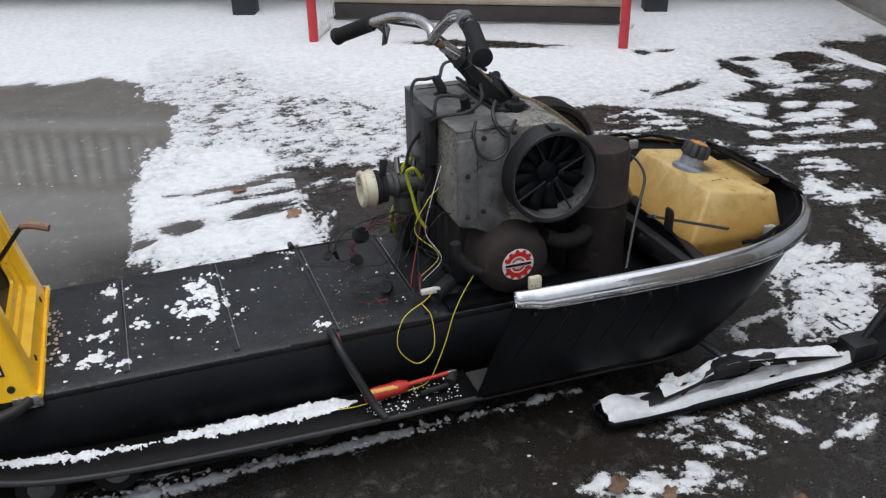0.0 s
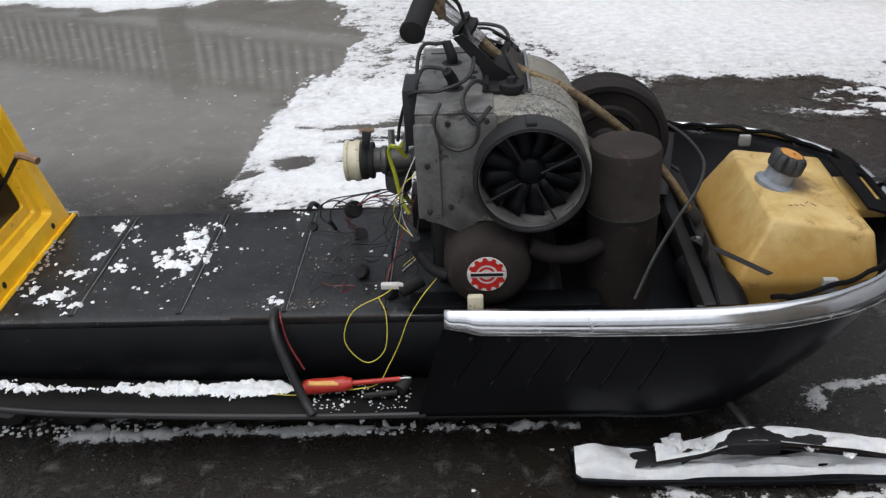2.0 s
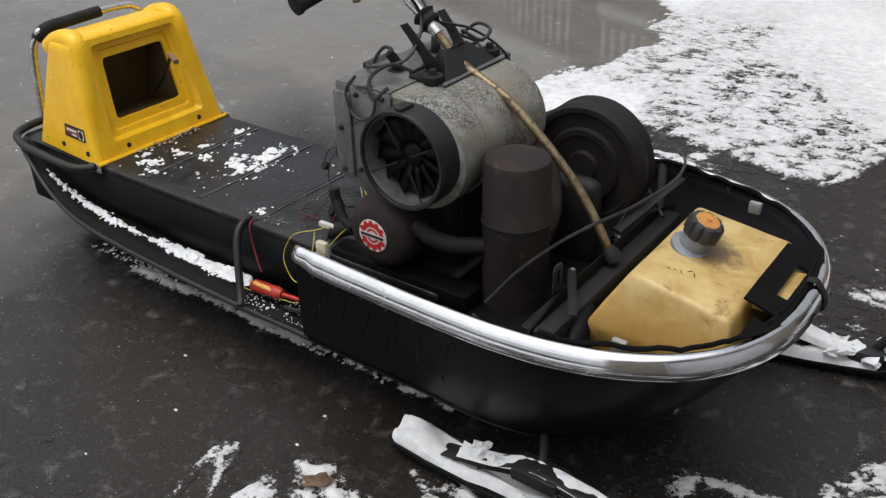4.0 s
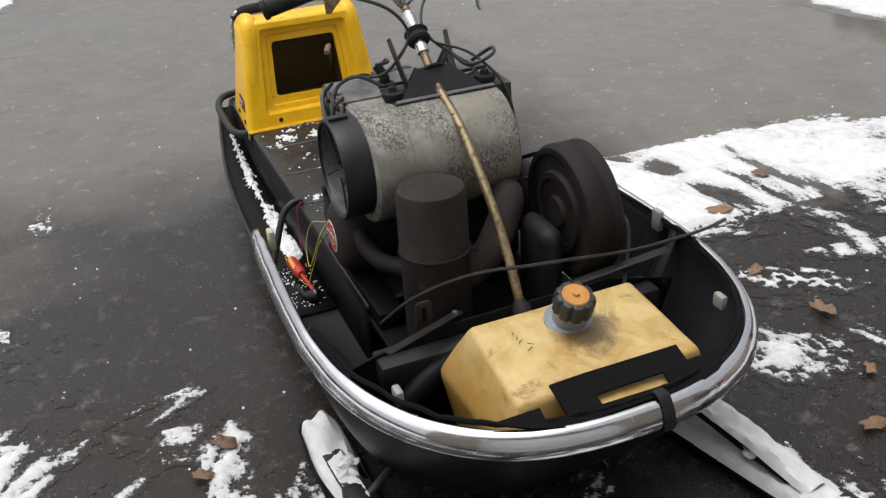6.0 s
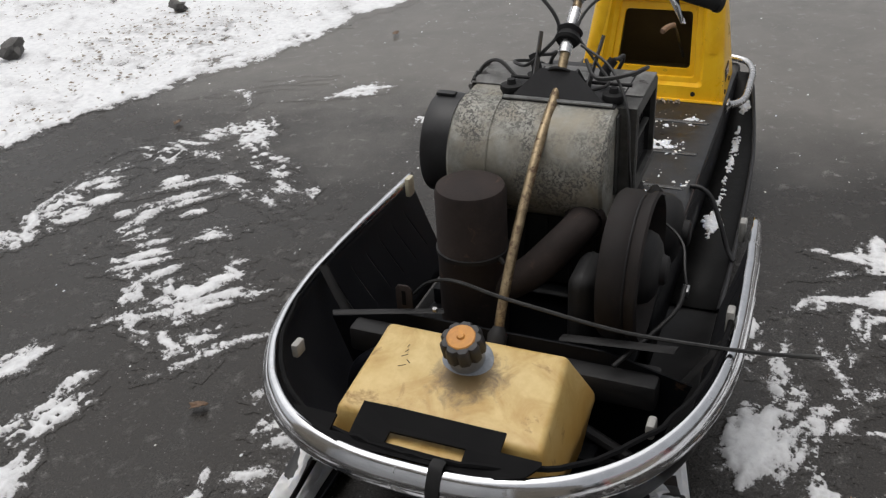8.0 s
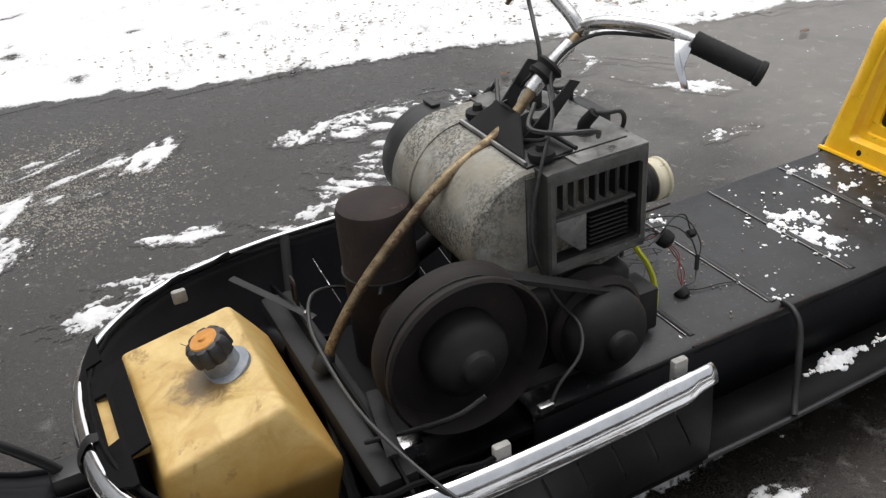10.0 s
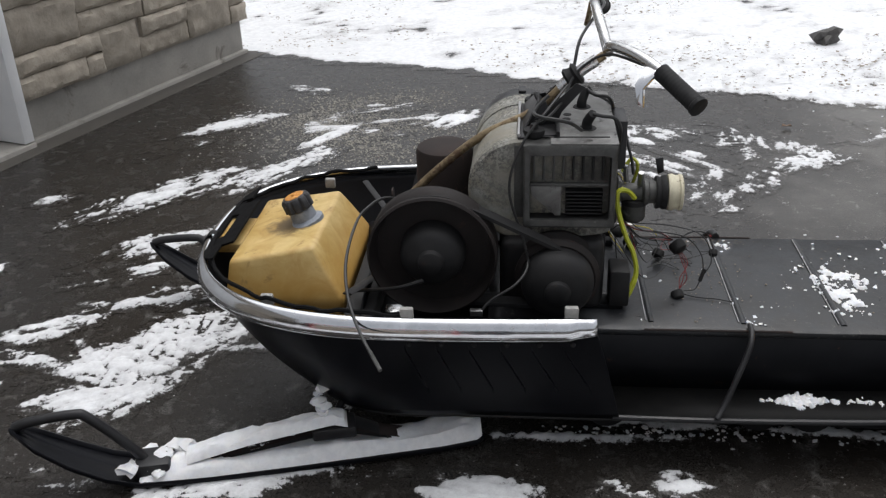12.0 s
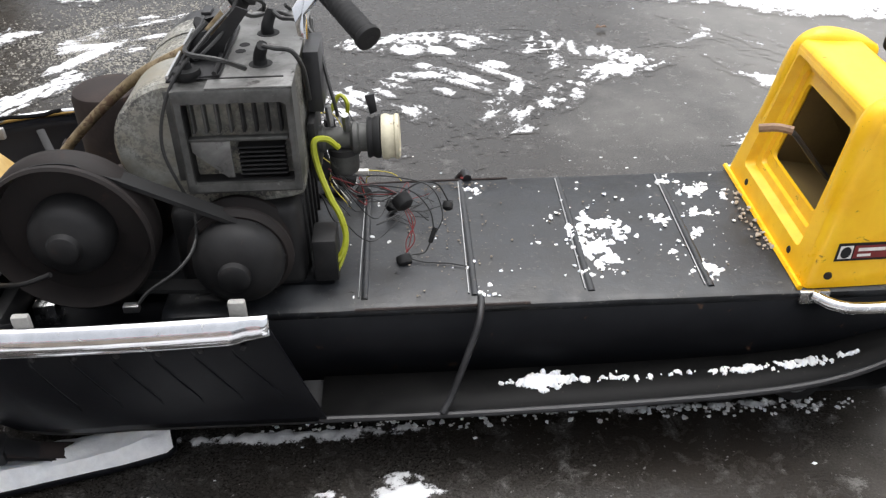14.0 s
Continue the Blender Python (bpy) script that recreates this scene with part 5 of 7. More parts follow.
def thick_belt(points, y0, y1, t):
    """A closed belt through (x, z) points."""
    n = len(points)
    cx, cz = sum(p[0] for p in points) / n, sum(p[1] for p in points) / n
    rows = []
    for i, (x, z) in enumerate(points):
        (xa, za), (xb, zb) = points[i - 1], points[(i + 1) % n]
        d = Vector((xb - xa, 0, zb - za)).normalized()
        o = Vector((-d.z, 0, d.x))
        if o.dot(Vector((x - cx, 0, z - cz))) > 0:
            o = -o
        p = Vector((x, 0, z))
        rows.append([p + Vector((0, y0, 0)), p + Vector((0, y1, 0)), p + o * t + Vector((0, y1, 0)), p + o * t + Vector((0, y0, 0))])
    rows.append(rows[0])
    bm = loft(rows, True)
    bmesh.ops.remove_doubles(bm, verts=bm.verts, dist=1e-5)
    return bm


def build_storage_box():
    fl, fr = Vector((-0.938, 0.223, 0.300)), Vector((-0.938, -0.240, 0.300))
    tl, tr = Vector((-1.010, 0.190, 0.622)), Vector((-1.010, -0.196, 0.622))
    normal = (fl - fr).cross(tr - fr).normalized()
    normal = normal if normal.x > 0 else -normal

    def on(a, b, depth=0.0):
        """A spot on the sloping front: a across from the near end of the letterbox, b up, sunk by depth."""
        return fr.lerp(fl, a).lerp(tr.lerp(tl, a), b) - normal * depth

    def ring(a0, a1, b0, b1, depth, r=0.03, n=4):
        out = []
        for ca, cb, start in ((a1, b0, -90), (a1, b1, 0), (a0, b1, 90), (a0, b0, 180)):
            for k in range(n + 1):
                ang = radians(start + 90 * k / n)
                sa, sb = (r if ca == a0 else -r), (r if cb == b0 else -r)
                out.append(on(ca + sa + r * math.cos(ang), cb + sb * 1.3 + r * 1.3 * math.sin(ang), depth))
        return out

    bl, br = Vector((-1.25, 0.215, 0.300)), Vector((-1.25, -0.222, 0.300))
    ul, ur = Vector((-1.135, 0.186, 0.616)), Vector((-1.135, -0.196, 0.616))

    def outline(k, r):
        """Level slice of the shell, with round corners."""
        quad = [fr.lerp(tr, k), fl.lerp(tl, k), bl.lerp(ul, k), br.lerp(ur, k)]
        out = []
        for i, c in enumerate(quad):
            p, q = quad[i - 1], quad[(i + 1) % 4]
            a, b = c + (p - c).normalized() * r, c + (q - c).normalized() * r
            for t in (0, 0.25, 0.5, 0.75, 1):
                out.append(a * (1 - t) ** 2 + c * 2 * t * (1 - t) + b * t * t)
        return out

    box = part("storage_box", bmesh.new(), YELLOW, sled, "yellow gel-coat seat storage box with open front window")
    rows = [[p + Vector((0, 0, dz)) for p in outline(k, r)] for k, r, dz in ((0, 0.02, -0.003), (0.02, 0.02, 0), (0.25, 0.024, 0), (0.5, 0.028, 0), (0.75, 0.03, 0), (0.9, 0.032, 0), (0.96, 0.034, 0.002))]
    for shrink, dz in ((0.96, 0.010), (0.88, 0.017), (0.7, 0.020)):
        base = outline(1.0, 0.034)
        mid = sum(base, Vector()) / len(base)
        rows.append([mid + (p - mid) * shrink + Vector((0, 0, dz - 0.012)) for p in base])
    shell = bmesh.new()
    vs = [[shell.verts.new(p) for p in row] for row in rows]
    m = len(rows[0])
    for i, (a, b) in enumerate(zip(vs, vs[1:])):
        for k in range(m):
            j = (k + 1) % m
            if k == 4 and i < 6:
                continue  # the flat front, built below
            shell.faces.new((a[k], a[j], b[j], b[k]))
    shell.faces.new(vs[-1])
    part("shell", shell, YELLOW, box, angle=60)
    # front: outer frame, stepped recess, window opening
    r0 = ring(0.045, 0.955, -0.005, 0.99, 0.0, 0.012)
    r1 = ring(0.140, 0.860, 0.13, 0.940, 0.0, 0.03)
    r2 = ring(0.165, 0.835, 0.16, 0.925, 0.017, 0.03)
    r3 = ring(0.200, 0.800, 0.205, 0.885, 0.019, 0.03)
    r4 = ring(0.207, 0.793, 0.215, 0.875, 0.027, 0.03)
    r5 = ring(0.243, 0.762, 0.285, 0.812, 0.026, 0.03)
    r6 = ring(0.247, 0.758, 0.290, 0.807, 0.033, 0.03)
    part("front_panel", loft([r0, r1, r2, r3, r4, r5, r6], True), YELLOW, box, "yellow front panel with stepped recess", angle=35)
    for a in (0.078, 0.922):
        part("corner_post", tube([on(a, 0.45, 0.026), on(a, 0.75, 0.022), on(a, 0.93, 0.022), on(a, 1.0, 0.034), on(a, 1.025, 0.06), on(a, 1.02, 0.11), on(a, 0.98, 0.15)], 0.0285, 16, 5), YELLOW, box)
    part("base_flange", tube([fr + Vector((0.004, 0, 0.0)), fl + Vector((0.004, 0, 0.0))], 0.006, 6, 1), YELLOW, box)
    # inside of the yellow box behind the window, its shade put into a dark brown
    c = [on(a, b, 0.037) for a, b in ((0.24, 0.26), (0.76, 0.26), (0.76, 0.83), (0.24, 0.83))]
    d = [Vector((-1.19, -0.15, 0.33)), Vector((-1.19, 0.13, 0.33)), Vector((-1.12, 0.12, 0.58)), Vector((-1.12, -0.14, 0.58))]
    box_inside = bmesh.new()
    a, b = [box_inside.verts.new(p) for p in c], [box_inside.verts.new(p) for p in d]
    for k in range(4):
        box_inside.faces.new((a[k], a[(k + 1) % 4], b[(k + 1) % 4], b[k]))
    box_inside.faces.new(b)
    part("box_inside", box_inside, CAVE, box, "inside of the yellow box, its shade put into a brown colour", smooth=False)
    part("inner_label", plate([(-1.132, -0.09, 0.520), (-1.132, -0.0, 0.520), (-1.124, -0.0, 0.548), (-1.124, -0.09, 0.548)], (0.003, 0, 0.001)), DARKIRON, box)
    part("latch_rod", tube([(-1.06, 0.075, 0.40), (-1.00, 0.072, 0.455), (-0.955, 0.064, 0.510), (-0.938, 0.060, 0.530), (-0.925, 0.055, 0.538)], 0.0052, 8, 4), BLACK, box, "bent black latch rod")
    part("rod_handle", tube([(-0.935, 0.058, 0.536), (-0.910, 0.046, 0.538), (-0.880, 0.034, 0.532)], 0.0085, 8, 3), LEAF, box, "worn reddish handle")
    for a in (0.24, 0.80):
        part("bolt_hole", lathe([(0, 0.0015), (0.006, 0.0015), (0.0075, 0.0), (0.0075, -0.002)], on(a, 0.065), normal, 14), RUBBER, box)
    for s in (-1, 1):
        low, high = (fr, tr) if s < 0 else (fl, tl)
        lb, hb = (br, ur) if s < 0 else (bl, ul)
        side = lambda u, v, o: low.lerp(high, v).lerp(lb.lerp(hb, v), u) + Vector((0, s * o, 0.08 * o))
        tag = part("decal", plate([side(0.13, 0.165, 0.001), side(0.50, 0.165, 0.001), side(0.50, 0.275, 0.001), side(0.13, 0.275, 0.001)], (0, s * 0.0012, 0)), RUBBER, box, "black-edged red name decal")
        part("decal_panel", plate([side(0.245, 0.180, 0.0026), side(0.485, 0.180, 0.0026), side(0.485, 0.260, 0.0026), side(0.245, 0.260, 0.0026)], (0, s * 0.0004, 0)), MAROON, tag)
        part("decal_emblem", plate([side(0.145, 0.180, 0.0026), side(0.235, 0.180, 0.0026), side(0.235, 0.260, 0.0026), side(0.145, 0.260, 0.0026)], (0, s * 0.0004, 0)), DECALW, tag)
        spin = [side(0.19 + 0.036 * math.cos(k * math.pi / 8), 0.220 + 0.036 * math.sin(k * math.pi / 8), 0.0034) for k in range(16)]
        part("emblem_disc", plate(spin, (0, s * 0.0004, 0)), RUBBER, tag)
        for v0, v1, u1 in ((0.226, 0.246, 0.455), (0.192, 0.208, 0.36)):
            part("decal_bar", plate([side(0.27, v0, 0.0036), side(u1, v0, 0.0036), side(u1, v1, 0.0036), side(0.27, v1, 0.0036)], (0, s * 0.0004, 0)), DECALW, tag)
        part("side_bolt", lathe([(0, 0.003), (0.007, 0.003), (0.008, 0.0), (0.008, -0.004)], side(0.13, 0.07, 0.0), (0, s, 0), 14), RUST, box)
        part("side_bolt", lathe([(0, 0.003), (0.007, 0.003), (0.008, 0.0), (0.008, -0.004)], side(0.55, 0.07, 0.0), (0, s, 0), 14), RUST, box)
    bar = part("grab_bar", tube([(-1.26, -0.185, 0.36), (-1.235, -0.185, 0.54), (-1.205, -0.178, 0.606), (-1.197, -0.15, 0.624), (-1.192, 0.0, 0.632), (-1.190, 0.10, 0.632), (-1.187, 0.145, 0.622), (-1.185, 0.165, 0.59), (-1.20, 0.17, 0.50), (-1.24, 0.17, 0.36)], 0.0105, 12, 6), OLDCHROME, sled, "chrome rear grab bar")
    part("grip_sleeve", tube([(-1.208, -0.180, 0.598), (-1.197, -0.15, 0.624), (-1.194, -0.08, 0.629), (-1.192, 0.025, 0.633)], 0.0165, 12, 6), RUBBER, bar, "black foam sleeve")


def d_profile(grow=0.0, n=64):
    """Outline of the engine's cooling shroud in (x, z): round to the front, square to the rear."""
    dense = []
    r = 0.119 + grow
    for k in range(61):
        a = math.pi / 2 - math.pi * k / 60
        dense.append((0.155 + r * math.cos(a), 0.584 + r * math.sin(a)))
    rear = -0.043 - grow
    dense += [(0.05, 0.462 - grow), (rear + 0.02, 0.478 - grow), (rear + 0.004, 0.484 - grow), (rear, 0.492), (rear, 0.69), (rear + 0.004, 0.698 + grow), (rear + 0.015, 0.702 + grow), (0.05, 0.703 + grow)]
    cx, cz = 0.06, 0.582
    out = []
    for k in range(n):
        a = 2 * math.pi * k / n
        d = Vector((math.cos(a), math.sin(a)))
        best = 0.0
        for (x0, z0), (x1, z1) in zip(dense, dense[1:] + dense[:1]):
            p, e = Vector((x0 - cx, z0 - cz)), Vector((x1 - x0, z1 - z0))
            den = d.x * e.y - d.y * e.x
            if abs(den) < 1e-9:
                continue
            t = (p.x * e.y - p.y * e.x) / den
            s = (p.x * d.y - p.y * d.x) / den
            if t > 0 and -1e-6 <= s <= 1.000001:
                best = max(best, t)
        out.append((cx + d.x * best, cz + d.y * best))
    return out


def rect_profile(x0, x1, z0, z1, n=64):
    cx, cz, out = 0.06, 0.582, []
    for k in range(n):
        a = 2 * math.pi * k / n
        c, s = math.cos(a), math.sin(a)
        t = min(((x1 if c > 0 else x0) - cx) / c if abs(c) > 1e-9 else 9, ((z1 if s > 0 else z0) - cz) / s if abs(s) > 1e-9 else 9)
        out.append((cx + c * t, cz + s * t))
    return out


def build_engine():
    n = 96
    outer, slim = d_profile(0, n), d_profile(-0.006, n)
    rows = [[(x, -0.190, z) for x, z in slim], [(x, -0.184, z) for x, z in outer]]
    rows += [[(x + 0.0012 * noise.noise(Vector((x * 20, y * 20, z * 20))), y, z + 0.0012 * noise.noise(Vector((x * 20, y * 20, z * 20 + 5)))) for x, z in outer] for y in (-0.15, -0.10, -0.098, -0.095, -0.05, 0.0, 0.05, 0.09)]
    rows += [[(x, 0.124, z) for x, z in outer], [(x, 0.130, z) for x, z in slim]]
    hole = rect_profile(-0.034, 0.138, 0.531, 0.681, n)
    bm = loft(rows, True)
    bm.faces.new([bm.verts.new((x, -0.190, z)) for x, z in slim])
    bm.faces.new([bm.verts.new((x, 0.130, z)) for x, z in slim])
    bmesh.ops.remove_doubles(bm, verts=bm.verts, dist=1e-5)
    shroud = part("cooling_shroud", bm, CASTING, sled, "grey corroded aluminium cooling shroud")
    duct, lip = rect_profile(-0.046, 0.152, 0.513, 0.7045, n), rect_profile(-0.042, 0.148, 0.517, 0.7005, n)
    cap = loft([[(x, 0.118, z) for x, z in duct], [(x, 0.166, z) for x, z in duct], [(x, 0.169, z) for x, z in lip], [(x, 0.168, z) for x, z in hole], [(x, 0.158, z) for x, z in hole]], True)
    part("side_frame", cap, GREASY, shroud, "oily grey square duct round the cooling fins")
    # inner walls and back of the opening, darker than the frame round it
    well = loft([[(x, 0.158, z) for x, z in hole], [(x, 0.095, z) for x, z in hole]], True)
    well.faces.new([well.verts.new((x, 0.095, z)) for x, z in hole])
    bmesh.ops.remove_doubles(well, verts=well.verts, dist=1e-5)
    part("duct_inside", well, DARKIRON, shroud, "dark inner walls and back of the duct behind the fins")
    part("duct_flange", plate([(0.150, 0.130, 0.522), (0.150, 0.130, 0.690), (0.172, 0.130, 0.690), (0.172, 0.130, 0.522)], (0, 0.004, 0), 0.001), GREASY, shroud)
    part("plate_seam", tube([(-0.03, 0.128, 0.7085), (0.148, 0.128, 0.7085)], 0.0016, 5, 1), DARKIRON, shroud)
    part("shroud_seam", tube([(0.155 + 0.1205 * math.cos(a), -0.105, 0.584 + 0.1205 * math.sin(a)) for a in (math.pi * (0.5 - k / 14) for k in range(15))], 0.0018, 5, 1), CASTING, shroud)
    # flat sheet over the rear half and the right cheek
    part("shroud_cheek", plate([(-0.046, -0.193, 0.50), (0.035, -0.193, 0.46), (0.075, -0.193, 0.50), (0.055, -0.193, 0.585), (0.10, -0.193, 0.68), (0.10, -0.193, 0.703), (-0.046, -0.193, 0.703)], (0, -0.006, 0), 0.0015), SHEET, shroud, "grey sheet-metal cheek")
    part("side_cover", block(-0.050, -0.004, -0.207, -0.196, 0.498, 0.690, 0.005), SHEET, shroud)
    part("top_plate", plate([(-0.047, -0.195, 0.7035), (0.095, -0.195, 0.7035), (0.095, 0.166, 0.7045), (-0.047, 0.166, 0.7045)], (0, 0, 0.0035), 0.001), SHEET, shroud, "dark-stained top cover with spark plug holes")
    for x, y in ((0.02, -0.075), (0.015, 0.07)):
        part("plug_hole", lathe([(0, 0.0012), (0.020, 0.0012), (0.021, 0.0)], (x, y, 0.7072), (0, 0, 1), 20), RUBBER, shroud)
        lean = Vector((-0.01, 0.015 if y > 0 else -0.012, 0.03))
        boot = part("plug_boot", tube([(x, y, 0.705), Vector((x, y, 0.722)), Vector((x, y, 0.716)) + lean], 0.0125, 10, 4, 1.0, 0.010), RUBBER, sled, "black spark plug boot")
        part("spark_lead", tube([Vector((x, y, 0.716)) + lean, Vector((x - 0.030, y + 0.02, 0.742)), Vector((x - 0.058, y + 0.025, 0.738)), Vector((x - 0.072, y + 0.01, 0.70)), Vector((x - 0.070, y * 0.4, 0.62))], 0.0042, 8, 6), WIREB, boot)
    for x, y in ((0.055, -0.02), (0.058, 0.01)):
        part("plug_hole", lathe([(0, 0.0012), (0.009, 0.0012), (0.010, 0.0)], (x, y, 0.7072), (0, 0, 1), 14), RUBBER, shroud)
    for x, y, z in ((0.012, -0.199, 0.688), (0.082, -0.199, 0.692), (0.012, -0.199, 0.52), (-0.028, -0.207, 0.61), (-0.028, -0.207, 0.515)):
        part("cheek_bolt", lathe([(0, 0.006), (0.005, 0.006), (0.006, 0.0)], (x, y - 0.001, z), (0, -1, 0), 6), RUST, shroud)
    # cooling fins in the open side
    for k in range(8):
        x = -0.018 + 0.021 * k
        part("cooling_fin", block(x - 0.0025, x + 0.0025, 0.096, 0.146, 0.617, 0.674, 0.001, 1, None), GREASY if k > 3 else DARKIRON, shroud)
    part("shroud_bar", block(-0.030, 0.145, 0.146, 0.158, 0.607, 0.614, 0.002), GREASY, shroud)
    for k in range(7):
        z = 0.540 + 0.0085 * k
        part("cooling_fin", block(-0.02, 0.06, 0.096, 0.152, z - 0.0016, z + 0.0016, 0.0008, 1), DARKIRON, shroud)
    part("deflector", plate([(0.070, 0.152, 0.537), (0.082, 0.152, 0.537), (0.136, 0.152, 0.588), (0.136, 0.152, 0.607), (0.070, 0.152, 0.607)], (0, 0.004, 0), 0.001), SHEET, shroud)
    # fan housing, blades and hub
    o = (0.160, -0.19, 0.593)
    ring = part("fan_housing", lathe([(0.098, 0.0), (0.105, 0.0), (0.1055, 0.030), (0.105, 0.057), (0.1035, 0.060), (0.0985, 0.060), (0.0965, 0.056), (0.096, 0.004), (0.0, 0.002)], o, (0, -1, 0), 48), BLACK, sled, "black fan housing ring")
    part("fan_liner", lathe([(0.0955, 0.004), (0.0955, 0.054), (0.0945, 0.054), (0.0945, 0.005)], o, (0, -1, 0), 48), SHEET, ring, "oily grey inside of the ring")
    part("fan_hub", lathe([(0, 0.022), (0.018, 0.021), (0.026, 0.016), (0.030, 0.004)], o, (0, -1, 0), 24), PAN, ring)
    for k in range(12):
        a = 2 * math.pi * k / 12 + 0.1
        c, s = math.cos(a), math.sin(a)
        rows = []
        for j in range(5):
            r = 0.026 + 0.016 * j
            tw = 0.35 + 0.08 * j
            row = []
            for w in (-1, 0, 1):
                off = w * 0.016 * (0.8 + 0.14 * j)
                row.append(Vector((o[0] + r * c - off * s * math.cos(tw), o[1] - 0.014 - off * 0.7 * math.sin(tw), o[2] + r * s + off * c * math.cos(tw))))
            rows.append(row)
        thick(part("fan_blade", loft(rows), PAN, ring), 0.002)
    for k in range(4):
        a = 2 * math.pi * k / 4 + 0.5
        part("guard_spoke", tube([(o[0] + 0.02 * math.cos(a), o[1] - 0.045, o[2] + 0.02 * math.sin(a)), (o[0] + 0.094 * math.cos(a), o[1] - 0.050, o[2] + 0.094 * math.sin(a))], 0.0022, 6, 1), DARKIRON, ring)
    part("ring_tab", block(0.15, 0.168, -0.246, -0.206, 0.699, 0.705, 0.001), BLACK, ring)
    # recoil starter with sticker
    c = Vector((0.078, -0.12, 0.398))
    rec = part("recoil_starter", lathe([(0.0, 0.0), (0.082, 0.0), (0.086, 0.01), (0.086, 0.075), (0.084, 0.095), (0.078, 0.112), (0.066, 0.122), (0.05, 0.127), (0.0, 0.128)], c, (0, -1, 0), 44), RUST, sled, "rusty round recoil starter cover")
    face = c + Vector((-0.002, -0.1285, 0.002))
    spot = part("sticker", lathe([(0, 0.0008), (0.0375, 0.0008), (0.0378, 0.0)], face, (0, -1, 0), 40), DECALW, rec, "round white sticker with red gear emblem")
    gear = bmesh.new()
    rim, hub = [], []
    for k in range(72):
        a = 2 * math.pi * k / 72
        r = 0.0365 if (k // 3) % 2 == 0 else 0.0305
        rim.append(gear.verts.new(face + Vector((r * math.cos(a), -0.0016, r * math.sin(a)))))
        hub.append(gear.verts.new(face + Vector((0.0205 * math.cos(a), -0.0016, 0.0205 * math.sin(a)))))
    for k in range(72):
        gear.faces.new((rim[k], rim[(k + 1) % 72], hub[(k + 1) % 72], hub[k]))
    part("gear_emblem", gear, DECALR, spot, "red toothed ring", smooth=False)
    inner = bmesh.new()
    out_r, in_r = [], []
    for k in range(40):
        a = 2 * math.pi * k / 40
        out_r.append(inner.verts.new(face + Vector((0.0165 * math.cos(a), -0.0016, 0.0165 * math.sin(a)))))
        in_r.append(inner.verts.new(face + Vector((0.0115 * math.cos(a), -0.0016, 0.0115 * math.sin(a)))))
    for k in range(40):
        inner.faces.new((out_r[k], out_r[(k + 1) % 40], in_r[(k + 1) % 40], in_r[k]))
    part("inner_ring", inner, DECALR, spot, smooth=False)
    part("name_band", block(face.x - 0.036, face.x + 0.036, face.y - 0.0024, face.y - 0.0018, face.z - 0.0058, face.z + 0.0058, 0), DECALW, spot)
    part("name_bar", block(face.x - 0.031, face.x + 0.031, face.y - 0.0030, face.y - 0.0026, face.z - 0.0032, face.z + 0.0032, 0), BLACK, spot)
    grip = part("starter_grip", tube([(-0.055, -0.215, 0.435), (-0.03, -0.225, 0.400), (-0.004, -0.225, 0.385)], 0.011, 10, 4), RUBBER, sled, "black rubber starter grip")
    part("grip_bar", tube([(-0.060, -0.215, 0.462), (-0.056, -0.215, 0.436), (-0.045, -0.215, 0.415)], 0.012, 8, 3), RUBBER, grip)
    # crankcase and mounts
    case = part("crankcase", block(-0.03, 0.20, -0.13, 0.16, 0.30, 0.475, 0.02, 3), DARKIRON, sled, "greasy dark crankcase")
    for k in range(5):
        part("case_rib", block(-0.035, 0.205, -0.10 + 0.05 * k, -0.094 + 0.05 * k, 0.31, 0.465, 0.002), DARKIRON, case)
    part("engine_mount", block(-0.08, 0.30, -0.225, -0.165, 0.27, 0.31, 0.006), SIDE, sled, "black engine mount rail")
    part("engine_mount", block(-0.08, 0.30, 0.10, 0.15, 0.27, 0.31, 0.006), SIDE, sled, "black engine mount rail")
    part("base_plate", block(-0.10, 0.50, -0.23, 0.23, 0.255, 0.27, 0.004), SIDE, sled, "grimy engine base plate")
    part("mount_pad", block(-0.09, -0.045, 0.09, 0.16, 0.31, 0.40, 0.005), DARKIRON, sled)
    part("regulator", block(-0.078, -0.050, -0.075, 0.020, 0.590, 0.706, 0.003), BLACK, sled, "black regulator box on the shroud")
    part("coil", tube([(-0.055, -0.17, 0.345), (-0.10, -0.19, 0.33)], 0.018, 12, 1), RUBBER, sled, "black ignition coil")
    # exhaust can, band and elbows
    can = part("muffler", lathe([(0.0, 0.0), (0.055, 0.0), (0.064, 0.006), (0.069, 0.015), (0.070, 0.02), (0.070, 0.20), (0.0715, 0.204), (0.0715, 0.213), (0.070, 0.217), (0.070, 0.335), (0.066, 0.347), (0.055, 0.352), (0.03, 0.3545), (0.0, 0.355)], (0.347, -0.108, 0.25), (0, 0, 1), 48), RUST, sled, "rusty brown muffler can")
    part("muffler_band", lathe([(0.0700, -0.005), (0.0735, -0.004), (0.0735, 0.004), (0.0700, 0.005)], (0.347, -0.108, 0.462), (0, 0, 1), 40), DARKIRON, can)
    part("band_bolt", tube([(0.372, -0.045, 0.462), (0.385, -0.028, 0.455)], 0.005, 6, 1), DARKIRON, can)
    part("exhaust_elbow", tube([(0.255, 0.095, 0.505), (0.285, 0.088, 0.498), (0.315, 0.06, 0.470), (0.345, 0.015, 0.425), (0.352, -0.03, 0.392), (0.35, -0.06, 0.38)], 0.034, 18, 6), RUST, sled, "rusty exhaust elbow")
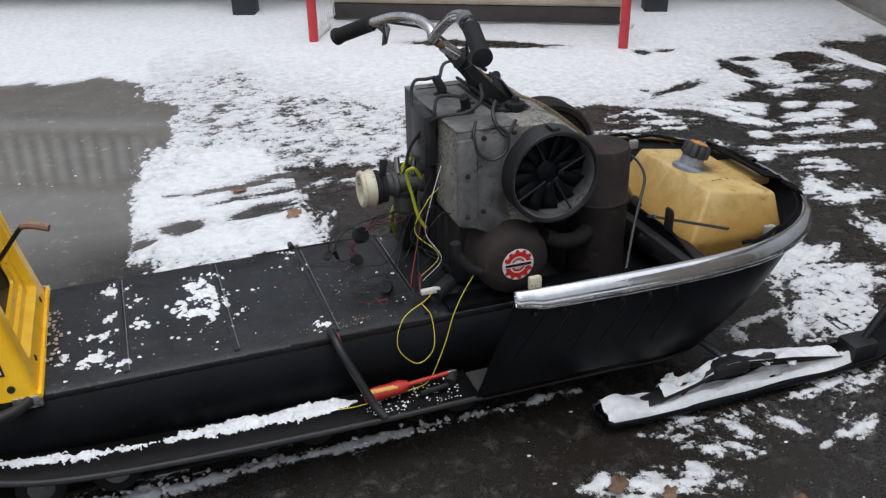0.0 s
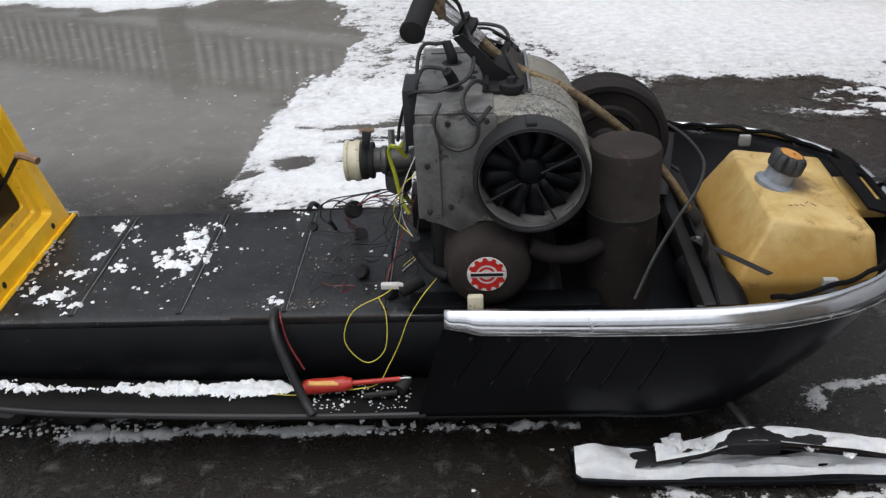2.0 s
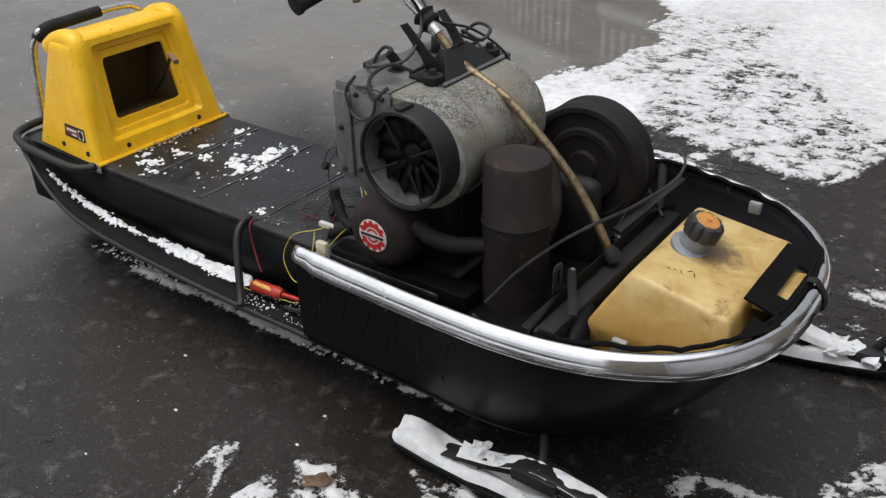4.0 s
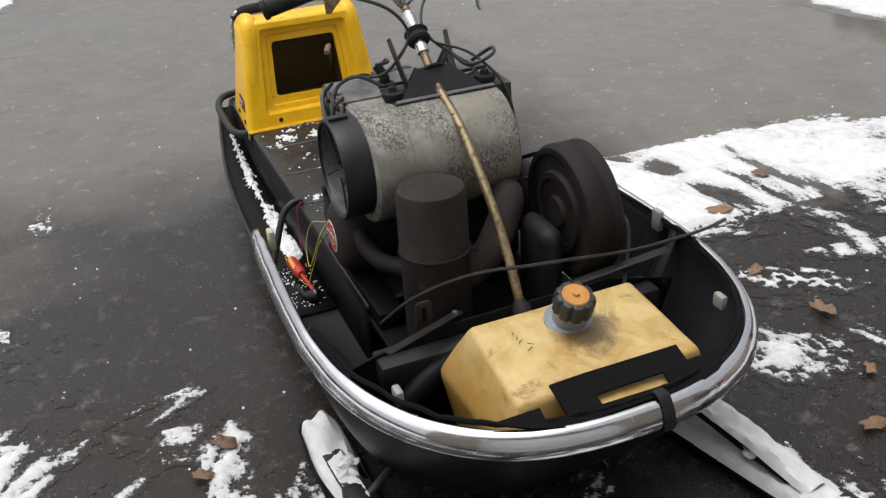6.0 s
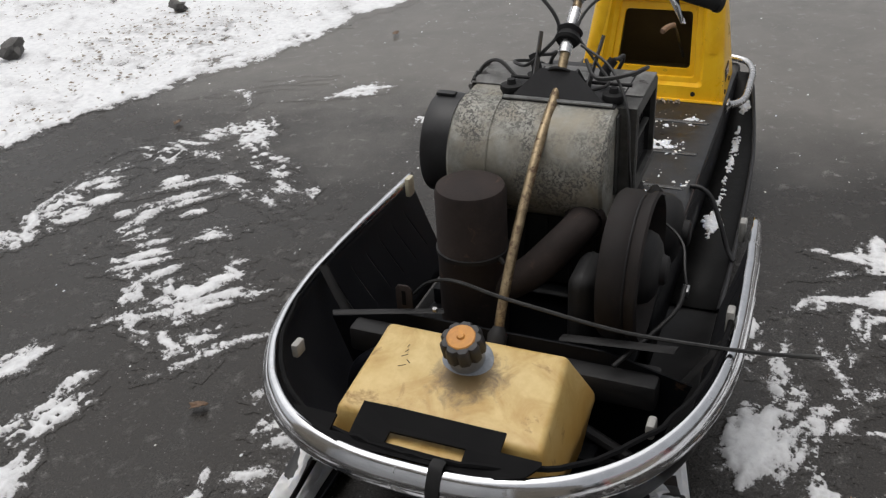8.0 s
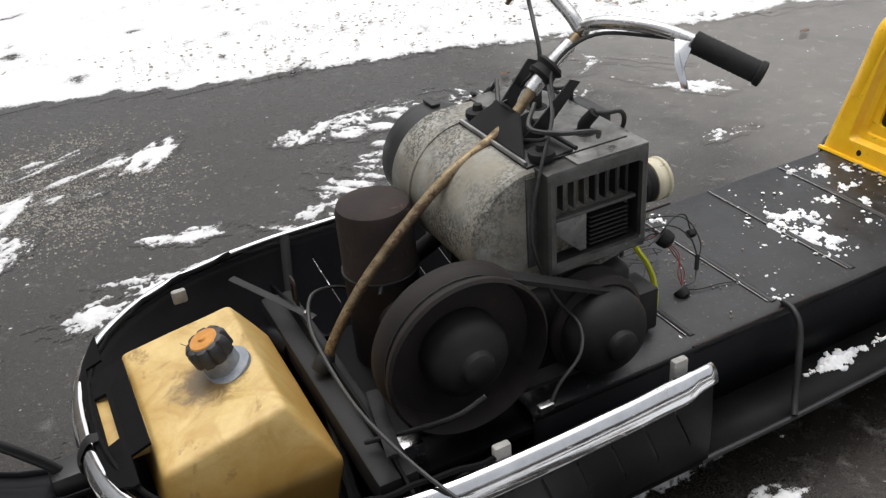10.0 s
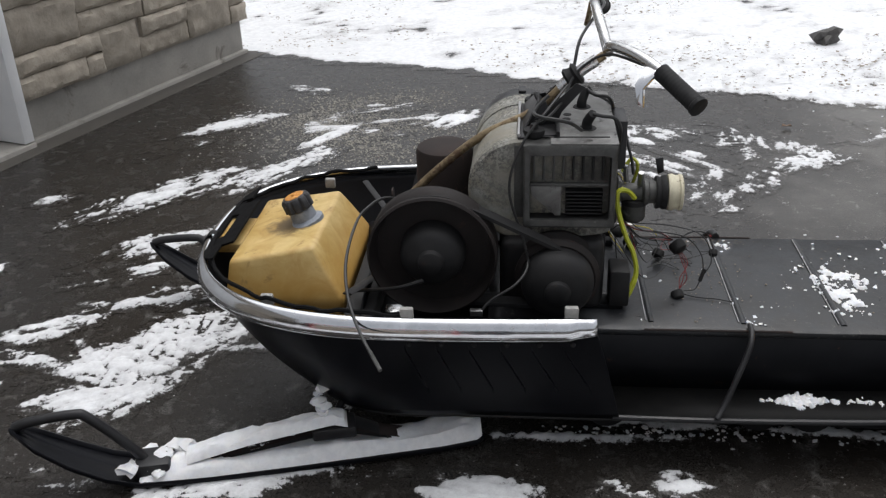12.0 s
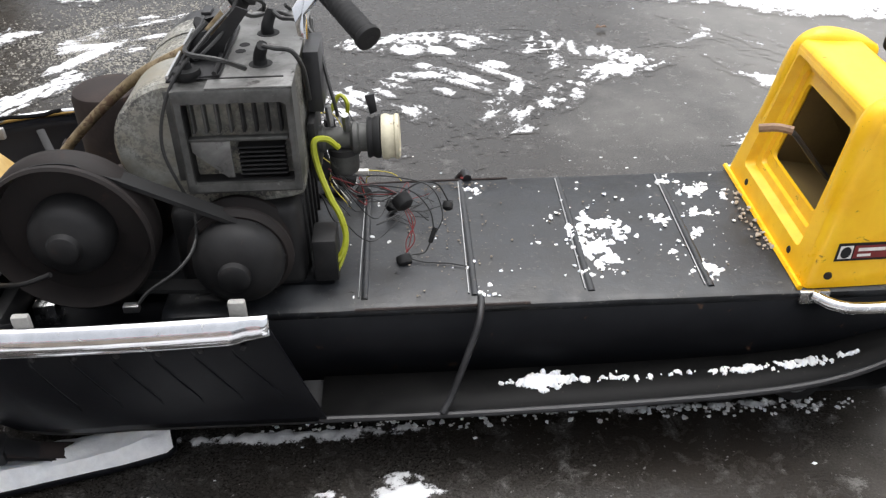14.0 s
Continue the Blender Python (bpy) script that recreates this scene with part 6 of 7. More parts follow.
    part("elbow_flange", lathe([(0.0, 0.0), (0.042, 0.0), (0.044, 0.006), (0.036, 0.012)], (0.248, 0.097, 0.507), (0.9, -0.1, -0.1), 20), RUST, sled)
    part("tail_pipe", tube([(0.16, -0.205, 0.435), (0.20, -0.205, 0.415), (0.25, -0.19, 0.405), (0.30, -0.15, 0.40)], 0.019, 14, 5), GRIMY, sled, "rusty outlet pipe")
    part("lower_box", block(0.20, 0.47, -0.20, 0.02, 0.135, 0.26, 0.02, 3), DARKIRON, sled, "dark lower exhaust box")
    # carburettor
    carb = part("carburettor", lathe([(0.0, -0.06), (0.026, -0.06), (0.026, -0.03), (0.021, -0.025), (0.021, 0.02), (0.030, 0.026), (0.030, 0.034), (0.026, 0.038), (0.026, 0.07), (0.032, 0.075), (0.032, 0.083), (0.0, 0.084)], (-0.100, 0.003, 0.527), (-1, 0, 0), 26), GREASY, sled, "oily alloy carburettor")
    part("air_flange", lathe([(0.030, 0.0), (0.041, 0.001), (0.043, 0.006), (0.043, 0.012), (0.040, 0.017), (0.040, 0.024), (0.043, 0.027), (0.042, 0.033), (0.036, 0.035), (0.031, 0.033), (0.029, 0.01), (0.0, 0.006)], (-0.178, 0.003, 0.527), (-1, 0, 0), 32), CREAM, carb, "cream plastic air horn")
    part("clamp_ring", lathe([(0.026, -0.004), (0.038, -0.004), (0.039, 0.0), (0.036, 0.006), (0.040, 0.012), (0.040, 0.020), (0.026, 0.022)], (-0.156, 0.003, 0.527), (-1, 0, 0), 26), RUBBER, carb, "black rubber clamp ring")
    part("float_bowl", lathe([(0.0, 0.0), (0.018, 0.0), (0.026, 0.006), (0.028, 0.012), (0.028, 0.045), (0.0, 0.05)], (-0.105, 0.003, 0.455), (0, 0, 1), 24), GREASY, carb)
    part("bowl_cap", lathe([(0.0, 0.0), (0.030, 0.0), (0.030, 0.012), (0.0, 0.014)], (-0.105, 0.003, 0.50), (0, 0, 1), 20), DARKIRON, carb)
    part("carb_flange", block(-0.062, -0.048, -0.055, 0.055, 0.47, 0.585, 0.004), DARKIRON, carb)
    part("choke_lever", plate([(-0.172, -0.02, 0.568), (-0.158, -0.02, 0.562), (-0.150, -0.02, 0.600), (-0.168, -0.02, 0.604)], (0, -0.006, 0), 0.001), BLACK, carb, "black choke lever")
    part("throttle_stub", tube([(-0.115, 0.015, 0.55), (-0.115, 0.025, 0.585)], 0.007, 8, 1), STEEL, carb)
    part("throttle_stub", tube([(-0.085, -0.005, 0.55), (-0.082, -0.005, 0.59)], 0.006, 8, 1), STEEL, carb)


def pulley(name, x, z, y0, r, label, cone):
    """A variable pulley: two sheaves with a groove and an outer spring cup."""
    p = part(name, lathe([(0.0, -0.03), (r * 0.92, -0.03), (r, -0.024), (r, -0.016), (r * 0.72, 0.0), (r, 0.017), (r, 0.024), (r * 0.93, 0.03), (r * 0.90, 0.034), (r * 0.7, 0.030), (0.0, 0.028)], (x, y0, z), (0, 1, 0), 48), GRIMY, sled, label)
    part("spring_cup", lathe([(cone, 0.028), (cone, 0.05), (cone * 0.96, 0.062), (cone * 0.82, 0.078), (cone * 0.55, 0.088), (cone * 0.36, 0.091), (cone * 0.34, 0.103), (cone * 0.27, 0.107), (0.0, 0.107)], (x, y0, z), (0, 1, 0), 40), DARKIRON, p, "dark domed cover")
    for k in range(6):
        a = math.pi * k / 3
        part("sheave_bolt", lathe([(0, 0.007), (0.006, 0.007), (0.007, 0.0)], (x + r * 0.8 * math.cos(a), y0 + 0.031, z + r * 0.8 * math.sin(a)), (0, 1, 0), 6), DARKIRON, p)
    return p


def build_drive():
    r = 0.142
    big = part("driven_pulley", lathe([(0.0, -0.058), (r * 0.22, -0.058), (r * 0.26, -0.050), (r * 0.48, -0.050), (r * 0.51, -0.056), (r * 0.60, -0.056), (r * 0.63, -0.046), (r * 0.84, -0.046), (r * 0.87, -0.052), (r * 0.95, -0.051), (r, -0.042), (r, -0.012), (r * 0.94, 0.0), (r, 0.012), (r, 0.020), (r * 0.965, 0.024), (r * 0.94, 0.016), (r * 0.88, -0.016), (r * 0.4, -0.020), (0.0, -0.020)], (0.347, 0.222, 0.474), (0, 1, 0), 56), GRIMY, sled, "large rusty hollow-faced driven pulley")
    part("spring_cup", lathe([(0.072, -0.02), (0.070, 0.012), (0.064, 0.026), (0.05, 0.036), (0.03, 0.042), (0.026, 0.052), (0.02, 0.055), (0.0, 0.055)], (0.347, 0.222, 0.474), (0, 1, 0), 40), DARKIRON, big, "dark domed cover")
    pulley("drive_pulley", 0.075, 0.404, 0.172, 0.094, "rusty drive pulley with domed cover", 0.080)
    pts = []
    for k in range(25):
        a = radians(105 - 215 * k / 24)
        pts.append((0.347 + 0.137 * math.cos(a), 0.474 + 0.137 * math.sin(a)))
    for k in range(17):
        a = radians(-110 - 145 * k / 16)
        pts.append((0.072 + 0.075 * math.cos(a), 0.404 + 0.075 * math.sin(a)))
    part("drive_belt", thick_belt(pts, 0.186, 0.220, 0.008), RUBBER, sled, "black rubber drive belt")
    part("chain_case", block(0.29, 0.42, 0.10, 0.155, 0.25, 0.47, 0.03, 4), DARKIRON, sled, "dark chain case")
    part("brake_lever", tube([(0.53, 0.22, 0.375), (0.42, 0.30, 0.43), (0.36, 0.31, 0.455)], 0.0045, 8, 4), DARKIRON, sled, "thin steel brake lever")
    part("brake_cable", tube([(0.06, 0.03, 0.79), (0.10, 0.10, 0.762), (0.155, 0.148, 0.700), (0.182, 0.162, 0.60), (0.150, 0.172, 0.485), (0.140, 0.235, 0.455), (0.165, 0.275, 0.430), (0.215, 0.290, 0.400), (0.24, 0.300, 0.375)], 0.0030, 8, 8), WIREB, sled, "black brake cable")
    part("brake_clevis", block(0.235, 0.262, 0.292, 0.306, 0.366, 0.380, 0.002), STEEL, sled)


def build_steering():
    col = part("steering_column", tube([(-0.020, 0.0, 0.850), (0.046, 0.0, 0.803), (0.100, 0.001, 0.750), (0.150, 0.002, 0.713), (0.245, 0.003, 0.667), (0.345, 0.003, 0.588), (0.430, 0.002, 0.503), (0.495, 0.0, 0.410), (0.51, 0.0, 0.36)], 0.0096, 14, 7), COLUMN, sled, "rusty bent steering column tube")
    part("column_sleeve", tube([(-0.005, 0.0, 0.840), (0.030, 0.0, 0.815), (0.075, 0.0, 0.775)], 0.0135, 12, 3), OLDCHROME, col)
    part("column_foot", lathe([(0.0, -0.03), (0.018, -0.03), (0.019, -0.01), (0.013, 0.0), (0.0115, 0.005)], (0.505, 0, 0.390), (-0.6, 0, 0.8), 16), DARKIRON, col)
    part("grommet", lathe([(0.012, -0.016), (0.022, -0.016), (0.026, -0.010), (0.022, -0.003), (0.021, 0.003), (0.027, 0.010), (0.022, 0.016), (0.012, 0.016)], (0.046, 0.0, 0.803), (-0.8, 0, 0.58), 24), RUBBER, col, "black rubber cable grommet")
    part("column_flange", lathe([(0.010, -0.002), (0.030, -0.002), (0.031, 0.002), (0.010, 0.003)], (0.112, 0.002, 0.742), (-0.75, 0, 0.6), 24), DARKIRON, col)
    # handlebar turned to the left like the skis
    c = Vector((-0.028, 0.0, 0.856))
    lpts = [c, (-0.026, 0.024, 0.874), (-0.040, 0.070, 0.886), (-0.075, 0.125, 0.884), (-0.115, 0.170, 0.866), (-0.150, 0.220, 0.842), (-0.182, 0.262, 0.820)]
    rpts = [c, (-0.020, -0.026, 0.884), (-0.008, -0.075, 0.918), (-0.004, -0.125, 0.930), (-0.010, -0.18, 0.922), (-0.020, -0.245, 0.905), (-0.033, -0.302, 0.888)]
    bar = part("handlebar", join(tube(lpts, 0.0115, 14, 7), tube(rpts, 0.0115, 14, 7)), OLDCHROME, sled, "pitted chrome handlebar")
    for pts in (lpts, rpts):
        a, b = Vector(pts[-1]), Vector(pts[-3])
        d = (b - a).normalized()
        prof = [(0.0, -0.004), (0.014, -0.004), (0.0205, -0.002), (0.0205, 0.006)]
        for k in range(12):
            prof += [(0.0176, 0.009 + 0.0085 * k), (0.0182, 0.012 + 0.0085 * k), (0.0182, 0.015 + 0.0085 * k)]
        prof += [(0.0185, 0.116), (0.0125, 0.118)]
        part("grip", lathe(prof, a, d, 24), RUBBER, bar, "ribbed black rubber grip")
        part("grip_end", lathe([(0.0, 0.0006), (0.006, 0.0006), (0.0065, 0.0)], a - d * 0.004, -d, 14), DARKIRON, bar)
    a = Vector((-0.118, 0.178, 0.864))
    part("brake_handle", plate([a, a + Vector((0.022, -0.02, 0.006)), a + Vector((0.046, 0.01, -0.022)), a + Vector((0.040, 0.022, -0.060)), a + Vector((0.030, 0.028, -0.064)), a + Vector((0.030, 0.014, -0.030))], (0.006, 0.006, 0.002), 0.001), CHROME, bar, "bright alloy brake lever")
    b = Vector((-0.008, -0.17, 0.925))
    part("throttle_lever", plate([b, b + Vector((0.012, 0.03, 0.004)), b + Vector((0.016, 0.022, -0.03)), b + Vector((0.02, -0.004, -0.055)), b + Vector((0.012, -0.012, -0.055)), b + Vector((0.004, -0.012, -0.02))], (0.006, -0.002, 0.003), 0.001), COLUMN, bar, "rusty throttle lever")
    part("lever_clamp", lathe([(0.012, -0.012), (0.018, -0.012), (0.018, 0.012), (0.012, 0.012)], b + Vector((-0.003, 0.012, 0.002)), (0.1, 1, 0.2), 16), STEEL, bar)
    # support bracket over the engine
    br = part("column_bracket", plate([(0.075, -0.105, 0.7085), (0.165, -0.105, 0.700), (0.165, 0.125, 0.700), (0.075, 0.125, 0.7085)], (0, 0, 0.006), 0.0015), BLACK, sled, "black steering bracket on the engine")
    part("bracket_web", plate([(0.085, -0.050, 0.712), (0.150, -0.050, 0.706), (0.125, -0.034, 0.752), (0.105, -0.034, 0.757)], (0, 0.004, 0)), BLACK, br)
    part("bracket_web", plate([(0.085, 0.050, 0.712), (0.150, 0.050, 0.706), (0.125, 0.034, 0.752), (0.105, 0.034, 0.757)], (0, 0.004, 0)), BLACK, br)
    part("bracket_face", plate([(0.152, -0.085, 0.708), (0.152, 0.100, 0.708), (0.120, 0.036, 0.757), (0.120, -0.036, 0.757)], (0.003, 0, 0.002)), BLACK, br)
    part("bracket_edge", tube([(0.163, -0.10, 0.709), (0.163, 0.12, 0.709)], 0.004, 6, 1), STEEL, br)
    # two side plates that rise along the column
    for s, foot, tip in ((-1, -0.052, -0.063), (1, 0.054, 0.067)):
        part("side_plate", plate([(0.150, foot, 0.706), (0.082, foot, 0.711), (0.070, s * 0.058, 0.742), (0.023, tip, 0.800), (0.042, tip, 0.808), (0.100, s * 0.058, 0.748)], (0, 0.003, 0)), BLACK, br, "thin black side plate")
    for y in (-0.095, 0.115):
        part("rubber_mount", lathe([(0.0, 0.0), (0.022, 0.0), (0.023, 0.005), (0.018, 0.014), (0.023, 0.024), (0.022, 0.032), (0.010, 0.034), (0.008, 0.044), (0.0, 0.045)], (0.13, y, 0.690), (0, 0, 1), 22), RUBBER, br, "black rubber mount")
    part("bracket_rod", tube([(0.085, -0.11, 0.722), (0.080, 0.14, 0.722)], 0.004, 8, 1), DARKIRON, br)


def build_cables():
    def wire(name, pts, r, mat, label=""):
        return part(name, tube(pts, r, 6, 7), mat, sled, label)

    wire("control_cable", [(0.36, -0.24, 0.33), (0.40, -0.19, 0.39), (0.45, -0.13, 0.44), (0.498, -0.07, 0.473), (0.528, 0.005, 0.480), (0.541, 0.085, 0.478), (0.539, 0.23, 0.459), (0.512, 0.36, 0.441), (0.471, 0.46, 0.418), (0.42, 0.547, 0.393)], 0.0036, WIREB, "black control cable hanging over the rim")
    part("cable_ferrule", tube([(0.445, 0.505, 0.405), (0.418, 0.550, 0.392)], 0.0044, 8, 1), GREASY, sled)
    wire("throttle_cable", [(-0.01, -0.15, 0.905), (0.03, -0.06, 0.87), (0.045, -0.02, 0.815), (0.06, -0.05, 0.77), (0.05, -0.09, 0.735), (0.0, -0.13, 0.725), (-0.06, -0.08, 0.70), (-0.09, -0.01, 0.62), (-0.10, 0.0, 0.57)], 0.0038, WIREB, "black throttle cable")
    wire("clutch_cable", [(-0.09, 0.15, 0.87), (-0.02, 0.05, 0.865), (0.04, 0.016, 0.815), (0.07, 0.06, 0.765), (0.11, 0.10, 0.735), (0.13, 0.06, 0.72)], 0.0032, WIREB, "black lever cable")
    wire("loop_lead", [(0.085, -0.10, 0.722), (0.06, -0.145, 0.745), (0.04, -0.185, 0.725), (0.06, -0.205, 0.69), (0.09, -0.19, 0.715)], 0.0042, WIREB, "looped black lead")
    wire("plug_lead", [(0.045, -0.200, 0.712), (0.066, -0.206, 0.690), (0.060, -0.210, 0.655), (0.030, -0.210, 0.640), (0.0, -0.207, 0.655), (-0.012, -0.203, 0.695), (0.0, -0.185, 0.722)], 0.0036, WIREB, "looped black spark lead")
    wire("column_cord", [(0.10, 0.05, 0.775), (0.13, 0.08, 0.75), (0.115, 0.14, 0.757), (0.06, 0.165, 0.755), (0.03, 0.13, 0.725)], 0.0042, WIREB, "looped black lead")
    wire("fuel_hose", [(-0.101, 0.050, 0.532), (-0.082, 0.058, 0.554), (-0.060, 0.070, 0.555), (-0.063, 0.080, 0.512), (-0.082, 0.100, 0.457), (-0.098, 0.112, 0.425), (-0.106, 0.125, 0.386), (-0.094, 0.140, 0.353), (-0.061, 0.150, 0.328)], 0.0058, HOSE, "lime yellow fuel hose")
    wire("fuel_hose", [(-0.104, 0.115, 0.41), (-0.108, 0.130, 0.378), (-0.097, 0.145, 0.346), (-0.084, 0.150, 0.324), (-0.061, 0.155, 0.312)], 0.0034, HOSE, "lime yellow fuel hose")
    wire("fuel_hose", [(-0.08, -0.05, 0.555), (-0.10, -0.06, 0.585), (-0.115, -0.05, 0.57), (-0.105, -0.055, 0.52), (-0.095, -0.065, 0.47), (-0.08, -0.075, 0.44)], 0.0042, HOSE, "lime yellow fuel hose")
    wire("yellow_lead", [(-0.10, -0.19, 0.345), (-0.13, -0.215, 0.335), (-0.19, -0.235, 0.31), (-0.21, -0.252, 0.25), (-0.17, -0.262, 0.205), (-0.13, -0.26, 0.235), (-0.125, -0.235, 0.30), (-0.14, -0.21, 0.325)], 0.0011, WIREY, "loose yellow wire loop")
    wire("yellow_lead", [(-0.01, -0.22, 0.39), (-0.05, -0.235, 0.345), (-0.08, -0.25, 0.30), (-0.10, -0.26, 0.25), (-0.125, -0.27, 0.20), (-0.15, -0.275, 0.16), (-0.20, -0.285, 0.155), (-0.31, -0.29, 0.147), (-0.36, -0.285, 0.145)], 0.0011, WIREY, "loose yellow wire")
    wire("red_lead", [(-0.34, -0.22, 0.303), (-0.335, -0.238, 0.29), (-0.325, -0.242, 0.235), (-0.30, -0.25, 0.18)], 0.0018, WIRER, "thin red wire")
    part("connector", block(-0.135, -0.09, -0.20, -0.188, 0.337, 0.349, 0.002), WIREW, sled, "white wire connector")
    for i, (p, r, lab) in enumerate((((-0.205, 0.02, 0.405), 0.018, "round black plug socket"), ((-0.208, 0.082, 0.308), 0.014, "black plug lying on the deck"), ((-0.30, 0.0, 0.375), 0.010, "curled black wire end"), ((-0.19, -0.10, 0.32), 0.014, "black plug lying on the deck"), ((-0.13, -0.17, 0.315), 0.017, "black plug lying on the deck"))):
        part("plug_socket", lathe([(0.0, 0.0), (r, 0.0), (r * 1.1, r * 0.4), (r, r * 1.2), (r * 0.6, r * 1.5), (0, r * 1.5)], p, (-0.5 + 0.3 * i, 0.6, -0.5), 14), RUBBER, sled, lab)
    rng = random.Random(3)
    starts = [(-0.08, 0.03, 0.47), (-0.07, -0.02, 0.45), (-0.06, 0.06, 0.44)]
    ends = [(-0.205, 0.02, 0.41), (-0.30, 0.0, 0.38), (-0.208, 0.082, 0.315), (-0.235, 0.05, 0.36), (-0.31, 0.09, 0.302), (-0.19, -0.10, 0.33), (-0.13, -0.17, 0.325), (-0.26, -0.05, 0.304), (-0.22, -0.13, 0.303)]
    for k in range(6):
        m = [(-0.08, 0.03 - 0.01 * k, 0.46), (-0.12, 0.03 + rng.uniform(-0.02, 0.02), 0.435 + rng.uniform(-0.02, 0.02)), (-0.165, 0.025 + rng.uniform(-0.015, 0.015), 0.43 + rng.uniform(-0.025, 0.02)), (-0.200, 0.02, 0.412)]
        wire("loom_wire", m, rng.choice((0.0010, 0.0013, 0.0017)), rng.choice((WIREB, WIREB, MAROON)))
    wire("loom_wire", [(-0.205, 0.02, 0.41), (-0.245, 0.012, 0.430), (-0.28, 0.004, 0.420), (-0.30, 0.0, 0.380)], 0.0016, WIREB)
    wire("loom_wire", [(-0.10, 0.02, 0.455), (-0.19, 0.01, 0.445), (-0.265, 0.02, 0.425), (-0.288, 0.045, 0.375), (-0.270, 0.062, 0.340)], 0.0013, WIREB)
    wire("loom_wire", [(-0.15, 0.03, 0.44), (-0.225, 0.03, 0.425), (-0.262, 0.045, 0.390), (-0.270, 0.060, 0.352)], 0.0015, WIREB)
    part("inline_connector", tube([(-0.272, 0.058, 0.356), (-0.262, 0.068, 0.328)], 0.0046, 8, 1), RUBBER, sled, "black inline wire connector")
    wire("loom_wire", [(-0.262, 0.068, 0.328), (-0.250, 0.078, 0.312), (-0.225, 0.084, 0.312)], 0.0015, WIREB)
    for k in range(3):
        wire("loom_wire", [(-0.207, 0.022, 0.40), (-0.222 - 0.006 * k, 0.045, 0.365), (-0.232 + 0.008 * k, 0.066, 0.335), (-0.215, 0.080, 0.314)], 0.0010, MAROON)
    wire("loom_wire", [(-0.212, 0.086, 0.308), (-0.25, 0.098, 0.303), (-0.295, 0.105, 0.303), (-0.33, 0.118, 0.303)], 0.0015, WIREB)
    for k in range(6):
        a, b = Vector(starts[k % 3]), Vector(ends[5 + k % 4])
        m1 = a.lerp(b, 0.4) + Vector((rng.uniform(-0.04, 0.01), rng.uniform(-0.03, 0.03), rng.uniform(-0.10, -0.03)))
        m1.z = max(m1.z, 0.304)
        wire("loom_wire", [a, m1, a.lerp(b, 0.8) + Vector((0, 0, 0.01)), b], rng.choice((0.0009, 0.0011, 0.0015)), rng.choice((WIREB, WIREB, WIREB, MAROON)))
    for k in range(7):
        x, y = rng.uniform(-0.27, -0.14), rng.uniform(-0.17, -0.06)
        pts = [(x + rng.uniform(-0.05, 0.05), y + rng.uniform(-0.04, 0.04), 0.304 + rng.uniform(0, 0.02)) for _ in range(5)]
        wire("loom_wire", pts, 0.0010, rng.choice((MAROON, WIREB, WIREB, WIREB)))
    for k in range(5):
        y = rng.uniform(-0.17, -0.05)
        wire("loom_wire", [(-0.05, y, 0.60 - 0.03 * k), (-0.085, y - 0.02, 0.52), (-0.09 - 0.01 * k, y, 0.44), (-0.06, y - 0.02, 0.38), (-0.10, y, 0.32)], 0.0011, (WIREW, WIREB, WIREY, WIREB, WIREB)[k])


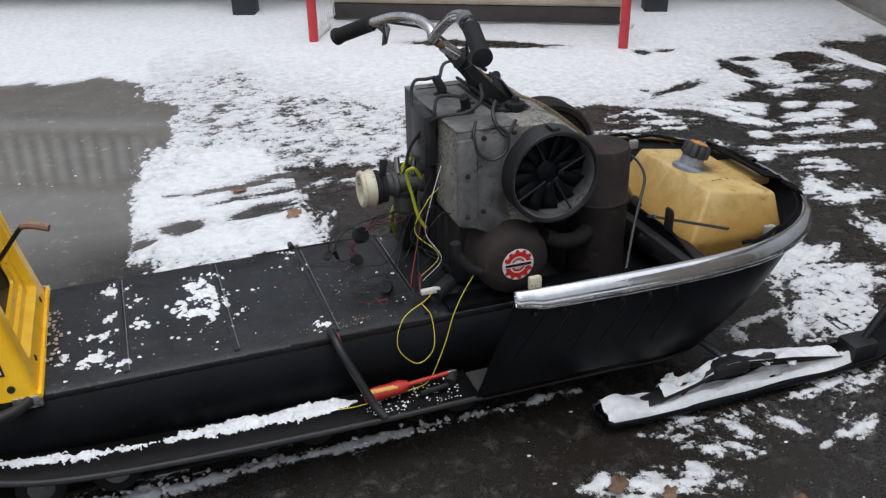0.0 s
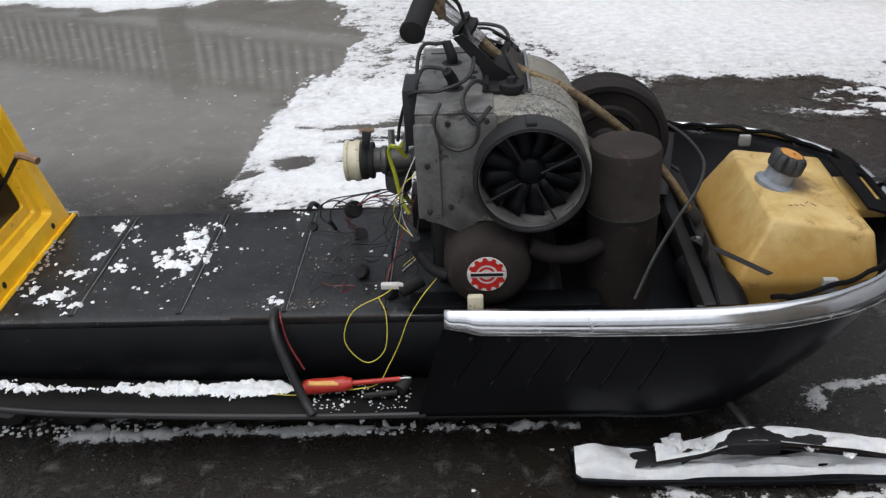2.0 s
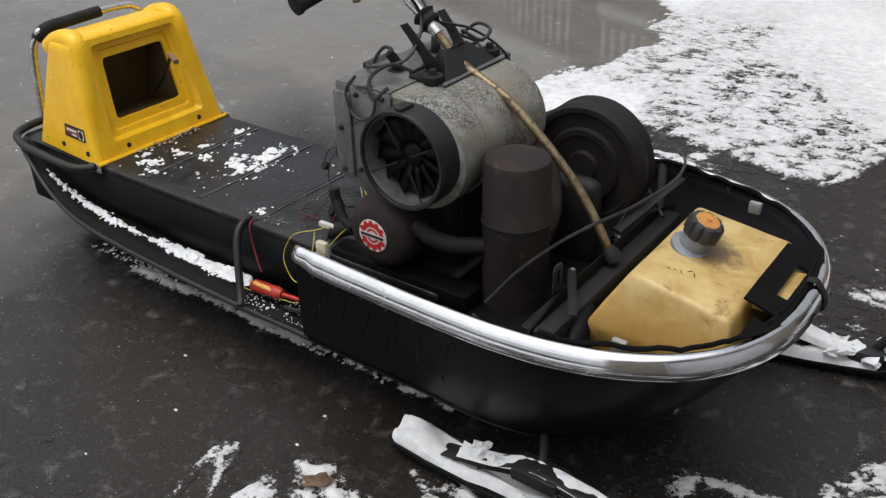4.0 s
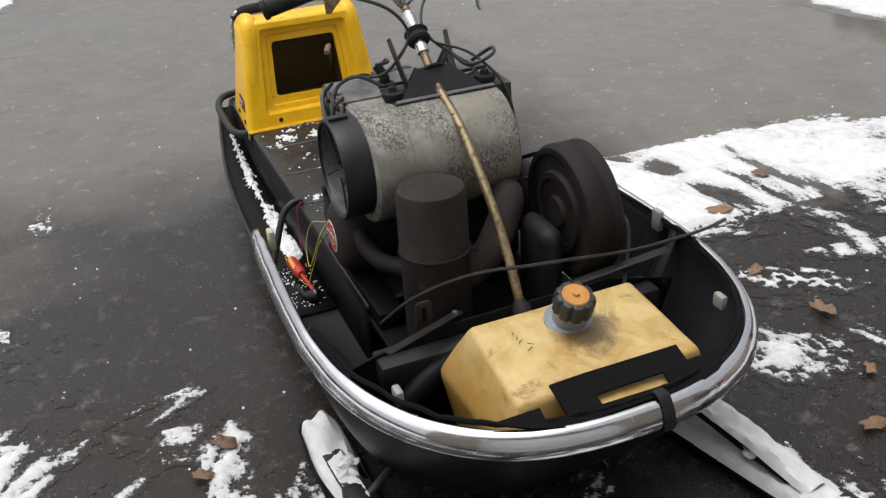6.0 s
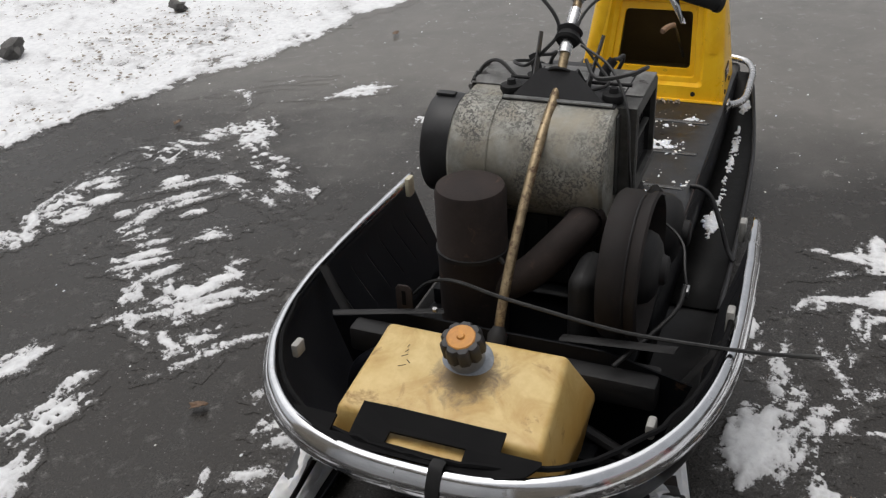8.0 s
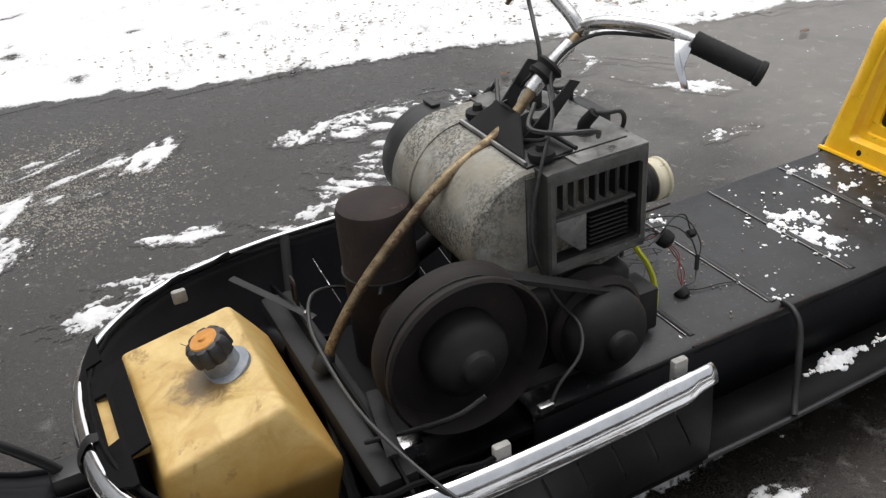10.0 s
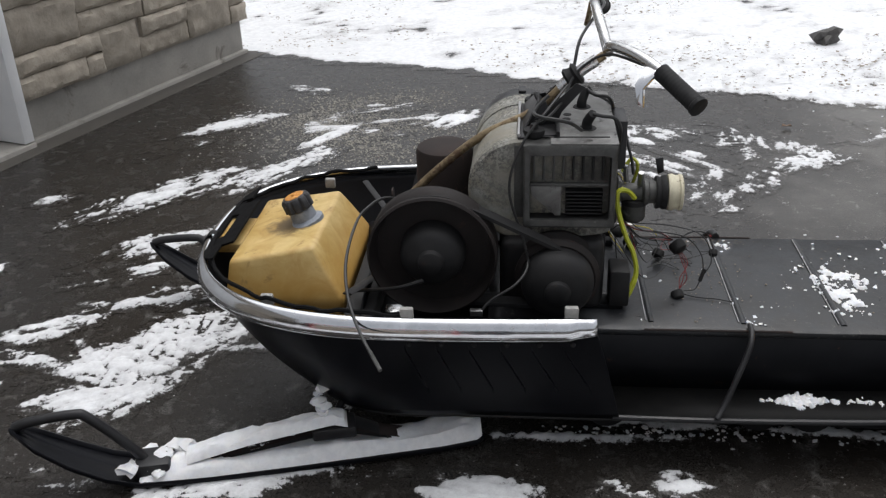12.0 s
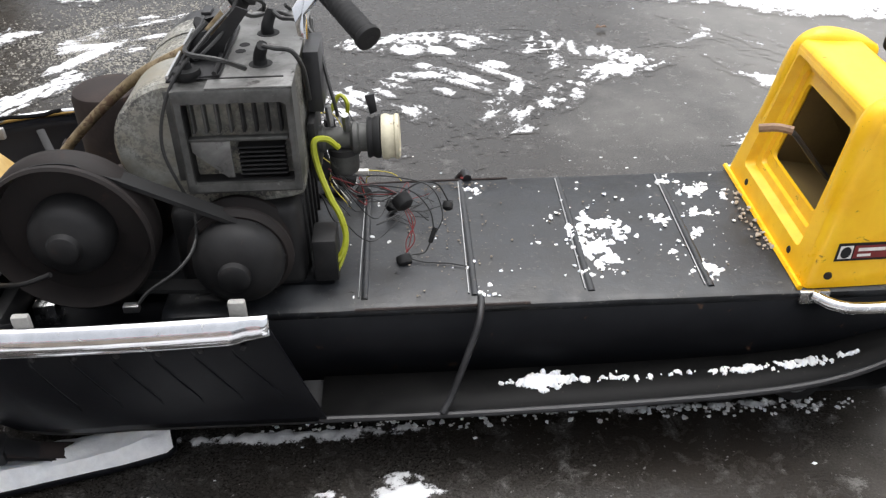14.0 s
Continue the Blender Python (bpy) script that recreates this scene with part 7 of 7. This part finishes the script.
def build_front_frame():
    part("bulkhead", plate([(0.505, -0.285, 0.14), (0.505, 0.285, 0.14), (0.50, 0.355, 0.345), (0.50, 0.20, 0.385), (0.50, -0.20, 0.385), (0.50, -0.355, 0.345)], (0.006, 0, 0), 0.001), SIDE, sled, "grimy black cross bulkhead")
    part("cross_beam", block(0.475, 0.545, -0.30, 0.30, 0.300, 0.356, 0.010, 2), DARKIRON, sled, "broad dirty cross beam")
    part("cross_bar", tube([(0.588, -0.300, 0.420), (0.540, -0.215, 0.408), (0.486, -0.118, 0.394)], 0.0085, 8, 2, 0.2), DARKIRON, sled, "flat steel brace")
    part("bar_bolt", lathe([(0, 0.006), (0.005, 0.006), (0.006, 0)], (0.495, -0.132, 0.397), (0.1, 0, 1), 6), STEEL, sled)
    part("cross_bar", tube([(0.470, 0.110, 0.372), (0.495, 0.215, 0.400), (0.521, 0.325, 0.428)], 0.012, 8, 3, 0.25), DARKIRON, sled, "flat steel brace")
    tab = plate([(0.494, -0.211, 0.385), (0.494, -0.177, 0.385), (0.494, -0.177, 0.436), (0.494, -0.183, 0.444), (0.494, -0.205, 0.444), (0.494, -0.211, 0.436)], (0.004, 0, 0), 0.001)
    part("brace_tab", tab, RUST, sled, "slotted rusty tab")
    part("tab_slot", block(0.4975, 0.4990, -0.198, -0.190, 0.400, 0.432, 0.0), FLAP, sled)
    part("steering_arm", tube([(0.52, 0.0, 0.30), (0.55, 0.15, 0.25), (0.56, 0.28, 0.19)], 0.012, 8, 3), DARKIRON, sled)
    part("tray", block(0.53, 0.61, -0.21, 0.21, 0.16, 0.22, 0.012), SIDE, sled, "dark tray ahead of the bulkhead")
    for dx, dy in ((0.0, 0.0), (0.052, -0.03)):
        part("moulded_rib", tube([(0.478 + dx, -0.11 + dy, 0.325), (0.500 + dx, -0.175 + dy, 0.318), (0.512 + dx, -0.235 + dy, 0.275), (0.516 + dx, -0.255 + dy, 0.19)], 0.024, 14, 8), PAN, sled, "glossy black moulded rib")
    part("floor_plate", block(0.395, 0.485, -0.165, -0.045, 0.258, 0.266, 0.002), FLOORTAN, sled, "dirty tan sheet-metal plate")
    part("axle_bracket", block(0.425, 0.468, 0.168, 0.205, 0.22, 0.312, 0.004), OLDCHROME, sled, "dull bright axle bracket")
    for s in (-1, 1):
        part("hull_stay", tube([(0.445, s * 0.40, 0.42), (0.47, s * 0.34, 0.33), (0.49, s * 0.27, 0.22)], 0.010, 8, 3, 0.3), DARKIRON, sled, "flat stay from rim to floor")


def build_ski(side):
    """A ski turned with the handlebar; straight steel runner with an upturned, looped tip."""
    s = side
    heel, tip = (Vector((0.245, 0.268, 0)), Vector((0.995, 0.450, 0))) if s > 0 else (Vector((0.235, -0.378, 0)), Vector((1.012, -0.367, 0)))
    ahead = (tip - heel).normalized()
    across = Vector((-ahead.y, ahead.x, 0))
    ski = part("ski", bmesh.new(), BLACK, sled, "black steel ski with snow on its top")
    run = (tip - heel).length
    side_view = [(0.0, 0.030), (0.015, 0.024), (0.10, 0.020), (run * 0.5, 0.016), (run * 0.8, 0.016), (run, 0.022), (run + 0.07, 0.046), (run + 0.14, 0.088), (run + 0.205, 0.138), (run + 0.25, 0.182)]
    wide = [0.036, 0.044, 0.048, 0.050, 0.050, 0.050, 0.049, 0.045, 0.034, 0.012]
    rows = []
    for (d, z), w in zip(side_view, wide):
        p = heel + ahead * d
        rows.append([p + across * (w * k) + Vector((0, 0, z + (0.014 if abs(k) == 1 else (0.004 if k == 0 else 0)))) for k in (-1, -0.92, -0.5, -0.15, 0, 0.15, 0.5, 0.92, 1)])
    thick(part("runner", loft(rows), PAN, ski, angle=60), 0.005)
    end = heel + ahead * (run + 0.245) + Vector((0, 0, 0.187))
    foot = heel + ahead * (run - 0.020) + Vector((0, 0, 0.040))
    part("tip_loop", tube([end, heel + ahead * (run + 0.21) + Vector((0, 0, 0.198)), heel + ahead * (run + 0.12) + Vector((0, 0, 0.205)), heel + ahead * (run + 0.09) + Vector((0, 0, 0.192)), heel + ahead * (run + 0.02) + Vector((0, 0, 0.105)), foot], 0.0115, 10, 5), BLACK, ski, "black tubular tip loop")
    part("loop_foot", block(-0.045, 0.035, -0.035, 0.035, 0.02, 0.075, 0.01, 2, Matrix.Translation(foot - Vector((0, 0, 0.045))) @ Matrix.Rotation(math.atan2(ahead.y, ahead.x), 4, "Z")), BLACK, ski)
    peak = heel + ahead * (run * 0.44)
    for k, lift in enumerate((0.0, 0.012, 0.024)):
        part("leaf_spring", tube([heel + ahead * (0.09 + 0.06 * k) + Vector((0, 0, 0.036 + lift * 0.5)), heel + ahead * (0.22 + 0.02 * k) + Vector((0, 0, 0.058 + lift)), peak + Vector((0, 0, 0.085 + lift)), heel + ahead * (run * 0.68 - 0.02 * k) + Vector((0, 0, 0.062 + lift)), heel + ahead * (run - 0.09 - 0.05 * k) + Vector((0, 0, 0.042 + lift * 0.5))], 0.022, 8, 6, 0.16), RUST if k == 1 else BLACK, ski, "rusty leaf spring")
    part("ski_leg", tube([peak + Vector((0, 0, 0.095)), peak - across * (0.03 * s) + Vector((-0.01, 0, 0.112)), peak - across * (0.07 * s) + Vector((-0.03, 0, 0.124))], 0.009, 12, 3), BLACK, ski, "black spindle")
    part("saddle", block(-0.05, 0.05, -0.03, 0.03, 0.075, 0.105, 0.006, 2, Matrix.Translation(peak) @ Matrix.Rotation(math.atan2(ahead.y, ahead.x), 4, "Z")), BLACK, ski)
    # snow lying on the runner
    snow_rows, n = [], 60
    for i in range(n + 1):
        t = i / n
        d = 0.004 + t * (run - 0.0)
        p = heel + ahead * d
        zb = float(np.interp(d, [q[0] for q in side_view], [q[1] for q in side_view]))
        row = []
        for k in range(-6, 7):
            q = k / 6
            w = float(np.interp(d, [r[0] for r in side_view], wide))
            body = max(0.0, 1 - abs(q) ** 4)
            h = ((0.028 if s > 0 else 0.016) + (0.016 if s > 0 else 0.022) * noise.noise(Vector((d * 9, q * 1.5, 4.0 + s))) + 0.006 * noise.noise(Vector((d * 40, q * 5, 1)))) * body
            h += 0.020 * max(0, 1 - abs(d - 0.05) / 0.1) * body
            h *= min(1.0, (1.02 - t) / 0.12)
            row.append(p + across * (w * (1.02 if s > 0 else 0.97 - 0.40 * min(1.0, max(0.0, (d - 0.12) / 0.12))) * q + (0 if s > 0 else 0.010 * noise.noise(Vector((d * 7, 0, 3))))) + Vector((0, 0, zb + 0.0065 + max(h, -0.012))))
        snow_rows.append(row)
    tagged(part("snow_strip", loft(snow_rows), SNOW), "wet snow lying along the steel ski", "snow", "snow on the skis", kind="stuff")
    spring = []
    for i in range(50):
        t = i / 49
        d = (run * 0.40 + t * (run * 0.60 - 0.10)) if s > 0 else 0.16 + t * (run - 0.26)
        lift = float(np.interp(d, [0.09, 0.24, run * 0.44, run * 0.68, run - 0.1], [0.045, 0.078, 0.112, 0.084, 0.050]))
        row = []
        for k in range(-4, 5):
            q = k / 4
            h = ((0.016 if s > 0 and d > run * 0.4 else 0.006) + 0.014 * noise.noise(Vector((d * 16, q, 7.0 + s))) + 0.006 * noise.noise(Vector((d * 60, q * 3, 2)))) * (1 - q ** 4)
            row.append(heel + ahead * d + across * ((0.030 if s > 0 else 0.021) * q) + Vector((0, 0, lift + h)))
        spring.append(row)
    tagged(part("snow_crust", loft(spring), SNOW), "crust of snow along the leaf spring", "snow", "snow on the skis", kind="stuff")
    bits = bmesh.new()
    rng = random.Random(17 + s)
    for k in range(9 if s > 0 else 0):
        bits = join(bits, lump(peak - across * (0.005 * k * s) + ahead * (0.030 - 0.003 * k) + Vector((rng.uniform(-0.02, 0.02), rng.uniform(-0.012, 0.012), 0.112 + 0.009 * k)), rng.uniform(0.016, 0.026) - 0.001 * k, k + 60, 0.8))
    for k in range(16):
        p = peak + ahead * rng.uniform(-0.02 if s > 0 else -0.16, 0.20) + across * rng.uniform(-0.022, 0.022)
        bits = join(bits, lump(p + Vector((0, 0, 0.098 - abs((p - peak).dot(ahead)) * 0.22 + 0.010)), rng.uniform(0.010, 0.022), k + 20 * s, 0.5))
    if s > 0:
        for k in range(12):
            p = foot + ahead * rng.uniform(-0.09, 0.05) + across * rng.uniform(-0.045, 0.045)
            bits = join(bits, lump((p.x, p.y, 0.040 + rng.uniform(0, 0.022)), rng.uniform(0.018, 0.030), k + 90, 0.5))
    tagged(part("spring_snow", bits, SNOW), "lumps of snow caught on the ski spring", "snow", "snow on the skis", kind="stuff")


build_hull()
build_tunnel()
build_storage_box()
build_engine()
build_drive()
build_steering()
build_cables()
build_front_frame()
build_ski(1)
build_ski(-1)


# ---- fuel tank sitting in the nose ----
def build_tank():
    tank = thing("fuel_tank", "yellowed plastic fuel tank with black cap, stained, sitting in the nose", "fuel tank")
    tank.matrix_world = LEAN
    top = [(0.628, -0.160, 0.456), (0.628, 0.165, 0.456), (0.826, 0.180, 0.424), (0.826, -0.165, 0.424)]
    belt = [(0.560, -0.198, 0.335), (0.560, 0.202, 0.335), (0.842, 0.200, 0.330), (0.842, -0.190, 0.330)]
    base = [(0.585, -0.180, 0.205), (0.585, 0.180, 0.205), (0.74, 0.160, 0.195), (0.74, -0.160, 0.195)]
    bm = bmesh.new()
    rings = [[bm.verts.new(p) for p in ring] for ring in (top, belt, base)]
    bm.faces.new(rings[0])
    bm.faces.new(rings[2][::-1])
    for a, b in zip(rings, rings[1:]):
        for k in range(4):
            bm.faces.new((a[k], b[k], b[(k + 1) % 4], a[(k + 1) % 4]))
    bmesh.ops.recalc_face_normals(bm, faces=bm.faces)
    bmesh.ops.bevel(bm, geom=bm.edges[:], offset=0.010, segments=3, affect="EDGES", profile=0.5)
    bmesh.ops.subdivide_edges(bm, edges=[e for e in bm.edges if e.calc_length() > 0.05], cuts=4, use_grid_fill=True)
    for v in bm.verts:
        v.co += Vector((0, 0, 1)) * 0.0025 * noise.noise(v.co * 11) + Vector((0, 1, 0)) * 0.003 * noise.noise(v.co * 9 + Vector((3, 1, 4)))
    part("tank_body", bm, TANK, tank, "yellowed translucent plastic body", angle=28)
    part("front_lip", block(0.822, 0.890, -0.062, 0.088, 0.396, 0.4205, 0.006, 2), TANK, tank)
    n = Vector((0.34, 0, 0.94)).normalized()
    o = Vector((0.680, 0.008, 0.446))
    part("filler_neck", lathe([(0.044, -0.006), (0.044, 0.003), (0.040, 0.006), (0.031, 0.009), (0.030, 0.034), (0.0, 0.036)], o, n, 30), NECK, tank, "grey filler neck with clamp")
    prof_n = 9
    rows = []
    for d, r in ((0.034, 0.026), (0.037, 0.0365), (0.062, 0.0365), (0.069, 0.032), (0.071, 0.024)):
        row = []
        for k in range(72):
            a = 2 * math.pi * k / 72
            rr = r * (1 - 0.14 * max(0, math.cos(prof_n * a)) ** 2)
            side = n.orthogonal().normalized()
            row.append(o + n * d + rr * (math.cos(a) * side + math.sin(a) * n.cross(side)))
        rows.append(row)
    cap_ob = part("filler_cap", loft(rows, True), CAP, tank, "knurled black filler cap")
    part("cap_disc", lathe([(0.0245, 0.0705), (0.0225, 0.0725), (0.007, 0.0725), (0.005, 0.076), (0.0, 0.0765)], o, n, 28), AMBER, cap_ob, "rusty amber centre disc")
    scrawl = random.Random(9)
    for k in range(5):
        y = -0.10 + 0.0035 * k
        part("pencil_mark", tube([(0.675 + 0.012 * k, y, 0.4525 - 0.0011 * k), (0.682 + 0.012 * k, y + scrawl.uniform(-0.012, 0.012), 0.4520 - 0.0011 * k)], 0.0008, 4, 1), DARKIRON, tank)


build_tank()


# ---- screwdriver on the running board ----
def build_screwdriver():
    d = Vector((1, 0.05, 0.055)).normalized()
    a = Vector((-0.300, -0.283, 0.160))
    drv = thing("screwdriver", "red and orange insulated screwdriver lying on the running board", "screwdriver")
    drv.matrix_world = LEAN
    part("handle", lathe([(0.0, 0.0), (0.012, 0.001), (0.0155, 0.008), (0.0165, 0.03), (0.015, 0.06), (0.0165, 0.08), (0.013, 0.092), (0.011, 0.10), (0.0, 0.101)], a, d, 14), TOOLRED, drv, "red plastic handle")
    part("handle_inlay", block(0.012, 0.075, -0.006, 0.006, 0.0125, 0.0175, 0.002, 1, Matrix.Translation(a) @ Matrix.Rotation(0.35, 4, "X")), TOOLYEL, drv, "pale orange inlay")
    part("shaft_sleeve", lathe([(0.0, 0.10), (0.0055, 0.10), (0.0048, 0.198), (0.0, 0.199)], a, d, 12), TOOLRED, drv)
    part("blade", lathe([(0.0, 0.198), (0.003, 0.198), (0.003, 0.214), (0.0018, 0.220), (0.0, 0.220)], a, d, 8), STEEL, drv, "bare steel tip")


build_screwdriver()
socket = part("socket_wrench", join(lathe([(0.0, 0.0), (0.013, 0.0), (0.014, 0.004), (0.014, 0.03), (0.0, 0.031)], (-0.105, -0.290, 0.155), (0.5, 0.8, 0.2), 16), tube([(-0.175, -0.300, 0.150), (-0.11, -0.292, 0.152)], 0.006, 8, 1)), DARKIRON)
socket.matrix_world = LEAN
tagged(socket, "short dark socket tool lying on the running board", "tool")


# ---- snow on the machine ----
def field_mesh(name, x, y, z, keep):
    """A sheet of snow over a grid, kept only where there is some."""
    nx = x.shape[1]
    cell = keep[:-1, :-1] | keep[1:, :-1] | keep[:-1, 1:] | keep[1:, 1:]
    j, i = np.nonzero(cell)
    base = j * nx + i
    used, quads = np.unique(np.stack([base, base + 1, base + nx + 1, base + nx], 1), return_inverse=True)
    me = bpy.data.meshes.new(name)
    me.from_pydata(np.stack([x.ravel()[used], y.ravel()[used], z.ravel()[used]], 1).tolist(), [], quads.reshape(-1, 4).tolist())
    me.polygons.foreach_set("use_smooth", np.ones(len(me.polygons), bool))
    me.materials.append(SNOW)
    ob = new(name, me)
    ob.matrix_world = LEAN
    return ob


def deck_snow():
    """Crumbs and clods of snow on the tunnel deck and along the running boards."""
    rng = random.Random(23)
    bits = []
    spots = [(-0.585, 0.03, 0.062, 30), (-0.565, -0.07, 0.045, 22), (-0.575, 0.135, 0.045, 14), (-0.79, 0.14, 0.05, 16), (-0.83, -0.06, 0.045, 12), (-0.80, -0.155, 0.06, 20), (-0.73, 0.085, 0.025, 4), (-0.72, -0.03, 0.03, 4),
             (-0.355, 0.195, 0.03, 9), (-0.345, 0.10, 0.02, 4), (-0.80, 0.03, 0.06, 8), (-0.9, -0.12, 0.03, 4), (-0.5, 0.02, 0.2, 26), (-0.75, 0.0, 0.2, 30), (-0.35, -0.18, 0.05, 5)]
    for x, y, spread, count in spots:
        for _ in range(count // 2 + 2):
            px, py = x + rng.gauss(0, spread * 0.5), y + rng.gauss(0, spread * 0.5)
            if abs(py) > 0.212 or px < -0.93:
                continue
            r = rng.choice((0.0015, 0.002, 0.002, 0.003, 0.004, 0.006))
            bits.append(lump((px, py, 0.2985 + r * 0.2), r, rng.uniform(0, 50), 0.5, 1))
    big = bmesh.new()
    big = join(big, *bits)
    crumbs = part("deck_snow", big, SNOW)
    crumbs.matrix_world = LEAN
    tagged(crumbs, "crumbs of snow scattered on the tunnel deck", "snow", kind="stuff")
    # thin melting patches on the deck
    x, y = np.meshgrid(np.linspace(-0.935, -0.10, 300), np.linspace(-0.212, 0.212, 152))
    f = np.full(x.shape, -0.5)
    for cx, cy, spread, _ in spots:
        if spread < 0.1:
            f = np.maximum(f, 0.62 - np.sqrt((x - cx) ** 2 + (y - cy) ** 2) / spread)
    for cx, cy, r in ((-0.725, 0.10, 0.026), (-0.74, -0.035, 0.022), (-0.62, 0.01, 0.045), (-0.575, -0.02, 0.03), (-0.80, -0.16, 0.035), (-0.84, -0.14, 0.025), (-0.58, 0.07, 0.03), (-0.60, 0.12, 0.03), (-0.79, 0.15, 0.03)):
        f = np.maximum(f, 1.25 - np.sqrt((x - cx) ** 2 + (y - cy) ** 2) / r)
    f = np.minimum(f, 0.62) - 0.66 + 0.75 * fbm(x, y, 75, 4, 71) + 0.35 * fbm(x, y, 22, 2, 73)
    f = np.where((np.abs(y) > 0.208) | (x < -0.93), -0.2, f)
    z = 0.2995 + np.clip(f * 0.010, -0.004, 0.004) + np.where(f > 0, np.clip(f, 0, 0.3) / 0.3 * 0.0025 * fbm(x, y, 110, 2, 75), 0)
    tagged(field_mesh("deck_slush", x, y, z, f > 0), "flat melting snow clots on the tunnel deck", "snow", kind="stuff")
    # crumbly ridges along the running boards
    for s, x0, x1 in ((-1, -1.2, -0.29), (1, -1.2, -0.30)):
        x, w = np.meshgrid(np.linspace(x0, x1, 620), np.linspace(0, 1, 52))
        wide = 0.095
        zb = np.interp(x, [-1.22, -1.12, -1.0, -0.85, -0.6, -0.3], [0.262, 0.205, 0.166, 0.150, 0.142, 0.138])
        line = 0.30 if s < 0 else 0.40
        body = 1.0 - np.abs(w - line) / 0.24
        lump_f = 0.50 * fbm(x, w * wide, 16, 3, 81 + s) + 0.40 * fbm(x, w * wide, 110, 4, 85 + s)
        if s < 0:
            cover = body * 0.8 - 0.12 - 0.42 * np.clip((-0.50 - x) / 0.45, 0, 1) + 0.7 * lump_f * np.clip((x1 - x) / 0.12, 0.2, 1)
        else:
            cover = body * 0.8 - 0.78 + 0.9 * lump_f + 0.42 * np.exp(-((x + 0.46) / 0.07) ** 2) + 0.12 * np.clip((-0.68 - x) / 0.08, 0, 1)
        cover = np.where((w < 0.03) | (w > 0.97), -0.2, cover) - np.clip((x - x1 + 0.06) / 0.06, 0, 1) - np.clip((x0 + 0.05 - x) / 0.05, 0, 1)
        z = zb + 0.003 + np.clip(cover * 0.016, -0.006, 0.007) + np.where(cover > 0, np.clip(cover, 0, 0.4) / 0.4 * 0.0030 * fbm(x, w * wide, 120, 2, 88), 0)
        tagged(field_mesh("board_snow", x, s * (0.234 + wide * w), z, cover > 0), "ridge of crumbly snow along the running board", "snow", "snow on the running boards", kind="stuff")
    low = []
    for _ in range(380):
        x = rng.choice((rng.uniform(-1.1, 0.1), rng.gauss(-0.85, 0.1), rng.gauss(-0.2, 0.12)))
        y = rng.choice((-1, -1, 1, 1)) * rng.uniform(0.215, 0.25)
        low.append(lump((x, y, rng.uniform(0.0, 0.012)), rng.uniform(0.002, 0.009), rng.uniform(0, 50), 0.5, 1))
    for _ in range(150):
        x, y = rng.uniform(-0.30, -0.08), -rng.uniform(0.24, 0.335)
        low.append(lump((x, y, 0.141), rng.uniform(0.0015, 0.004), rng.uniform(0, 50), 0.6, 1))
    tagged(part("track_snow", join(bmesh.new(), *low), SNOW), "snow packed beside the track under the running boards", "snow", kind="stuff")


deck_snow()


def rust_crumbs():
    rng = random.Random(31)
    bits = [lump((-0.915 + rng.gauss(0, 0.012), rng.uniform(-0.12, 0.10), 0.302), rng.uniform(0.003, 0.008), rng.uniform(0, 40), 0.6, 1) for _ in range(45)]
    foam = part("foam_crumbs", join(bmesh.new(), *bits), CANVAS)
    foam.matrix_world = LEAN
    tagged(foam, "tan crumbs of old foam before the storage box", "debris", kind="stuff")


rust_crumbs()


def deck_grit():
    """Leaf bits, rust flakes and sand on the deck behind the engine."""
    rng = random.Random(47)
    bits = []
    for _ in range(260):
        x, y = rng.choice(((rng.uniform(-0.92, -0.10), rng.uniform(-0.205, 0.205)), (rng.gauss(-0.30, 0.05), rng.gauss(0.02, 0.08)), (rng.gauss(-0.32, 0.06), rng.gauss(-0.19, 0.012))))
        if abs(y) < 0.208 and x > -0.92:
            bits.append(lump((x, y, 0.3005), rng.choice((0.0012, 0.0016, 0.002, 0.0032)), rng.uniform(0, 40), 0.5, 1))
    grit = part("deck_grit", join(bmesh.new(), *bits), DEBRIS)
    grit.matrix_world = LEAN
    tagged(grit, "brown leaf bits and sand on the tunnel deck", "debris", kind="stuff")


deck_grit()
